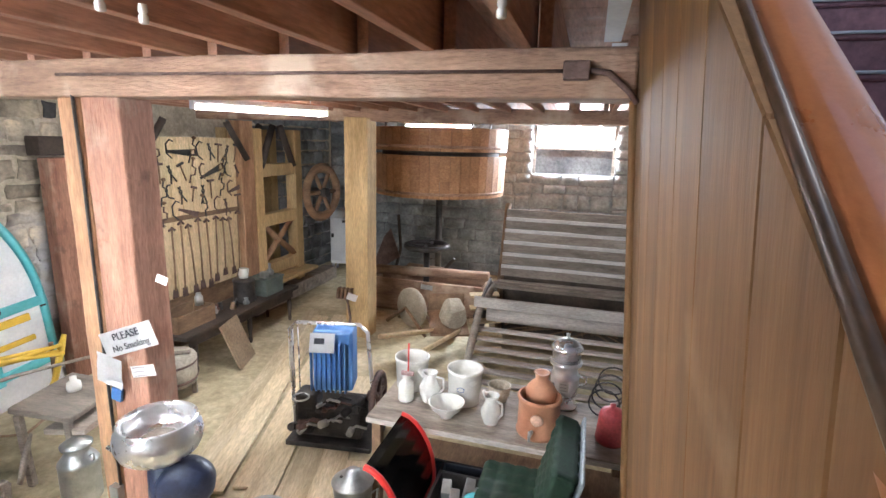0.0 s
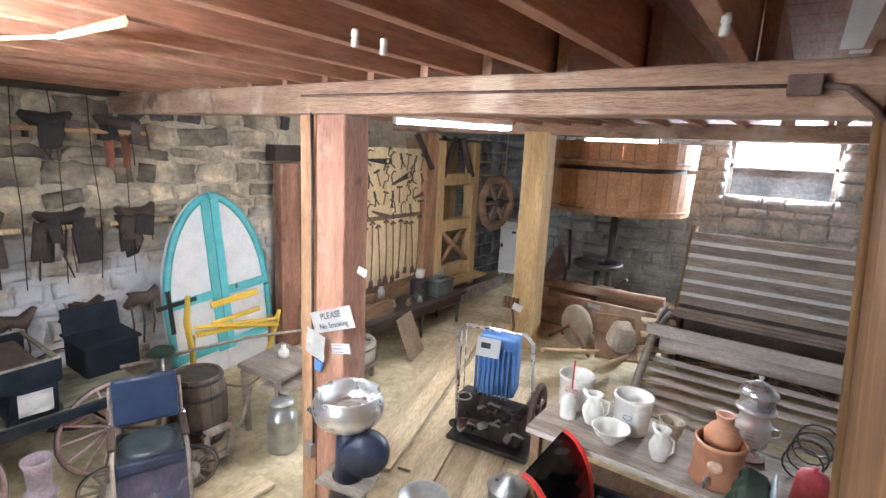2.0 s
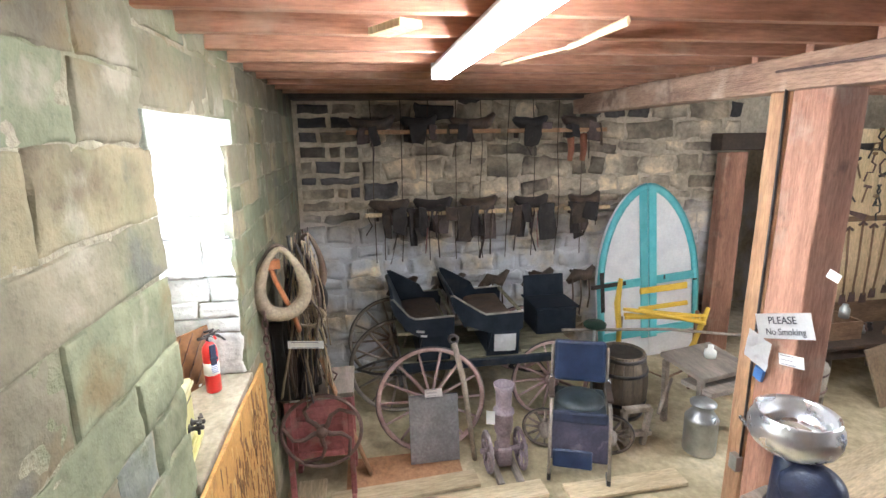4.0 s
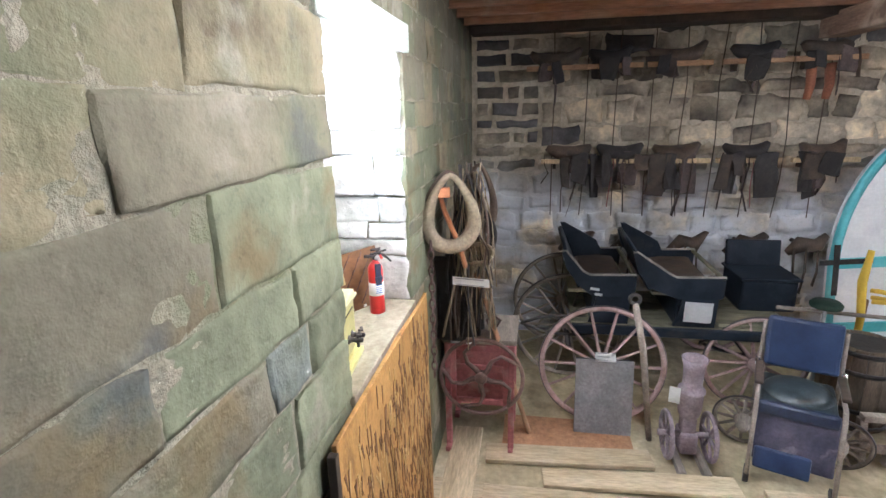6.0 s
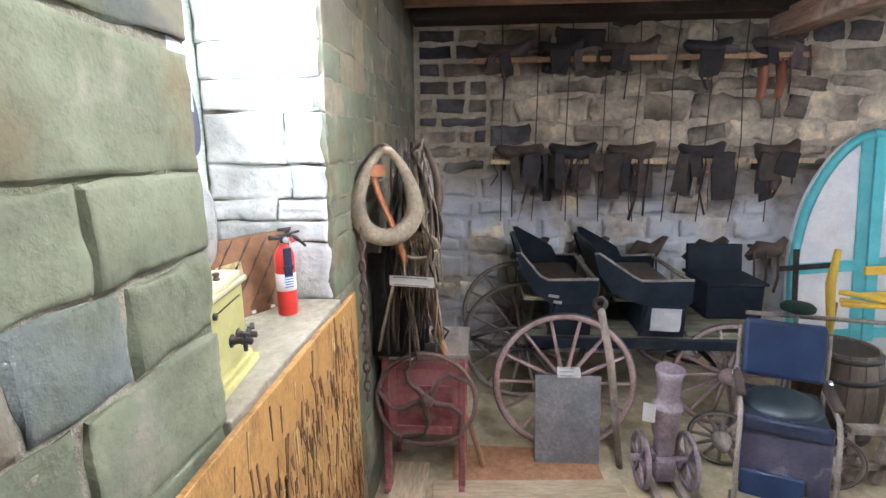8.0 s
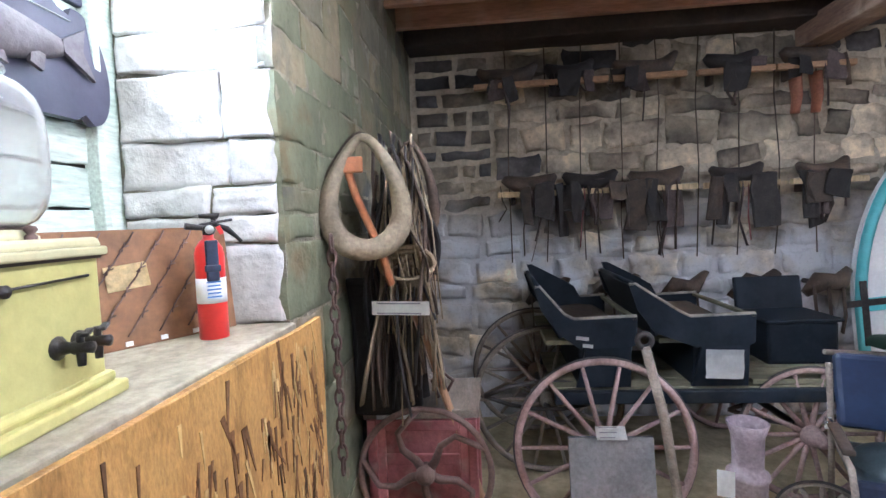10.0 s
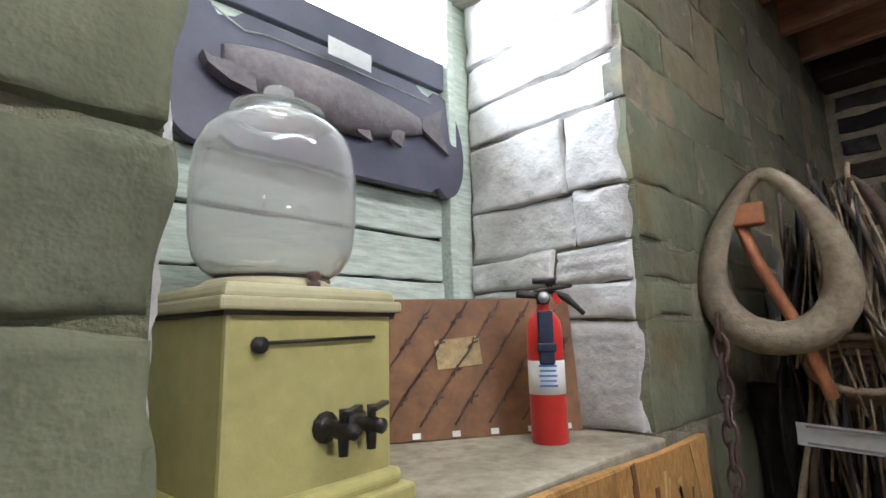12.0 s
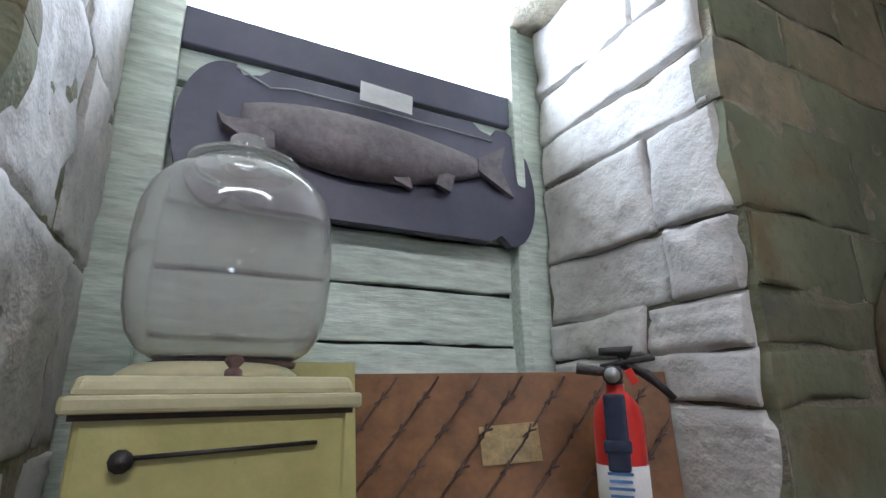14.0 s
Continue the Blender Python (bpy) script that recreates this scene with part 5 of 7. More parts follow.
for k in range(3):
    a = 2 * math.pi * k / 3 + 0.5
    one("leg", IRON, lambda b: sweep(b, [(0.12 * math.cos(a), 0.12 * math.sin(a), 0.38), (0.20 * math.cos(a), 0.20 * math.sin(a), 0.18), (0.30 * math.cos(a), 0.30 * math.sin(a), 0.0)], [0.03, 0.022, 0.03], 8), sep)
one("spout", CHROME, lambda b: sweep(b, [(-0.06, -0.05, 1.02), (-0.22, -0.06, 0.98), (-0.34, -0.04, 1.00)], 0.014, 8), sep)
basin = thing("metal_basin", (-1.68, 2.62, 0.36), "shallow grey enamel basin on an iron stand", "basin")
one("bowl", STEEL, lambda b: lathe(b, [(0.09, 0.0), (0.15, 0.05), (0.18, 0.08), (0.172, 0.08), (0.14, 0.055), (0.085, 0.01), (0, 0.01)], 28), basin)
one("stand", IRON, lambda b: [sweep(b, [(0.1 * math.cos(a), 0.1 * math.sin(a), 0.01), (0.14 * math.cos(a), 0.14 * math.sin(a), -0.36)], 0.012, 6) for a in (0.3, 2.4, 4.5)], basin)

# arched shutters and the yellow sled
arch = thing("arched_shutters", pose(-5.28, 3.42, 0.02, 0, -5, 90), "pair of white gothic arched shutters edged turquoise", "shutters")
HW, H0, H1 = 0.66, 0.95, 2.16


def arc(x, s):
    t = min(1, abs(x) / HW)
    return H0 + (H1 - H0) * math.sqrt(max(0, 1 - t ** 1.75)) * s


for sgn in (-1, 1):
    half = [(0.006 * sgn, -0.01)] + [(sgn * HW, -0.01), (sgn * HW, H0)] + [(sgn * HW * math.cos(math.pi / 2 * k / 12), arc(HW * math.cos(math.pi / 2 * k / 12), 1.0)) for k in range(1, 12)] + [(0.006 * sgn, arc(0, 1))]
    leaf = one("leaf", WHITE, lambda b: slab(b, half, 0.035), arch)
    edge_pts = [(sgn * (HW - 0.04), -0.012, 0.27), (sgn * (HW - 0.04), -0.012, H0)] + [(sgn * (HW - 0.045) * math.cos(math.pi / 2 * k / 12), -0.012, arc(HW * math.cos(math.pi / 2 * k / 12), 1.0) - 0.04) for k in range(1, 13)]
    one("border", TURQ, lambda b: sweep(b, edge_pts, 0.045, 4, flat=0.45), leaf, "turquoise painted border")
    one("stile", TURQ, lambda b: bx(b, (sgn * 0.055, -0.012, 1.17), (0.095, 0.025, 1.84), bev=0.004), leaf)
    for zz in (0.98, 0.33):
        one("rail", TURQ, lambda b: bx(b, (sgn * 0.36, -0.011, zz), (0.52, 0.022, 0.10), bev=0.004), leaf)
    one("hinge", IRON, lambda b: (bx(b, (sgn * 0.36 - 0.16, -0.028, 1.0), (0.44 if sgn < 0 else 0.02, 0.012, 0.05), bev=0.003), bx(b, (sgn * 0.60, -0.028, 0.92), (0.05, 0.014, 0.5 if sgn < 0 else 0.02), bev=0.003)), leaf)

sled = thing("sled", (-4.45, 3.0, 0), "yellow painted wooden sled standing on its end", "sled")
for y, lean in ((-0.50, 0.02), (0.52, -0.30)):
    one("runner", YELLOW, lambda b: sweep(b, [(0, y + 0.02, 1.30 if y < 0 else 0.92), (0.03, y - 0.02 + lean * 0.1, 1.05 if y < 0 else 0.80), (0.05, y + lean * 0.5, 0.75 if y < 0 else 0.55), (0.03, y + lean, 0.45 if y < 0 else 0.28)], [0.03, 0.045, 0.038, 0.03], 6, flat=0.6), sled)
for k, (z0, z1) in enumerate(((0.98, 0.84), (0.93, 0.80), (0.90, 0.86), (1.00, 0.78))):
    one("crossbar", YELLOW, lambda b: sweep(b, [(0.02 + 0.02 * k, -0.44, z0), (0.03 + 0.02 * k, 0.03, (z0 + z1) / 2), (0.02 + 0.02 * k, 0.46, z1)], 0.018, 6, flat=0.7), sled)
one("seat_board", YELLOW, lambda b: (bx(b, (-0.12, 0.08, 1.13), (0.03, 0.54, 0.07), (4, 0, 0), 0.01), bx(b, (-0.10, 0.08, 0.94), (0.03, 0.56, 0.05), (4, 0, 0), 0.01)), sled)
one("hoop", BROWNW, lambda b: sweep(b, [(0.05, -0.48, 0.62), (0.12, -0.3, 0.38), (0.16, 0.0, 0.24), (0.12, 0.26, 0.30)], 0.012, 6), sled)
one("prop", BROWNW, lambda b: [cy(b, (0.0, y, 0.0), (0.02, y, 0.9), 0.02, n=8) for y in (-0.46, 0.40)], sled)
rod = thing("long_pole", (-4.3, 3.0, 0), "long thin grey wooden pole lying across the sled", "pole")
one("pole", GREYW, lambda b: sweep(b, [(0, -1.15, 0.86), (0, 0, 0.78), (0, 1.0, 0.62)], 0.016, 7), rod)
green = thing("green_seat", (-4.20, 2.14, 0), "small round dark green padded stool top", "stool")
one("cushion", GREEN_V, lambda b: lathe(b, [(0.06, 0.90), (0.105, 0.915), (0.11, 0.94), (0.09, 0.96), (0, 0.965)], 22), green)
one("stem", STEEL, lambda b: cy(b, (0, 0, 0), (0, 0, 0.91), 0.014, n=10), green)

SOOTY = mat("black_cracked_leather", (0.012, 0.010, 0.010), (0.045, 0.036, 0.032), 8, 0.7, bump=0.4, vary=0.3)
LEATHER_D = mat("grey_brown_leather", (0.05, 0.036, 0.034), (0.13, 0.095, 0.085), 7, 0.75, bump=0.4, vary=0.3)
# saddles and harness on the stone wall
for row, z in enumerate((2.80, 1.93)):
    for k in range(5):
        y = 0.12 + 0.56 * k + 0.1 * row + 0.07 * math.sin(k * 5 + row)
        rack = thing("saddle_rack", (WX + 0.03, y, z), "rough timber rail holding old harness on the stone wall", "rail", "saddle rails on the wall")
        one("rail", mat("rack_wood_%d%d" % (row, k), (0.34, 0.19, 0.10), (0.52, 0.32, 0.18), 3, 0.8, stretch=(3, 1, 3)) if row == 0 else TANW, lambda b: bx(b, (0.16, 0, -0.02), (0.05, 0.56, 0.045), (0, 0, rnd.uniform(-2, 2)), 0.006), rack)
        one("bracket", DARKW, lambda b: bx(b, (0.05, -0.15, -0.05), (0.10, 0.03, 0.10), bev=0.005), rack)
        sd = thing("harness_saddle", (WX + 0.13, y, z + 0.02), "dark worn leather harness saddle with hanging straps", "saddle", "saddles on the wall rails")
        rs = random.Random(row * 10 + k)
        w_ = rs.uniform(0.8, 1.15)
        one("pad", SOOTY if k % 2 else LEATHER, lambda b: (sweep(b, [(0, -0.23 * w_, 0.10), (0, -0.18 * w_, 0.065), (0, -0.08, 0.03), (0.0, 0.04, 0.02), (0, 0.14 * w_, 0.06), (0, 0.20 * w_, rs.uniform(0.07, 0.15))], [0.025, 0.050, 0.070, 0.078, 0.062, 0.022], 10, flat=1.4), wobble(b, 0.018, 7, k * 3.1 + row)), sd)
        if row and rs.random() < 0.5:
            one("horn", LEATHER, lambda b: sweep(b, [(0, 0.08, 0.06), (0.01, 0.10 + rs.uniform(0, 0.05), 0.12), (0.0, 0.11 + rs.uniform(0, 0.08), 0.17)], [0.03, 0.02, 0.022], 7), sd)
        # leather flaps, dark and broad to stand in for shade beneath the saddle too
        for q in range(5 if row else 3):
            fl = rs.uniform(0.14, 0.44) * (1 if row else 0.5)
            yy = rs.uniform(-0.22, 0.22)
            one("flap", LEATHER_D if q == 1 else (SOOTY if q % 2 == 0 else LEATHER), lambda b: (bx(b, (0.06 + 0.02 * q, yy, -fl / 2 + 0.03), (0.02, rs.uniform(0.06, 0.20), fl), (rs.uniform(-8, 8), 0, 0), 0.006), bmesh.ops.subdivide_edges(b, edges=b.edges[:], cuts=3), wobble(b, 0.04, 6, k + q * 7 + row * 3)), sd)
        for q in range(4 if row else 2):
            yy = rs.gauss(0, 0.09)
            ln = rs.uniform(0.2, 0.6) if row else rs.uniform(0.12, 0.4)
            one("strap", RED_D if q == 3 and k % 2 else (LEATHER if q % 2 else LEATHER_D), lambda b: strap(b, [(0.06, yy, 0.03), (0.085, yy + 0.01, -0.08), (0.08, yy + rs.uniform(-0.05, 0.05), -ln * 0.6), (0.07, yy + rs.uniform(-0.06, 0.06), -ln)], rs.uniform(0.008, 0.035), 0.3), sd)
boots = thing("leather_boots", (WX + 0.06, 2.32, 2.44), "pair of orange-brown leather leggings hung on the wall", "leggings")
for y in (0.0, 0.15):
    one("legging", mat("orange_leather_%d" % (y * 100), (0.26, 0.09, 0.05), (0.40, 0.16, 0.09), 6, 0.6), lambda b: sweep(b, [(0.05, y, 0.30), (0.06, y + 0.01, 0.12), (0.05, y, 0.0)], [0.065, 0.055, 0.045], 10, flat=0.6), boots)
rs = random.Random(77)
for k in range(9):
    y = 0.1 + 0.30 * k
    st = thing("hanging_line", (WX + 0.07, y, 0), "thin dark leather line hanging down the wall", "strap", "lines hanging on the wall")
    one("line", LEATHER, lambda b: sweep(b, [(rs.uniform(0, 0.02), rs.uniform(-0.02, 0.02), z) for z in (3.12, 2.6, 2.1, 1.7, 1.35)], 0.005, 5), st)
for k in range(5):
    lo = thing("draped_harness", (WX + 0.30, 0.35 + 0.52 * k, 0), "dark heap of harness leather hung low on the wall", "harness", "low harness on the wall")
    one("pad", LEATHER, lambda b: (sweep(b, [(0, -0.16, 1.05), (0, -0.05, 1.16), (0.02, 0.08, 1.14), (0, 0.17, 1.24)], [0.03, 0.07, 0.07, 0.03], 9), wobble(b, 0.03, 8, k)), lo)
    one("peg", DARKW, lambda b: cy(b, (-0.28, 0, 1.12), (0.02, 0, 1.12), 0.02, n=7), lo)
    for q in range(3):
        one("strap", LEATHER, lambda b: strap(b, [(0.05, -0.12 + 0.1 * q, 1.12), (0.07, -0.11 + 0.1 * q, 0.9), (0.05, -0.12 + 0.1 * q, 0.6 + 0.08 * q)], 0.022, 0.3), lo)

# ---- tool wall and bench ----
tw = tagged(new("partition_wall"), "pale board partition hung with old hand tools", "wall", kind="structure")
for k in range(9):
    one("board", TANW, lambda b: timber(b, (-4.90, 5.12 + 0.175 * k, 1.72), (0.03, 0.172, 2.05), k, 0.003), tw)
one("cross_rail", BROWNW, lambda b: (bx(b, (-4.88, 5.85, 1.72), (0.03, 1.7, 0.06), bev=0.005), bx(b, (-4.93, 5.85, 0.4), (0.02, 1.7, 0.8))), tw)
for y, mt in ((4.92, POSTY), (6.78, POSTW)):
    p_ = thing("timber_post", (-4.90, y, 0), "rough-hewn timber post beside the tool wall", "post")
    one("shaft", mt, lambda b: timber(b, (0, 0, 1.5), (0.2, 0.2 if y < 6 else 0.3, 3.0), y), p_)
    one("brace", DARKW, lambda b: (sweep(b, [(0.02, 0.1, 2.55), (0.02, 0.42, 2.95)], 0.055, 4)), p_)
frame_d = thing("door_frame", (-5.35, 4.35, 0), "old reddish wooden door frame in the stone wall", "door frame")
one("post", POSTR, lambda b: timber(b, (0, 0, 1.25), (0.16, 0.30, 2.5), 3), frame_d)
one("lintel", DARKW, lambda b: timber(b, (-0.05, 0.5, 2.62), (0.2, 1.4, 0.2), 4), frame_d)
for k in range(4):
    pl = thing("leaning_plank", (-5.25, 4.75 + 0.12 * k, 0), "dusty old plank leaning in the doorway", "plank", "planks leaning in the doorway")
    one("plank", BROWNW, lambda b: sweep(b, [(0.12, -0.05 * k, 0), (-0.1, 0.1, 1.6 + 0.15 * k)], 0.07, 4, flat=0.3), pl)
x0 = -4.865


def tool(kind, y, z, a=0, s=1.0, mt=None, label=""):
    t = thing(kind, pose(x0, y, z, a, 0, 0), label or ("old rusty hand tool on the pale board"), kind.replace("_", " "), "hand tools on the board")
    mt = mt or RUST
    if kind == "hand_saw":
        one("blade", mt, lambda b: slab(b, [(-0.20 * s, 0.0), (0.16 * s, -0.045 * s), (0.18 * s, 0.04 * s), (-0.20 * s, 0.03 * s)], 0.004, pose(0.012, 0, 0, 0, 0, 90)), t)
        one("grip", BROWNW, lambda b: sweep(b, [(0.01, y_, z_) for y_, z_ in ((0.18 * s, 0.03 * s), (0.25 * s, 0.04 * s), (0.26 * s, -0.04 * s), (0.18 * s, -0.04 * s))], 0.013, 6, closed=True), t)
    elif kind == "long_handled_tool":
        one("handle", BROWNW, lambda b: sweep(b, [(0.012, 0, 0.42 * s), (0.014, 0.008, 0), (0.012, 0, -0.42 * s)], 0.012, 6), t)
        one("head", mt, lambda b: sweep(b, [(0.012, -0.05, 0.40 * s), (0.018, 0, 0.44 * s), (0.012, 0.05, 0.40 * s)], 0.016, 6), t)
        one("foot", mt, lambda b: slab(b, [(-0.035, -0.40 * s), (0.035, -0.40 * s), (0.05, -0.52 * s), (-0.05, -0.52 * s)], 0.008, pose(0.012, 0, 0, 0, 0, 90)), t)
    elif kind == "pincers":
        one("jaws", mt, lambda b: (sweep(b, [(0.012, -0.05 * s, -0.14 * s), (0.012, 0.02 * s, 0.03 * s), (0.012, -0.02 * s, 0.10 * s)], 0.010, 6), sweep(b, [(0.012, 0.05 * s, -0.14 * s), (0.012, -0.02 * s, 0.03 * s), (0.012, 0.02 * s, 0.10 * s)], 0.010, 6)), t)
    elif kind == "brace_drill":
        one("crank", mt, lambda b: sweep(b, [(0.02, 0, 0.16 * s), (0.02, 0, 0.08 * s), (0.02, 0.07 * s, 0.06 * s), (0.02, 0.07 * s, -0.03 * s), (0.02, 0, -0.05 * s), (0.02, 0, -0.16 * s)], 0.010, 6), t)
        one("knob", BROWNW, lambda b: lathe(b, [(0.01, 0.15), (0.03, 0.17), (0.02, 0.19), (0, 0.195)], 10, pose(0.02, 0, 0)), t)
    elif kind == "hammer":
        one("handle", BROWNW, lambda b: cy(b, (0.014, 0, -0.14 * s), (0.014, 0, 0.09 * s), 0.010, n=7), t)
        one("head", mt, lambda b: bx(b, (0.016, 0, 0.10 * s), (0.028, 0.12 * s, 0.03), bev=0.006), t)
    else:
        one("hook", mt, lambda b: sweep(b, [(0.012, 0.05 * s, 0.12 * s), (0.012, 0, 0.14 * s), (0.012, -0.06 * s, 0.08 * s), (0.012, -0.05 * s, -0.03 * s), (0.012, 0.03 * s, -0.09 * s)], 0.010, 6), t)
    return t


rt = random.Random(91)
kinds = ["brace_drill", "pincers", "hay_hook", "hammer", "hand_saw", "pincers", "brace_drill", "hammer", "hay_hook"]
for r_, z in enumerate((2.56, 2.30, 2.04, 1.80)):
    n_ = 9 if r_ < 3 else 7
    for k in range(n_):
        tool(kinds[(k * 2 + r_ * 3) % 9], 5.18 + 1.40 * k / (n_ - 1) + rt.uniform(-0.03, 0.03), z + rt.uniform(-0.03, 0.03), rt.uniform(-25, 25), rt.uniform(0.7, 1.05), IRON if rt.random() < 0.5 else RUST)
for k in range(10):
    tool("long_handled_tool", 5.14 + 0.155 * k, 1.22 + rt.uniform(-0.03, 0.03), rt.uniform(-3, 6), rt.uniform(0.85, 1.05), None, "long-handled old farm tool leaning on the board")

bench = thing("work_bench", (-4.36, 5.75, 0), "long low dark wooden bench with turned legs", "bench")
one("top", DARKW, lambda b: timber(b, (0, 0, 0.50), (0.56, 2.3, 0.05), 4, 0.01), bench)
one("apron", DARKW, lambda b: bx(b, (0.22, 0, 0.42), (0.03, 2.1, 0.12), bev=0.004), bench)
for x in (-0.2, 0.2):
    for y in (-0.95, 0.05, 1.0):
        one("leg", DARKW, lambda b: lathe(b, [(0.02, 0), (0.028, 0.05), (0.02, 0.1), (0.035, 0.22), (0.03, 0.35), (0.038, 0.38), (0.038, 0.48)], 10, pose(x, y, 0)), bench)
tbox = thing("tool_box", (-4.40, 4.95, 0.525), "open dark wooden tool box on the bench", "box")
one("side", BROWNW, lambda b: (bx(b, (0.16, 0, 0.10), (0.02, 0.60, 0.20), bev=0.003), bx(b, (-0.16, 0, 0.10), (0.02, 0.60, 0.20), bev=0.003), bx(b, (0, 0.29, 0.10), (0.30, 0.02, 0.20)), bx(b, (0, -0.29, 0.10), (0.30, 0.02, 0.20)), bx(b, (0, 0, 0.01), (0.30, 0.56, 0.02))), tbox)


def vessel(name, m, profile, material, label, category, handle=None, n=24):
    v = thing(name, m, label, category)
    one("body", material, lambda b: lathe(b, profile, n), v)
    if handle:
        one("handle", material, lambda b: sweep(b, handle, 0.009, 7), v)
    return v


vessel("tin_can", (-4.35, 5.12, 0.735), [(0.05, 0), (0.05, 0.10), (0.03, 0.13), (0.03, 0.15), (0, 0.15)], STEEL, "small tin oil can on the tool box", "can")
churn = vessel("butter_churn", (-4.36, 5.98, 0.525), [(0.15, 0), (0.155, 0.03), (0.145, 0.05), (0.14, 0.27), (0.15, 0.29), (0.15, 0.31), (0.10, 0.33), (0, 0.33)], IRON, "dark cylindrical churn on the bench", "churn")
vessel("enamel_pot", (-4.36, 5.98, 0.858), [(0.06, 0), (0.07, 0.06), (0.05, 0.12), (0.06, 0.13), (0, 0.12)], CERAMIC, "small white enamel pot on the churn", "pot", [(0, 0.05, 0.11), (0, 0.11, 0.1), (0, 0.10, 0.03), (0, 0.06, 0.03)])
chest = thing("small_chest", (-4.34, 6.42, 0.525), "greenish painted wooden chest on the bench", "chest")
one("body", mat("grey_green_paint", (0.07, 0.09, 0.08), (0.14, 0.16, 0.14), 5, 0.7), lambda b: (bx(b, (0, 0, 0.11), (0.34, 0.42, 0.22), bev=0.008), bx(b, (0, 0, 0.23), (0.36, 0.44, 0.03), bev=0.006)), chest)
one("ornament", STEEL, lambda b: (lathe(b, [(0.05, 0.245), (0.06, 0.30), (0.02, 0.34), (0.02, 0.42), (0, 0.43)], 12, pose(0.02, 0.1, 0)), bx(b, (0.05, -0.08, 0.29), (0.1, 0.1, 0.09), bev=0.01)), chest)
rc = random.Random(44)
for k in range(9):
    y = 5.15 + 0.075 * k
    c_ = vessel("tool_part", (-4.36 + rc.uniform(-0.08, 0.16), y + 0.1, 0.526), [(0.035, 0), (0.045, 0.03), (0.025, 0.06), (0.03, 0.09), (0, 0.10)], rc.choice((RUST, STEEL, IRON, BROWNW)), "small old metal tool lying on the bench", "tool", None, 10)
lean = thing("leaning_board", pose(-3.80, 5.26, 0, 0, -22, 16), "square pale brown board leaning against the bench", "board")
one("sheet", mat("pale_brown_board", (0.28, 0.20, 0.13), (0.40, 0.31, 0.21), 3, 0.8), lambda b: bx(b, (0, 0, 0.29), (0.02, 0.48, 0.58), bev=0.004), lean)
drum = vessel("wooden_tub", (-4.05, 4.30, 0), [(0.25, 0.14), (0.27, 0.15), (0.275, 0.30), (0.28, 0.42), (0.27, 0.43), (0.265, 0.445), (0.25, 0.45), (0.10, 0.455), (0, 0.455)], mat("pale_grey_tub", (0.26, 0.235, 0.19), (0.42, 0.38, 0.31), 4, 0.8, bump=0.3), "pale grey round wooden tub with a lid on legs", "tub", None, 30)
for z in (0.20, 0.38):
    one("hoop", RUST, lambda b: lathe(b, [(0.277, z - 0.014), (0.283, z), (0.279, z + 0.014)], 30), drum)
one("lid_batten", GREYW, lambda b: bx(b, (0, 0, 0.468), (0.44, 0.07, 0.026), (0, 0, 35), 0.005), drum)
for a in (0.5, 2.1, 3.7, 5.3):
    one("leg", GREYW, lambda b: bx(b, (0.24 * math.cos(a), 0.24 * math.sin(a), 0.10), (0.05, 0.05, 0.20), (0, 0, math.degrees(a)), 0.006), drum)

# heavy timber frame with a cog wheel
hurst = thing("mill_frame", (-5.15, 7.7, 0), "heavy yellow timber mill frame with cross braces", "mill frame")
for y in (-0.65, 0.45):
    for x in (-0.25, 0.25):
        one("post", POSTY, lambda b: timber(b, (x, y, 1.45), (0.2, 0.2, 2.9), y + x), hurst)
for z in (0.62, 1.45, 2.25):
    one("rail", POSTY, lambda b: (timber(b, (0.25, -0.1, z), (0.16, 1.0, 0.2), z)), hurst)
one("brace", POSTW, lambda b: (sweep(b, [(0.26, -0.55, 0.75), (0.26, 0.35, 1.4)], 0.06, 4), sweep(b, [(0.26, 0.35, 0.75), (0.26, -0.55, 1.4)], 0.06, 4)), hurst)
one("knee_brace", DARKW, lambda b: (sweep(b, [(0.3, -0.55, 2.3), (0.3, -0.2, 2.95)], 0.07, 4), sweep(b, [(0.3, 0.35, 2.3), (0.3, 0.0, 2.95)], 0.07, 4), sweep(b, [(0.4, -1.4, 2.95), (0.4, -1.0, 2.45)], 0.06, 4)), hurst)
one("platform", POSTY, lambda b: bx(b, (0.1, -0.1, 0.45), (0.95, 1.5, 0.06), bev=0.01), hurst)
one("sill", GREYW, lambda b: bx(b, (0.35, 0.2, 0.14), (0.3, 2.6, 0.24), bev=0.02), hurst)
cog = thing("cog_wheel", pose(-4.32, 8.1, 0, 0, 0, -8), "large old wooden cog wheel on the mill frame", "cog wheel")
one("rim", BROWNW, lambda b: sweep(b, [(0, p[1], p[2]) for p in ring_pts((0, 0, 1.86), 0.42, 36)], 0.085, 4, closed=True), cog)
for k in range(6):
    a = math.pi * k / 3
    one("arm", BROWNW, lambda b: cy(b, (0, 0.03 * math.cos(a), 1.86 + 0.03 * math.sin(a)), (0, 0.40 * math.cos(a), 1.86 + 0.40 * math.sin(a)), 0.035, n=6), cog)
one("hub", IRON, lambda b: cy(b, (-0.3, 0, 1.86), (0.12, 0, 1.86), 0.08, n=14), cog)
ice = thing("ice_box", pose(-4.82, 9.85, 0, 0, 0, 12), "white enamel ice box cabinet on curved legs", "ice box")
one("body", WHITE, lambda b: bx(b, (0, 0, 0.76), (0.46, 0.45, 1.14), bev=0.02), ice)
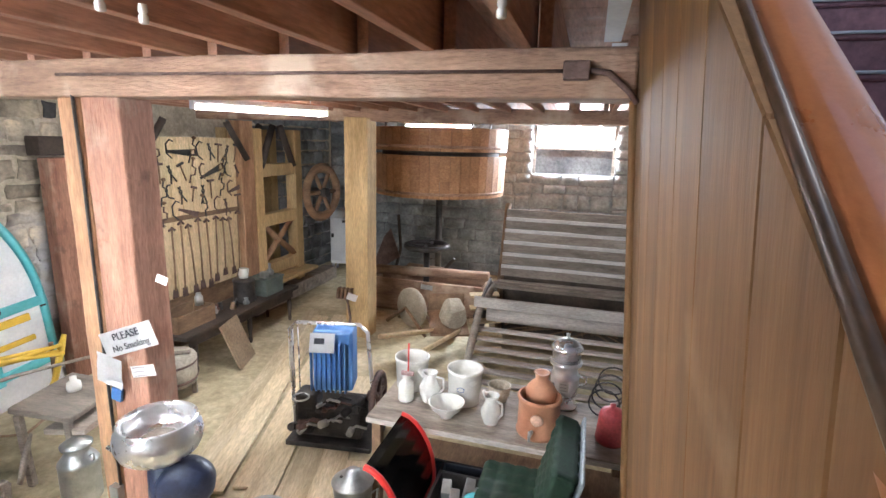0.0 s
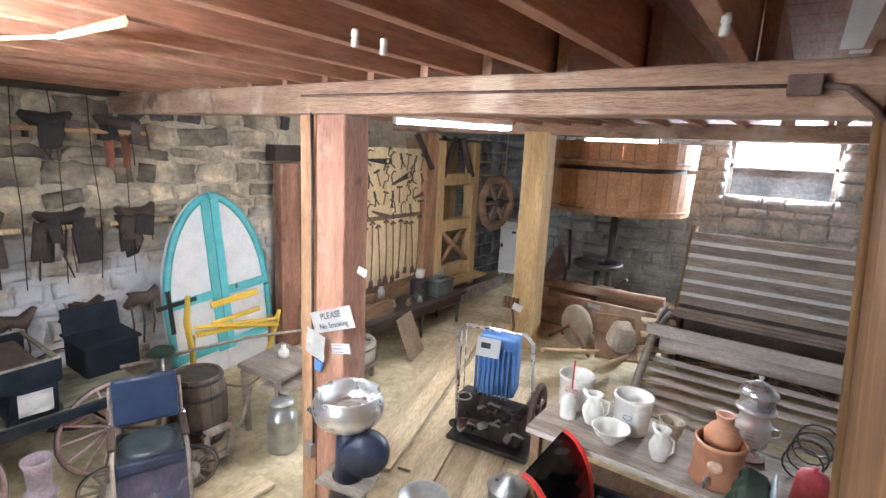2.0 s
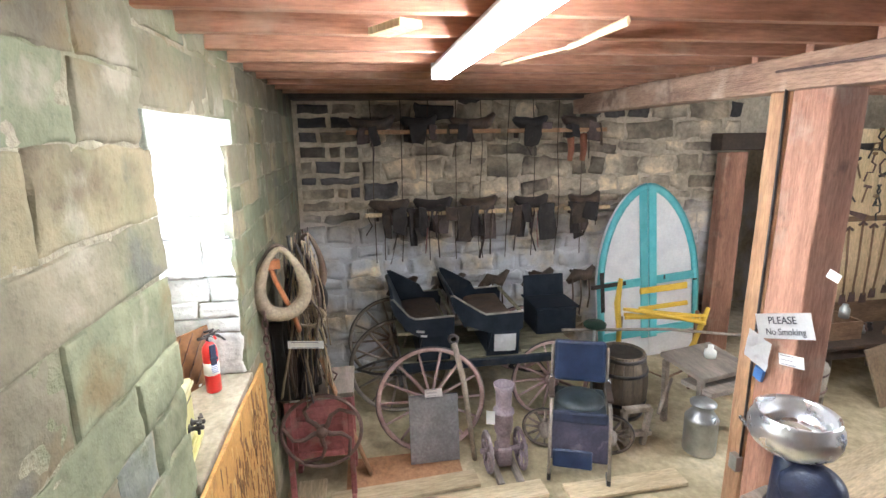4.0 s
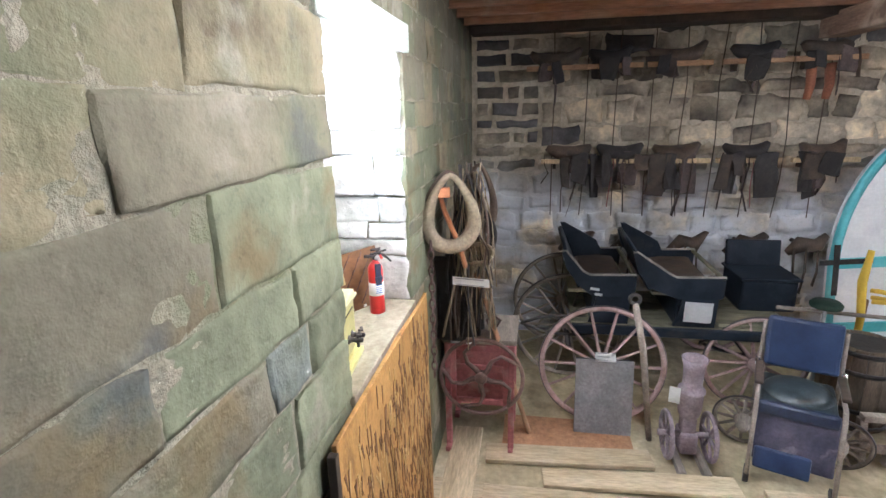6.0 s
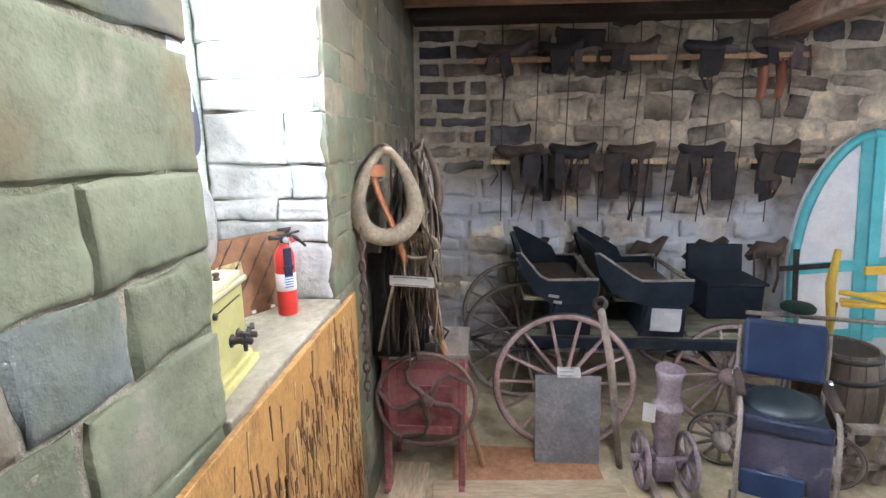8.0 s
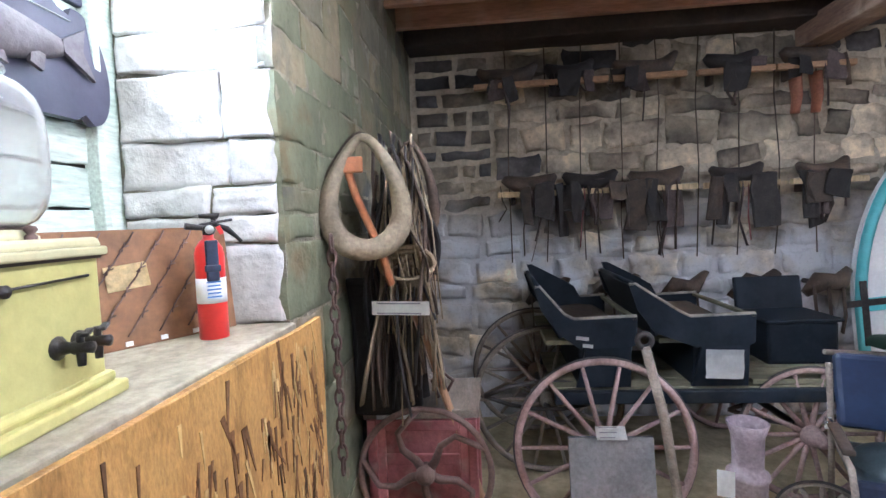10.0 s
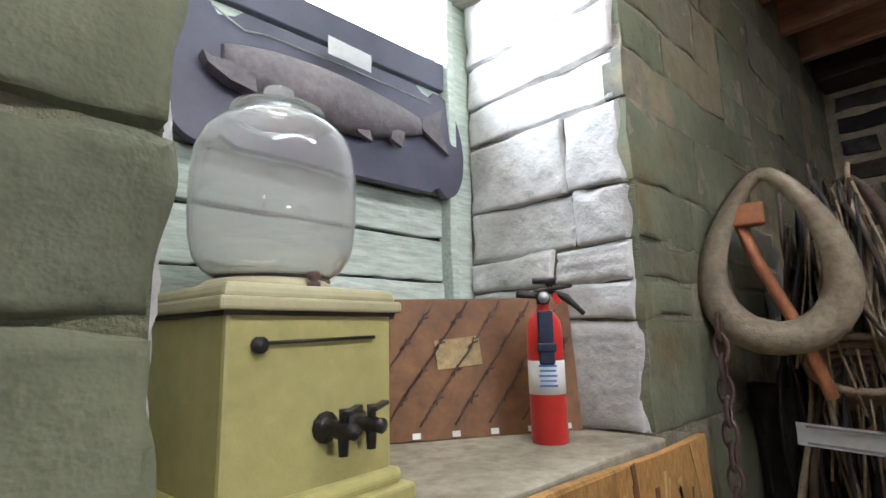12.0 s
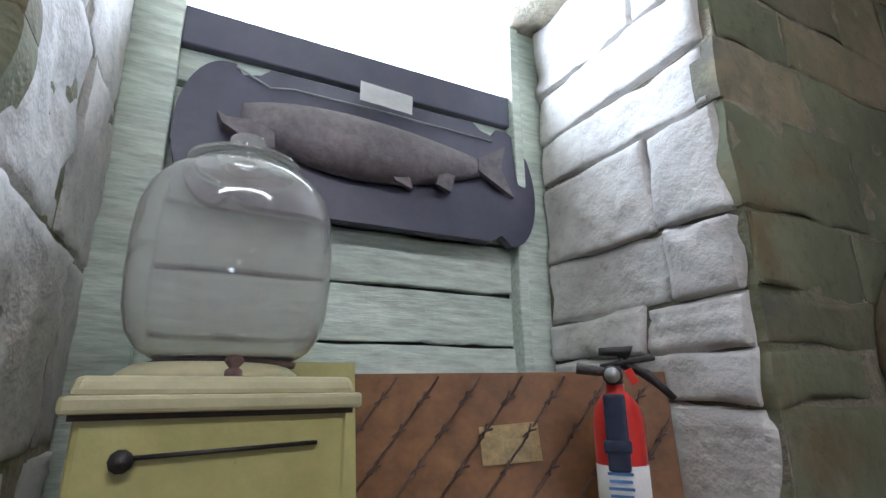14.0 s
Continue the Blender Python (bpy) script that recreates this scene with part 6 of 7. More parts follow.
one("door", WHITE, lambda b: bx(b, (0.0, -0.235, 0.72), (0.42, 0.03, 0.92), bev=0.012), ice)
one("latch", IRON, lambda b: (bx(b, (-0.17, -0.258, 0.8), (0.05, 0.02, 0.08), bev=0.005), bx(b, (0.08, -0.256, 1.10), (0.09, 0.006, 0.05))), ice)
for x in (-0.18, 0.18):
    for y in (-0.18, 0.18):
        one("leg", WHITE, lambda b: sweep(b, [(x, y, 0.2), (x * 1.05, y * 1.05, 0.1), (x * 1.15, y * 1.15, 0.0)], [0.04, 0.025, 0.03], 7), ice)

# hanging millstone tub and its gearing
vat = thing("millstone_tub", (-2.50, 9.15, 0), "large round wooden millstone tub in two tiers", "tub")
for z0, z1, r0, r1, cap in ((1.86, 2.55, 1.16, 1.18, 0.06), (2.62, 3.0, 1.19, 1.20, 0.04)):
    n_ = 44
    tier = one("hoop_band", BEAM, lambda b: lathe(b, [(r0 + 0.004, z0 + 0.05), (r0 + 0.008, z0 + 0.10)], 44), vat)
    for k in range(n_):
        a0, a1 = 2 * math.pi * k / n_ + 0.003, 2 * math.pi * (k + 1) / n_ - 0.003
        bm = B()
        lo_ = [bm.verts.new((q * math.cos(a), q * math.sin(a), z0)) for q, a in ((r0, a0), (r0, a1), (r0 - 0.05, a1), (r0 - 0.05, a0))]
        hi_ = [bm.verts.new((q * math.cos(a), q * math.sin(a), z1)) for q, a in ((r1, a0), (r1, a1), (r1 - 0.05, a1), (r1 - 0.05, a0))]
        for e in range(4):
            bm.faces.new((lo_[e], lo_[(e + 1) % 4], hi_[(e + 1) % 4], hi_[e]))
        bm.faces.new(lo_)
        bm.faces.new(hi_)
        part("stave", bm, TUBW, vat)
    one("disc", BROWNW, lambda b: lathe(b, [(r0 - 0.05, z0 + 0.03), (0, z0 + 0.03)], 36), vat)
one("inner_drum", DARKW, lambda b: lathe(b, [(1.05, 2.5), (1.05, 2.7)], 36), vat)
one("shaft", IRON, lambda b: cy(b, (0, 0, 0.0), (0, 0, 1.9), 0.06, n=14), vat)
one("spindle_wheel", IRON, lambda b: (lathe(b, [(0.38, 1.02), (0.40, 1.06), (0.38, 1.10), (0.30, 1.10), (0.30, 1.02), (0.38, 1.02)], 30, pose(0.1, -1.0, 0)), [cy(b, (0.1, -1.0, 1.06), (0.1 + 0.34 * math.cos(a), -1.0 + 0.34 * math.sin(a), 1.06), 0.03, n=6) for a in (0, 1.57, 3.14, 4.71)], cy(b, (0.1, -1.0, 0), (0.1, -1.0, 1.06), 0.05, n=10)), vat)
for dx in (-0.75, 0.75):
    for dy in (-0.75, 0.75):
        one("hanger", IRON, lambda b: cy(b, (dx, dy, 2.9), (dx, dy, 3.2), 0.02, n=6), vat)
trough = thing("wooden_trough", (-2.3, 8.0, 0), "long dusty wooden feed trough", "trough")
one("side", BEAM, lambda b: (timber(b, (0, -0.25, 0.30), (1.95, 0.05, 0.50), 2), timber(b, (0, 0.25, 0.30), (1.95, 0.05, 0.50), 3)), trough)
one("end", BROWNW, lambda b: (bx(b, (-0.95, 0, 0.28), (0.05, 0.5, 0.5)), bx(b, (0.95, 0, 0.28), (0.05, 0.5, 0.5)), bx(b, (0, 0, 0.04), (1.9, 0.5, 0.06))), trough)
one("top_roll", BEAM, lambda b: cy(b, (-1.0, 0.0, 0.62), (1.0, 0.05, 0.66), 0.08, n=12), trough)
sheet("tag", pose(0.05, -0.285, 0.47, 0, 4, 0), 0.2, 0.08, PAPER, trough, 2, "", 5, 0.003)
grind = thing("grindstone", pose(-2.28, 7.1, 0, 0, 0, 60), "round grey grindstone in a timber stand", "grindstone")
one("stone", TAN_S, lambda b: (lathe(b, [(0.02, -0.05), (0.29, -0.045), (0.30, -0.03), (0.30, 0.03), (0.29, 0.045), (0.02, 0.05)], 34, pose(0, 0, 0.32, 0, 90, 0))), grind)
one("stand", BROWNW, lambda b: (sweep(b, [(0.12, -0.45, 0.02), (0.12, 0.0, 0.34), (0.12, 0.45, 0.02)], 0.03, 4), sweep(b, [(-0.12, -0.45, 0.02), (-0.12, 0.0, 0.34), (-0.12, 0.45, 0.02)], 0.03, 4)), grind)
plow = thing("plough", (-2.6, 9.0, 0), "rusty iron plough blade with curved handles", "plough")
one("blade", RUST, lambda b: slab(b, [(-0.3, 0.6), (-0.1, 0.55), (0.2, 0.75), (0.02, 1.25), (-0.1, 1.1)], 0.03, pose(-0.6, -0.55, 0)), plow)
one("handle", DARKW, lambda b: (sweep(b, [(-0.5, -0.5, 0.5), (-0.4, -0.5, 0.9), (-0.45, -0.5, 1.5)], 0.03, 6), sweep(b, [(-0.3, -0.5, 0.4), (0.3, -0.5, 0.45), (0.6, -0.5, 0.8)], 0.035, 6)), plow)
one("beam", BROWNW, lambda b: sweep(b, [(-0.9, -0.6, 0.0), (-0.2, -0.55, 0.62), (0.9, -0.5, 0.55)], 0.05, 6), plow)
ph = thing("hand_cultivator", (-3.02, 6.42, 0), "old iron and wood cultivator head tied to the post", "cultivator")
one("head", BROWNW, lambda b: [bx(b, (-0.10 + 0.06 * k, -0.02, 0.66), (0.035, 0.1, 0.16), (0, 6, 0), 0.01) for k in range(4)], ph)
one("bar", RUST, lambda b: (cy(b, (-0.14, 0, 0.58), (0.16, 0, 0.60), 0.022, n=8), sweep(b, [(0.0, 0.02, 0.6), (0.06, 0.0, 0.3), (0.02, -0.02, 0.0)], 0.02, 6)), ph)
sheet("tag", pose(0.14, -0.10, 0.64, 0, 20, 20), 0.14, 0.1, PAPER, ph, 0, "", 5, 0.006)

# slatted machine by the partition
# pale colour holds the window light that falls on the slat tops
LITSLAT = mat("lit_slat_top", (0.55, 0.52, 0.49), (0.74, 0.71, 0.68), 3, 0.7, stretch=(1, 5, 5), bump=0.3)
rack = thing("slatted_separator", (-0.2, 7.0, 0), "weathered grey slatted farm machine with a roller", "farm machine")
for k in range(6):
    one("slat", GREYW, lambda b: timber(b, (0.15, 0.35 + 0.06 * k, 0.95 + 0.165 * k), (1.9, 0.03, 0.115), k, 0.006), rack)
for x in (-0.80, 1.05):
    one("upright", BROWNW, lambda b: sweep(b, [(x, 0.40, 0.0), (x, 0.36, 0.85), (x, 0.75, 1.9)], 0.045, 4), rack)
# added strips between the slats, painted pale as their sunlit upper edges
for k in range(5):
    one("batten", LITSLAT, lambda b: timber(b, (0.15, 0.368 + 0.06 * k, 1.0325 + 0.165 * k), (1.9, 0.03, 0.05), k + 9, 0.006), rack)
one("front_board", SLATW, lambda b: timber(b, (0.10, -0.72, 0.80), (2.1, 0.06, 0.13), 8), rack)
one("roller", SLATW, lambda b: cy(b, (-0.80, -0.55, 0.62), (1.1, -0.55, 0.62), 0.11, n=18), rack)
for k in range(3):
    one("shelf_slat", GREYW, lambda b: timber(b, (0.15, 0.1 - 0.16 * k, 0.88), (1.9, 0.09, 0.03), k), rack)
for k in range(6):
    one("apron_slat", SLATW, lambda b: timber(b, (0.10, -0.75 - 0.14 * k, 0.46 - 0.075 * k), (2.0, 0.10, 0.03), k + 20, 0.005), rack)
for x in (-0.88, 1.10):
    one("side_frame", GREYW, lambda b: sweep(b, [(x, 0.4, 0.75), (x, -0.7, 0.68), (x, -1.55, 0.05)], 0.05, 4), rack)
    one("side_leg", GREYW, lambda b: timber(b, (x, 0.3, 0.4), (0.08, 0.08, 0.8), x, 0.006), rack)
one("side_plate", DARKW, lambda b: slab(b, [(-0.75, 0.62), (0.3, 0.86), (0.3, 0.3), (-0.6, 0.2)], 0.03, pose(-0.92, 0, 0, 0, 0, 90)), rack)
# dark sheet added as the shade in the gap, hiding the lit floor
one("back_board", DARKW, lambda b: bx(b, (0.12, 0.44, 0.45), (1.95, 0.03, 0.9), bev=0.004), rack)
one("straw", BROWNW, lambda b: [cy(b, (rt.uniform(-0.7, 1.0), rt.uniform(-0.4, 0.2), 0.3), (rt.uniform(-0.7, 1.0), rt.uniform(-0.4, 0.2), 0.5), 0.01, n=4) for _ in range(30)], rack)
cart = thing("wheelbarrow", pose(-1.55, 6.2, 0, 0, 0, 20), "old pale wooden wheelbarrow with ladder rungs", "wheelbarrow")
one("handle", TANW, lambda b: (sweep(b, [(-0.75, -0.8, 0.62), (-0.1, 0.0, 0.38), (0.15, 0.6, 0.25)], 0.03, 5), sweep(b, [(-0.25, -0.95, 0.52), (0.25, 0.0, 0.38), (0.3, 0.6, 0.25)], 0.03, 5)), cart)
one("tray", BROWNW, lambda b: (bx(b, (0.1, 0.2, 0.42), (0.5, 0.7, 0.03), (8, 0, 0)), bx(b, (0.1, 0.55, 0.55), (0.5, 0.03, 0.32), (-10, 0, 0), 0.005)), cart)
one("sack", TAN_S, lambda b: (bx(b, (0.15, 0.1, 0.58), (0.3, 0.34, 0.3), (10, 0, 15), 0.08), bmesh.ops.subdivide_edges(b, edges=b.edges[:], cuts=2), wobble(b, 0.06, 5)), cart)
for k in range(5):
    one("rung", TANW, lambda b: bx(b, (0.55 + 0.02 * k, -0.25 + 0.2 * k, 0.22 + 0.12 * k), (0.42, 0.10, 0.03), (15, 0, 6), 0.006), cart)
one("wheel", BROWNW, lambda b: cy(b, (0.2, 0.75, 0.2), (0.27, 0.75, 0.2), 0.2, n=20), cart)

# engine on a hand truck
eng = thing("engine_on_hand_truck", pose(-1.98, 4.12, 0, 0, 0, 8), "blue finned motor and oily engine on a chrome hand truck", "engine")
one("truck_base", IRON, lambda b: (bx(b, (0.02, 0, 0.06), (0.80, 0.46, 0.05), bev=0.008), [cy(b, (x, 0.22, 0.07), (x + 0.05, 0.22, 0.07), 0.07, n=16) for x in (-0.42, 0.38)]), eng)
one("truck_frame", CHROME, lambda b: sweep(b, [(-0.40, 0.05, 0.06), (-0.40, 0.0, 0.6), (-0.39, -0.03, 1.08), (-0.33, -0.035, 1.15), (0.27, -0.035, 1.17), (0.34, -0.03, 1.10), (0.37, 0.0, 0.6), (0.40, 0.05, 0.06)], 0.018, 9), eng, "chrome tube frame")
one("truck_rung", CHROME, lambda b: [cy(b, (-0.36 + 0.05 * k, -0.03, 0.5), (-0.36 + 0.05 * k, -0.04, 1.12), 0.006, n=6) for k in range(2)], eng)
mot = one("motor", BLUE_L, lambda b: bx(b, (0.02, 0.02, 0.83), (0.36, 0.26, 0.58), (0, 0, 8), 0.03), eng, "bright blue finned motor casing")
for k in range(8):
    one("fin", BLUE_L, lambda b: bx(b, (-0.155 + 0.045 * k, -0.125, 0.78), (0.014, 0.05, 0.46), (0, 0, 8), 0.004), mot)
sheet("label_card", pose(-0.03, -0.175, 1.03, -20, 0, 6), 0.22, 0.17, PAPER, eng, 0, "white label card with a dark picture", 5, 0.003)
one("label_picture", INK, lambda b: bx(b, (-0.05, -0.186, 1.05), (0.09, 0.002, 0.05), (-20, 0, 6)), eng)
re_ = random.Random(12)
one("engine_block", IRON, lambda b: (bx(b, (0.0, 0.0, 0.26), (0.62, 0.34, 0.30), bev=0.03), bx(b, (-0.2, -0.08, 0.45), (0.2, 0.2, 0.16), bev=0.03), bx(b, (0.18, -0.08, 0.42), (0.24, 0.22, 0.10), bev=0.03)), eng)
for k in range(16):
    p_ = Vector((re_.uniform(-0.34, 0.34), re_.uniform(-0.24, -0.12), re_.uniform(0.14, 0.5)))
    one("fitting", re_.choice((IRON, RUST, IRON, STEEL)), lambda b: (cy(b, p_, p_ + Vector((re_.uniform(-0.06, 0.06), -0.07, re_.uniform(-0.05, 0.05))), re_.uniform(0.012, 0.04), n=10), sweep(b, [p_, p_ + Vector((0.06, -0.04, 0.06)), p_ + Vector((0.14, 0.0, 0.02))], 0.012, 6)), eng)
one("hand_wheel", STEEL, lambda b: sweep(b, ring_pts((-0.22, -0.22, 0.52), 0.07, 20, "z"), 0.010, 6, closed=True), eng)
one("flywheel", RUST, lambda b: (sweep(b, ring_pts((0.40, 0.1, 0.42), 0.22, 28), 0.03, 8, closed=True), cy(b, (0.30, 0.1, 0.42), (0.43, 0.1, 0.42), 0.05, n=12), [cy(b, (0.40, 0.1, 0.42), (0.40, 0.1 + 0.2 * math.cos(a), 0.42 + 0.2 * math.sin(a)), 0.02, n=6) for a in (0, 1.26, 2.5, 3.77, 5.0)]), eng)
bucket = vessel("metal_bucket", (-1.38, 3.30, 0), [(0.12, 0), (0.13, 0.02), (0.15, 0.26), (0.16, 0.27), (0.15, 0.28), (0.06, 0.33), (0.05, 0.36), (0, 0.36)], STEEL, "grey metal bucket with a lid", "bucket", [(0.15, 0, 0.2), (0.20, 0, 0.25), (0.19, 0, 0.12), (0.14, 0, 0.1)])
crock0 = vessel("small_crock", (-1.13, 3.14, 0), [(0.10, 0), (0.12, 0.10), (0.10, 0.2), (0.07, 0.22), (0.075, 0.24), (0, 0.22)], CERAMIC, "small pale stoneware jar on the floor", "jar")

# ---- table of crockery ----
table = thing("display_table", (-0.35, 3.74, 0), "long plain grey-brown wooden table", "table")
one("tabletop", GREYW, lambda b: timber(b, (0, 0.0, 0.76), (1.9, 0.74, 0.04), 3, 0.006), table)
one("front_edge", SLATW, lambda b: bx(b, (0, -0.375, 0.755), (1.9, 0.012, 0.036), bev=0.003), table)
for x in (-0.88, 0.88):
    for y in (-0.32, 0.32):
        one("leg", BROWNW, lambda b: bx(b, (x, y, 0.37), (0.07, 0.07, 0.74), bev=0.006), table)
one("lower_shelf", BROWNW, lambda b: bx(b, (0, 0, 0.22), (1.8, 0.66, 0.03), bev=0.004), table)
TZ = 0.782


def hollow(out_, t=0.012):
    return out_ + [(max(0.002, r - t), z) for r, z in out_[::-1][:-1]] + [(0, out_[0][1] + t)]


def crock(x, y, r, h, label):
    return vessel("stoneware_crock", (x, y, TZ), hollow([(r * 0.88, 0), (r * 0.92, 0.01), (r, h * 0.9), (r * 1.05, h * 0.92), (r * 1.05, h)]), CERAMIC, label, "crock", None, 32)


crock(-1.14, 3.92, 0.135, 0.27, "large white stoneware crock with a red rod in it")
k2 = crock(-0.67, 3.83, 0.135, 0.28, "white stoneware crock with a small blue stamp")
one("stamp", BLUE_L, lambda b: sweep(b, [(0.03 * math.cos(a), -0.131, 0.15 + 0.018 * math.sin(a)) for a in [i * 0.5 for i in range(13)]], 0.002, 4), k2)


def pitcher(x, y, h, a, label, material=CERAMIC):
    s = h / 0.22
    p_ = vessel("pitcher", pose(x, y, TZ, 0, 0, a), [(0.05 * s, 0), (0.052 * s, 0.01 * s), (0.072 * s, 0.06 * s), (0.075 * s, 0.10 * s), (0.05 * s, 0.16 * s), (0.045 * s, 0.18 * s), (0.058 * s, h), (0.050 * s, h), (0.038 * s, 0.17 * s), (0.02, 0.1 * s)], material, label, "pitcher", [(0.045 * s, 0, 0.19 * s), (0.10 * s, 0, 0.185 * s), (0.105 * s, 0, 0.11 * s), (0.068 * s, 0, 0.06 * s)], 26)
    one("spout", material, lambda b: sweep(b, [(-0.04 * s, 0, 0.18 * s), (-0.06 * s, 0, 0.205 * s), (-0.082 * s, 0, 0.225 * s)], [0.022 * s, 0.02 * s, 0.012 * s], 8), p_)


pitcher(-0.93, 3.74, 0.24, 0, "white ironstone pitcher with a wide spout")
pitcher(-0.41, 3.58, 0.22, -30, "small white pitcher with a dark handle")
vessel("bottle_jug", (-1.11, 3.70, TZ), [(0.06, 0), (0.062, 0.01), (0.062, 0.12), (0.055, 0.15), (0.03, 0.175), (0.03, 0.20), (0, 0.20)], CERAMIC, "white stoneware bottle with an open neck", "bottle")
rodr = thing("red_rod", (-1.10, 3.71, TZ + 0.16), "thin red rod standing in the bottle", "rod")
one("rod", RED, lambda b: cy(b, (0, 0, 0), (0.0, 0.01, 0.30), 0.007, n=8), rodr)
one("bar", mat("pink_label", (0.5, 0.3, 0.28), (0.62, 0.42, 0.4), 6, 0.7), lambda b: bx(b, (0.0, -0.01, 0.06), (0.10, 0.03, 0.03), bev=0.005), rodr)
vessel("mixing_bowl", (-0.74, 3.56, TZ), hollow([(0.05, 0), (0.06, 0.02), (0.11, 0.07), (0.132, 0.115), (0.138, 0.12)], 0.010), CERAMIC, "white pottery mixing bowl with creamy inside", "bowl", None, 34)
vessel("brown_pot", (-0.41, 3.93, TZ), hollow([(0.06, 0), (0.08, 0.05), (0.09, 0.12), (0.095, 0.13)]), TAN_S, "small brown stoneware pot", "pot")
vessel("water_dispenser", (-0.07, 3.58, TZ), hollow([(0.15, 0), (0.155, 0.02), (0.145, 0.04), (0.145, 0.24), (0.155, 0.26), (0.15, 0.28)]), TERRA, "terracotta water dispenser with a broken lid", "water dispenser", None, 34)
disp = thing("jug_top", (-0.07, 3.66, TZ + 0.20), "terracotta jug lid sitting in the dispenser", "lid")
one("jug", TERRA, lambda b: lathe(b, [(0.10, 0), (0.11, 0.08), (0.08, 0.13), (0.045, 0.16), (0.05, 0.20), (0.06, 0.215), (0.045, 0.215), (0, 0.16)], 24), disp)
one("crest", mat("pale_terracotta", (0.55, 0.34, 0.24), (0.66, 0.44, 0.32), 8, 0.6), lambda b: lathe(b, [(0.045, 0), (0.04, 0.012), (0.02, 0.018), (0, 0.02)], 16, pose(0.0, -0.225, -0.04, 90, 0, 0)), disp)
one("spigot", STEEL, lambda b: (cy(b, (-0.03, -0.22, -0.13), (-0.04, -0.29, -0.13), 0.012, n=10), cy(b, (-0.04, -0.28, -0.10), (-0.04, -0.28, -0.17), 0.010, n=10)), disp)
urn = thing("samovar", (0.08, 4.02, TZ), "polished nickel coffee urn with a domed lid", "urn")
one("body", CHROME, lambda b: lathe(b, [(0.10, 0), (0.11, 0.02), (0.07, 0.05), (0.075, 0.08), (0.10, 0.11), (0.11, 0.24), (0.115, 0.26), (0.095, 0.27), (0.09, 0.33), (0.12, 0.35), (0.125, 0.37), (0.11, 0.38)], 34), urn)
one("dome", CHROME, lambda b: lathe(b, [(0.11, 0.38), (0.105, 0.46), (0.12, 0.47), (0.12, 0.485), (0.09, 0.52), (0.05, 0.545), (0.015, 0.555), (0.012, 0.58), (0.018, 0.59), (0, 0.60)], 34), urn)
for sx in (-1, 1):
    one("handle", CHROME, lambda b: sweep(b, [(sx * 0.11, 0, 0.25), (sx * 0.16, 0, 0.25), (sx * 0.16, 0, 0.20), (sx * 0.11, 0, 0.18)], 0.008, 6), urn)
one("tap", CHROME, lambda b: (cy(b, (0, -0.10, 0.12), (0, -0.16, 0.11), 0.01, n=8), cy(b, (0, -0.155, 0.13), (0, -0.155, 0.08), 0.008, n=8)), urn)
sheet("label_card", pose(0.0, -0.118, 0.20, 0, 0, 0), 0.07, 0.07, PAPER, urn, 3, "", 5, 0.001)
pot = vessel("red_coffee_pot", (0.42, 3.62, TZ), [(0.095, 0), (0.10, 0.02), (0.085, 0.20), (0.08, 0.21), (0.07, 0.23), (0.03, 0.25), (0.015, 0.255), (0.02, 0.275), (0, 0.28)], mat("faded_red_enamel", (0.42, 0.05, 0.06), (0.56, 0.10, 0.10), 5, 0.5), "faded red enamel coffee pot", "coffee pot", [(0.09, 0, 0.19), (0.15, 0, 0.18), (0.14, 0, 0.07), (0.09, 0, 0.05)])
wire_rack = thing("wire_rack", (0.38, 3.95, TZ), "dark twisted wire kitchen rack", "rack")
one("wire", IRON, lambda b: [sweep(b, ring_pts((0.02 * q, 0.03 * q, 0.10 + 0.05 * q), 0.11, 16, "y"), 0.007, 5, closed=True) for q in range(4)], wire_rack)

# ---- cutter sleigh with green velvet seat ----
sleigh = thing("cutter_sleigh", (-0.45, 2.98, 0), "black lacquered sleigh with red trim and green velvet seat", "sleigh")


def curved(bm, pts, w, t):
    rows_ = []
    for p_ in pts:
        rows_.append([bm.verts.new((p_[0], -w / 2, p_[2])), bm.verts.new((p_[0], w / 2, p_[2]))])
    for a, b in zip(rows_, rows_[1:]):
        bm.faces.new((a[0], a[1], b[1], b[0])).smooth = True
    bmesh.ops.solidify(bm, geom=bm.faces[:], thickness=t)


LAC = mat("black_lacquer", (0.006, 0.007, 0.010), (0.018, 0.02, 0.026), 3, 0.18, bump=0.03, coat=0.5)
sm = [(-0.54, 0, 0.90), (-0.49, 0, 0.885), (-0.44, 0, 0.85), (-0.39, 0, 0.79), (-0.345, 0, 0.71), (-0.315, 0, 0.62), (-0.30, 0, 0.52), (-0.30, 0, 0.44), (-0.31, 0, 0.36)]
one("dash", LAC, lambda b: curved(b, sm, 0.62, 0.025), sleigh, "glossy black curved dashboard")
one("trim", RED, lambda b: sweep(b, [(p_[0], -0.31, p_[2]) for p_ in sm] + [(p_[0], 0.31, p_[2]) for p_ in sm[::-1]], 0.020, 7), sleigh, "bright red edge trim")
one("body", LAC, lambda b: (bx(b, (0.15, 0.0, 0.34), (0.95, 0.66, 0.06), bev=0.01), bx(b, (0.14, -0.33, 0.46), (0.9, 0.03, 0.26), bev=0.01), bx(b, (0.14, 0.33, 0.46), (0.9, 0.03, 0.26), bev=0.01)), sleigh)


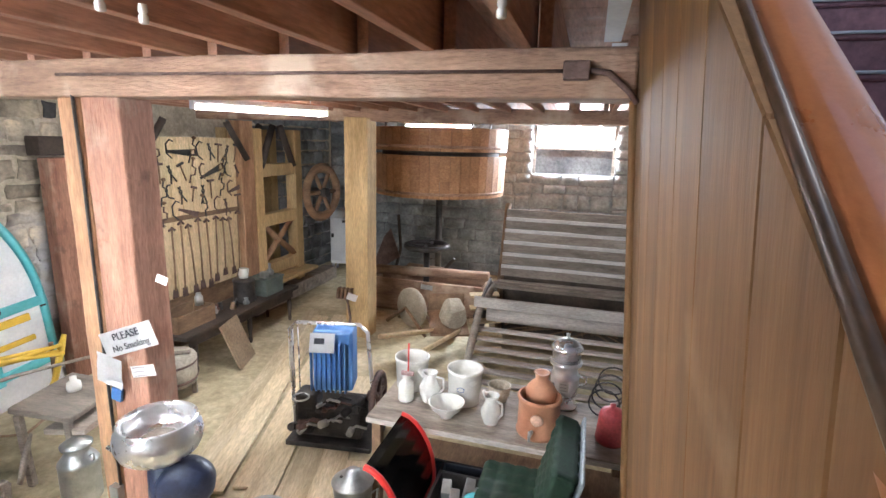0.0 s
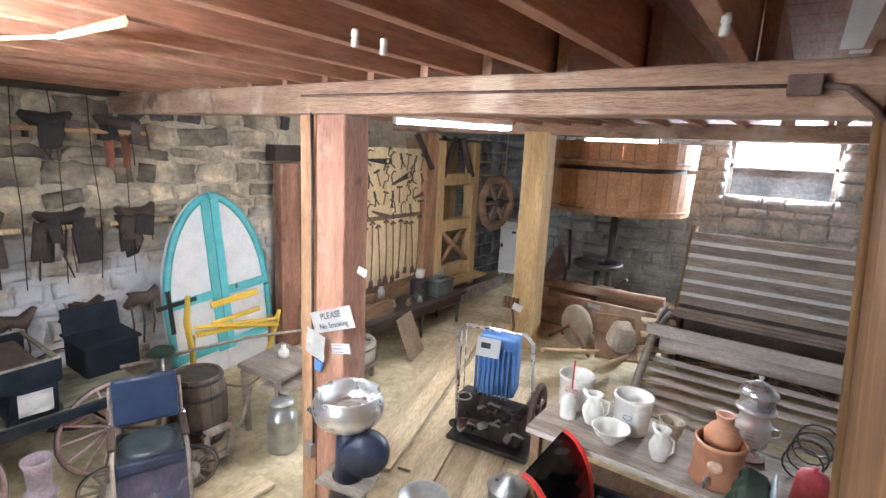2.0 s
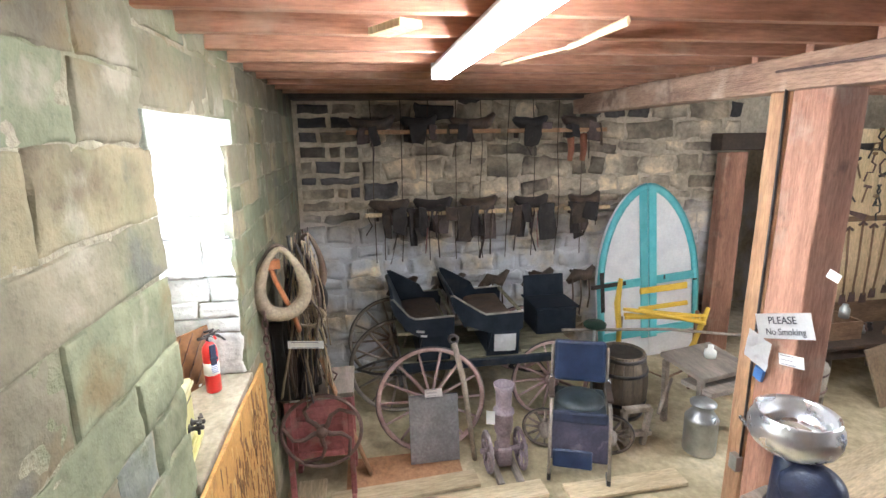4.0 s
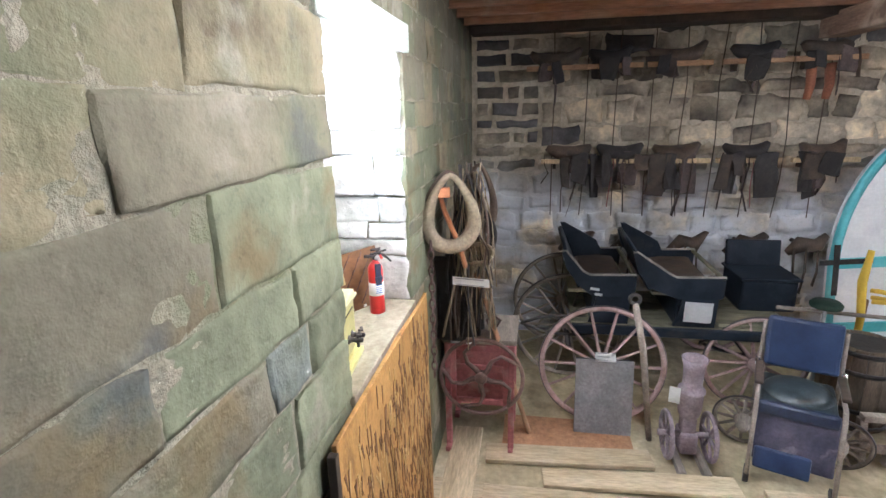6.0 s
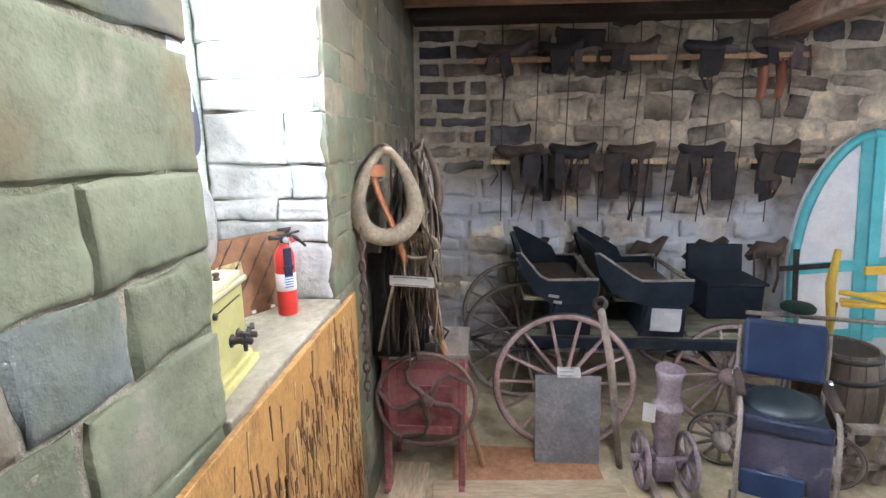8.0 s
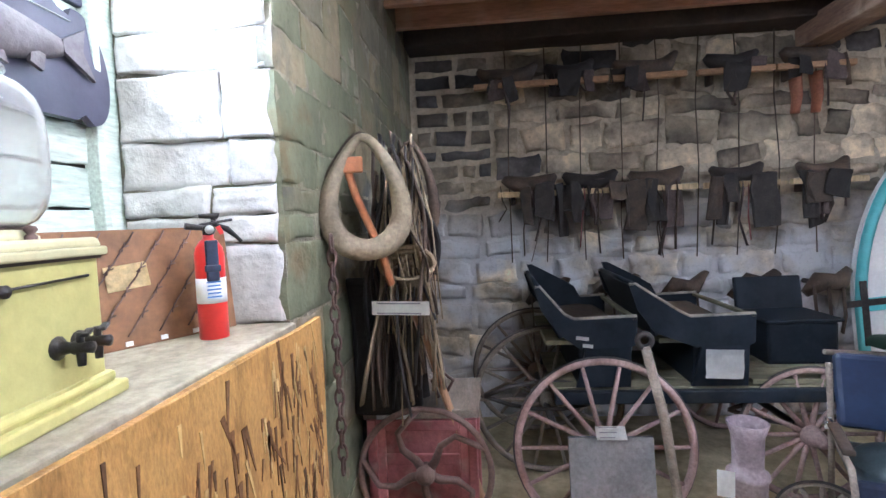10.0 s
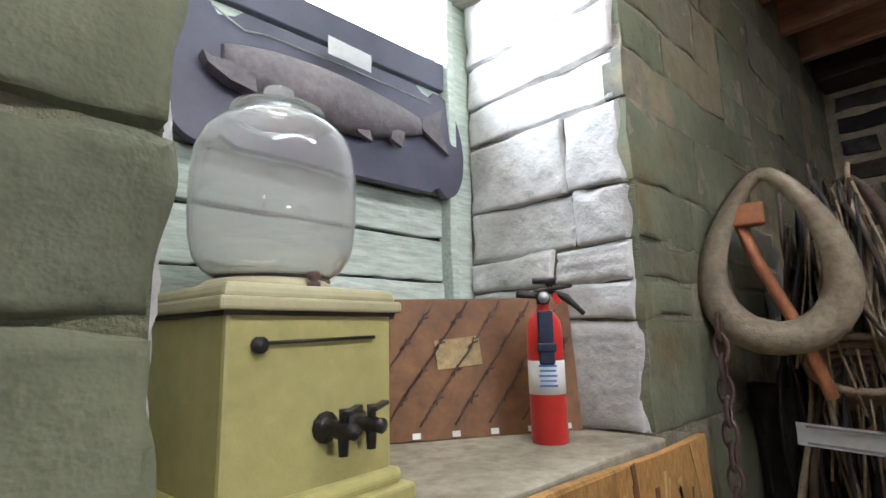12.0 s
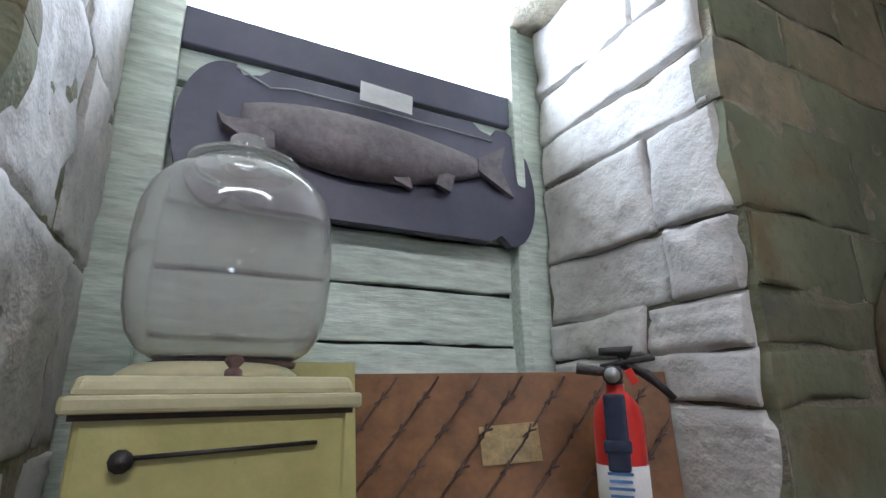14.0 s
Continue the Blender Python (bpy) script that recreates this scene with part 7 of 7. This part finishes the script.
def quilt(bm, c, s, rot, axis):
    """A padded block whose faces are drawn in at a grid of buttons."""
    n = 22
    for v in bx(bm, (0, 0, 0), s, bev=0.03):
        pass
    bmesh.ops.subdivide_edges(bm, edges=[e for e in bm.edges if e.calc_length() > 0.07], cuts=n, use_grid_fill=True)
    m = pose(*c, *rot)
    for v in bm.verts:
        u, w = (v.co.y, v.co.z) if axis == 0 else (v.co.x, v.co.y)
        puff = abs(math.sin(math.pi * u / 0.10)) ** 0.6 * abs(math.sin(math.pi * w / 0.10)) ** 0.6
        side = 1 if v.co[axis] > 0 else -1
        if abs(v.co[axis]) > s[axis] * 0.42:
            v.co[axis] += side * (puff - 0.5) * 0.022
        v.co = m @ v.co
    for f in bm.faces:
        f.smooth = True


one("seat_cushion", GREEN_V, lambda b: quilt(b, (0.27, 0.0, 0.60), (0.40, 0.62, 0.20), (0, 0, 0), 2), sleigh, "buttoned dark green velvet cushion")
one("seat_back", GREEN_V, lambda b: quilt(b, (0.53, 0.0, 0.83), (0.14, 0.66, 0.54), (0, 14, 0), 0), sleigh, "dark green velvet seat back")
one("back_shell", mat("pale_blue_edge", (0.30, 0.36, 0.40), (0.42, 0.48, 0.52), 4, 0.5), lambda b: bx(b, (0.62, 0.0, 0.83), (0.02, 0.68, 0.55), (0, 14, 0), 0.01), sleigh)
for y in (-0.28, 0.28):
    one("runner", IRON, lambda b: sweep(b, [(-1.0, y, 0.32), (-0.95, y, 0.12), (-0.75, y, 0.02), (0.7, y, 0.02)], 0.018, 6), sleigh)
    for x in (-0.5, 0.3):
        one("knee", LAC, lambda b: cy(b, (x, y, 0.02), (x, y, 0.34), 0.018, n=8), sleigh)
crate = thing("tin_crate", (-0.50, 2.98, 0.375), "dark tray of old tins and tools in the sleigh", "crate")
one("tray", IRON, lambda b: (bx(b, (0, 0, 0.04), (0.36, 0.44, 0.03)), bx(b, (-0.17, 0, 0.12), (0.02, 0.44, 0.18)), bx(b, (0.17, 0, 0.12), (0.02, 0.44, 0.18)), bx(b, (0, -0.22, 0.12), (0.36, 0.02, 0.18)), bx(b, (0, 0.22, 0.12), (0.36, 0.02, 0.18))), crate)
one("tin", STEEL, lambda b: [bx(b, (-0.08 + 0.07 * k, 0.05 * (-1) ** k, 0.15 + 0.02 * k), (0.06, 0.12, 0.2), (8, 5 * k, 10), 0.006) for k in range(4)], crate)
pail = vessel("blue_scoop", (-0.36, 2.86, 0.60), [(0.02, 0), (0.06, 0.02), (0.075, 0.06), (0.07, 0.09), (0, 0.08)], TURQ, "bright turquoise plastic scoop in the tray", "scoop")

# ---- wiring and small things overhead ----
jb = thing("junction_box", (0.055, 2.36, 3.055), "brown electrical junction box on the beam", "junction box")
one("box", RUST, lambda b: bx(b, (0, 0, 0), (0.10, 0.05, 0.07), bev=0.006), jb)
one("conduit", RUST, lambda b: (sweep(b, [(-0.05, 0.01, 0.0), (-1.5, 0.0, 0.005), (-2.65, 0.0, 0.01)], 0.007, 6), sweep(b, [(0.05, 0.0, 0), (0.12, 0.0, -0.01), (0.2, 0, -0.08), (0.23, 0.0, -0.12)], 0.012, 6)), jb)
for x, y in ((-1.17, 1.42), (-1.18, 1.57), (-0.12, 1.68)):
    ins = vessel("insulator", pose(x, y, 3.13, 180, 0, 0), [(0.012, -0.02), (0.014, 0.0), (0.010, 0.008), (0.014, 0.014), (0.014, 0.032), (0.008, 0.036), (0, 0.036)], CERAMIC, "white porcelain wire knob under a joist", "insulator", None, 14)
cord = thing("broken_lath", (-2.1, 0.93, 3.125), "splintered pale lath hanging from the joists", "lath")
one("lath", TANW, lambda b: sweep(b, [(0.40, 0.02, 0.0), (-0.1, 0.0, -0.01), (-0.11, 0.0, -0.01), (-0.75, -0.13, 0.005)], [0.018, 0.014, 0.007, 0.012], 4, flat=0.5), cord)
patch = thing("ceiling_patch", (-1.95, 0.13, 3.135), "pale wooden block nailed across two joists", "block")
one("block", TANW, lambda b: bx(b, (0, 0, 0), (0.22, 0.10, 0.03), (0, 0, 30), 0.004), patch)
mat_board = thing("plywood_sheet", (-3.62, 0.22, 0.0), "red-brown dusty board lying on the floor", "board")
one("sheet", SOIL, lambda b: (bx(b, (0, 0, 0.004), (0.42, 0.95, 0.012), bev=0.002)), mat_board)

# ---- stones, planks and other pieces of the setting ----
FACE_S = pose(0, SY - 0.009, 0, 0, 0, 180)      # u runs towards -x, face to +y


def pick_s(u, z, rnd):
    r = rnd.random()
    if z < 1.9 and u < 1.35:
        return STONE_B if r < 0.28 else (STONE_O if r < 0.46 else (STONE_P if r < 0.70 else (STONE_G if r < 0.8 else STONE_S)))
    if 1.35 < u < 3.6 and z < 2.6:
        return STONE_G if r < (0.9 if u < 1.9 else 0.65) else (STONE_O if r < 0.92 else STONE_S)
    return STONE_O if r < 0.25 else (STONE_G if r < 0.32 else STONE_S)


stones(wall_south, FACE_S, -0.9, -NL + 0.010, 0.0, 1.43, [0.24, 0.20, 0.17, 0.25, 0.18, 0.21, 0.18], 0.40, STONE_S, 0.005, 0.010, 0.007, 14, seed=4, pick=pick_s, twist=1.4)
stones(wall_south, FACE_S, -0.9, -NL + 0.010, 1.43, 2.03, [0.24, 0.18, 0.18], 0.40, STONE_S, 0.005, 0.010, 0.008, 16, seed=29, pick=pick_s, twist=1.6, proud=2.2)
stones(wall_south, FACE_S, -0.9, -NL + 0.010, 2.03, TOP, [0.25, 0.20, 0.24, 0.22, 0.24, 0.22], 0.56, STONE_S, 0.004, 0.008, 0.008, 15, seed=37, pick=pick_s, twist=1.3, proud=1.8)
stones(wall_south, FACE_S, -NR - 0.004, -WX, 0.0, TOP, [0.3, 0.3, 0.28, 0.25, 0.3, 0.25, 0.09, 0.09, 0.14, 0.21, 0.13, 0.14, 0.22, 0.24, 0.2], 0.34, STONE_S, 0.003, 0.006, 0.006, 14, seed=5, pick=pick_s)
stones(wall_south, FACE_S, -NL - 0.05, -NR + 0.04, NT + 0.13, TOP, [0.26, 0.3], 0.6, STONE_S, 0.005, 0.02, seed=6)
# reveals of the niche
stones(wall_south, pose(NR + 0.004, SY, 0, 0, 0, 90), -0.52, -0.026, SZ, NT, [0.25, 0.09, 0.09, 0.14, 0.21, 0.13, 0.14, 0.22], 0.38, STONE_J, 0.013, 0.002, 0.010, 18, seed=8, twist=1.0)
stones(wall_south, pose(NL + 0.003, SY, 0, 0, 0, -90), 0.012, 0.52, SZ, NT, [0.2, 0.27, 0.27, 0.28, 0.3], 0.35, STONE_J, 0.012, 0.004, 0.010, 14, seed=9)
# west wall
FACE_W = pose(WX + 0.002, 0, 0, 0, 0, 90)


def pick_w(u, z, rnd):
    r = rnd.random()
    if z > 2.85:
        return STONE_K if r < 0.35 else STONE_W
    return STONE_K if r < 0.06 else STONE_W


STONE_K = mat("soot_black_stone", (0.035, 0.033, 0.035), (0.13, 0.12, 0.115), 2.4, 0.9, bump=0.8, vary=0.4)
stones(wall_west, FACE_W, -0.68, -0.02, 2.06, 3.10, [0.15, 0.12, 0.17, 0.16, 0.15], 0.25, STONE_W, 0.012, 0.050, 0.014, 6, seed=15, twist=3.0, pick=lambda u, z, rnd: STONE_K if rnd.random() < 0.5 else STONE_W)
stones(wall_west, FACE_W, -0.02, 4.55, 2.06, TOP - 0.2, [0.19, 0.25, 0.15, 0.24, 0.20], 0.40, STONE_W, 0.010, 0.044, 0.020, 6, seed=12, twist=8.0, pick=pick_w)
stones(wall_west, FACE_W, -0.68, 4.55, 0.0, 2.06, [0.17, 0.24, 0.13, 0.21, 0.27, 0.15, 0.22], 0.36, STONE_W, 0.012, 0.046, 0.018, 5, seed=14, twist=7.0)
bm = B()
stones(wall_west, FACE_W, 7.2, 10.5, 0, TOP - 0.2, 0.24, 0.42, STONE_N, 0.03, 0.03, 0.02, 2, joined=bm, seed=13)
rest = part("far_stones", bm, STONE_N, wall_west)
rest["kind"] = "stuff"
FACE_N = pose(0, NY + 0.022, 0)
bm = B()
for u0, u1, z0, z1 in ((WX, WN0, 0, TOP - 0.2), (WN1, EX, 0, TOP - 0.2), (WN0, WN1, 0, WNZ0)):
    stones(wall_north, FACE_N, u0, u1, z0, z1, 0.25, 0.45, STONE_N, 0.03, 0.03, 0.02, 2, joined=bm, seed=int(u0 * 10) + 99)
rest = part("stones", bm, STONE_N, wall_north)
rest["kind"] = "stuff"

# loose planks laid over the floor
rnd = random.Random(21)


def plank(x, y, w, l, turn, z=0.012, t=0.03):
    bm = B()
    bx(bm, (0, 0, 0), (w, l, t), bev=0.005)
    bmesh.ops.subdivide_edges(bm, edges=[e for e in bm.edges if e.calc_length() > l * 0.7], cuts=6)
    wobble(bm, 0.004, 2, x * 3 + y)
    ob = part("floor_plank", bm, PLANK, floor)
    ob.matrix_local = pose(x, y, z, 0, 0, turn)
    return ob


for i in range(6):
    l = 4.1 if i < 3 else 2.3
    cy0 = 3.25 + l * 0.478
    plank(-2.85 + 0.245 * i - (cy0 - 3.4) * 0.305 + rnd.uniform(-0.02, 0.02), cy0 + rnd.uniform(-0.25, 0.25), 0.228, l, 17 + rnd.uniform(-1.0, 1.0), 0.012 + 0.006 * (i % 2))
for i in range(3):
    plank(-1.95 + 0.25 * i, 3.2 + rnd.uniform(-0.2, 0.2), 0.235, 1.7, 14 + rnd.uniform(-2, 2), 0.008)
for i in range(5):
    plank(-2.90 + 0.245 * i, -0.50, 0.225, 0.36, rnd.uniform(-1, 1), 0.004)
plank(-3.15, -0.52, 0.22, 0.92, 90.5, 0.004)
plank(-3.35, 0.215, 0.19, 1.16, 4, 0.022)
plank(-3.14, 0.66, 0.18, 1.25, 3.5, 0.030)
plank(-3.10, 1.92, 0.19, 0.98, 1.5, 0.026)
for i in range(3):
    plank(-2.92 + 0.20 * i, 0.30 + 0.1 * i, 0.19, 1.3, rnd.uniform(-2, 2), 0.008)
plank(-2.55, 1.5, 0.25, 1.6, 12, 0.02)
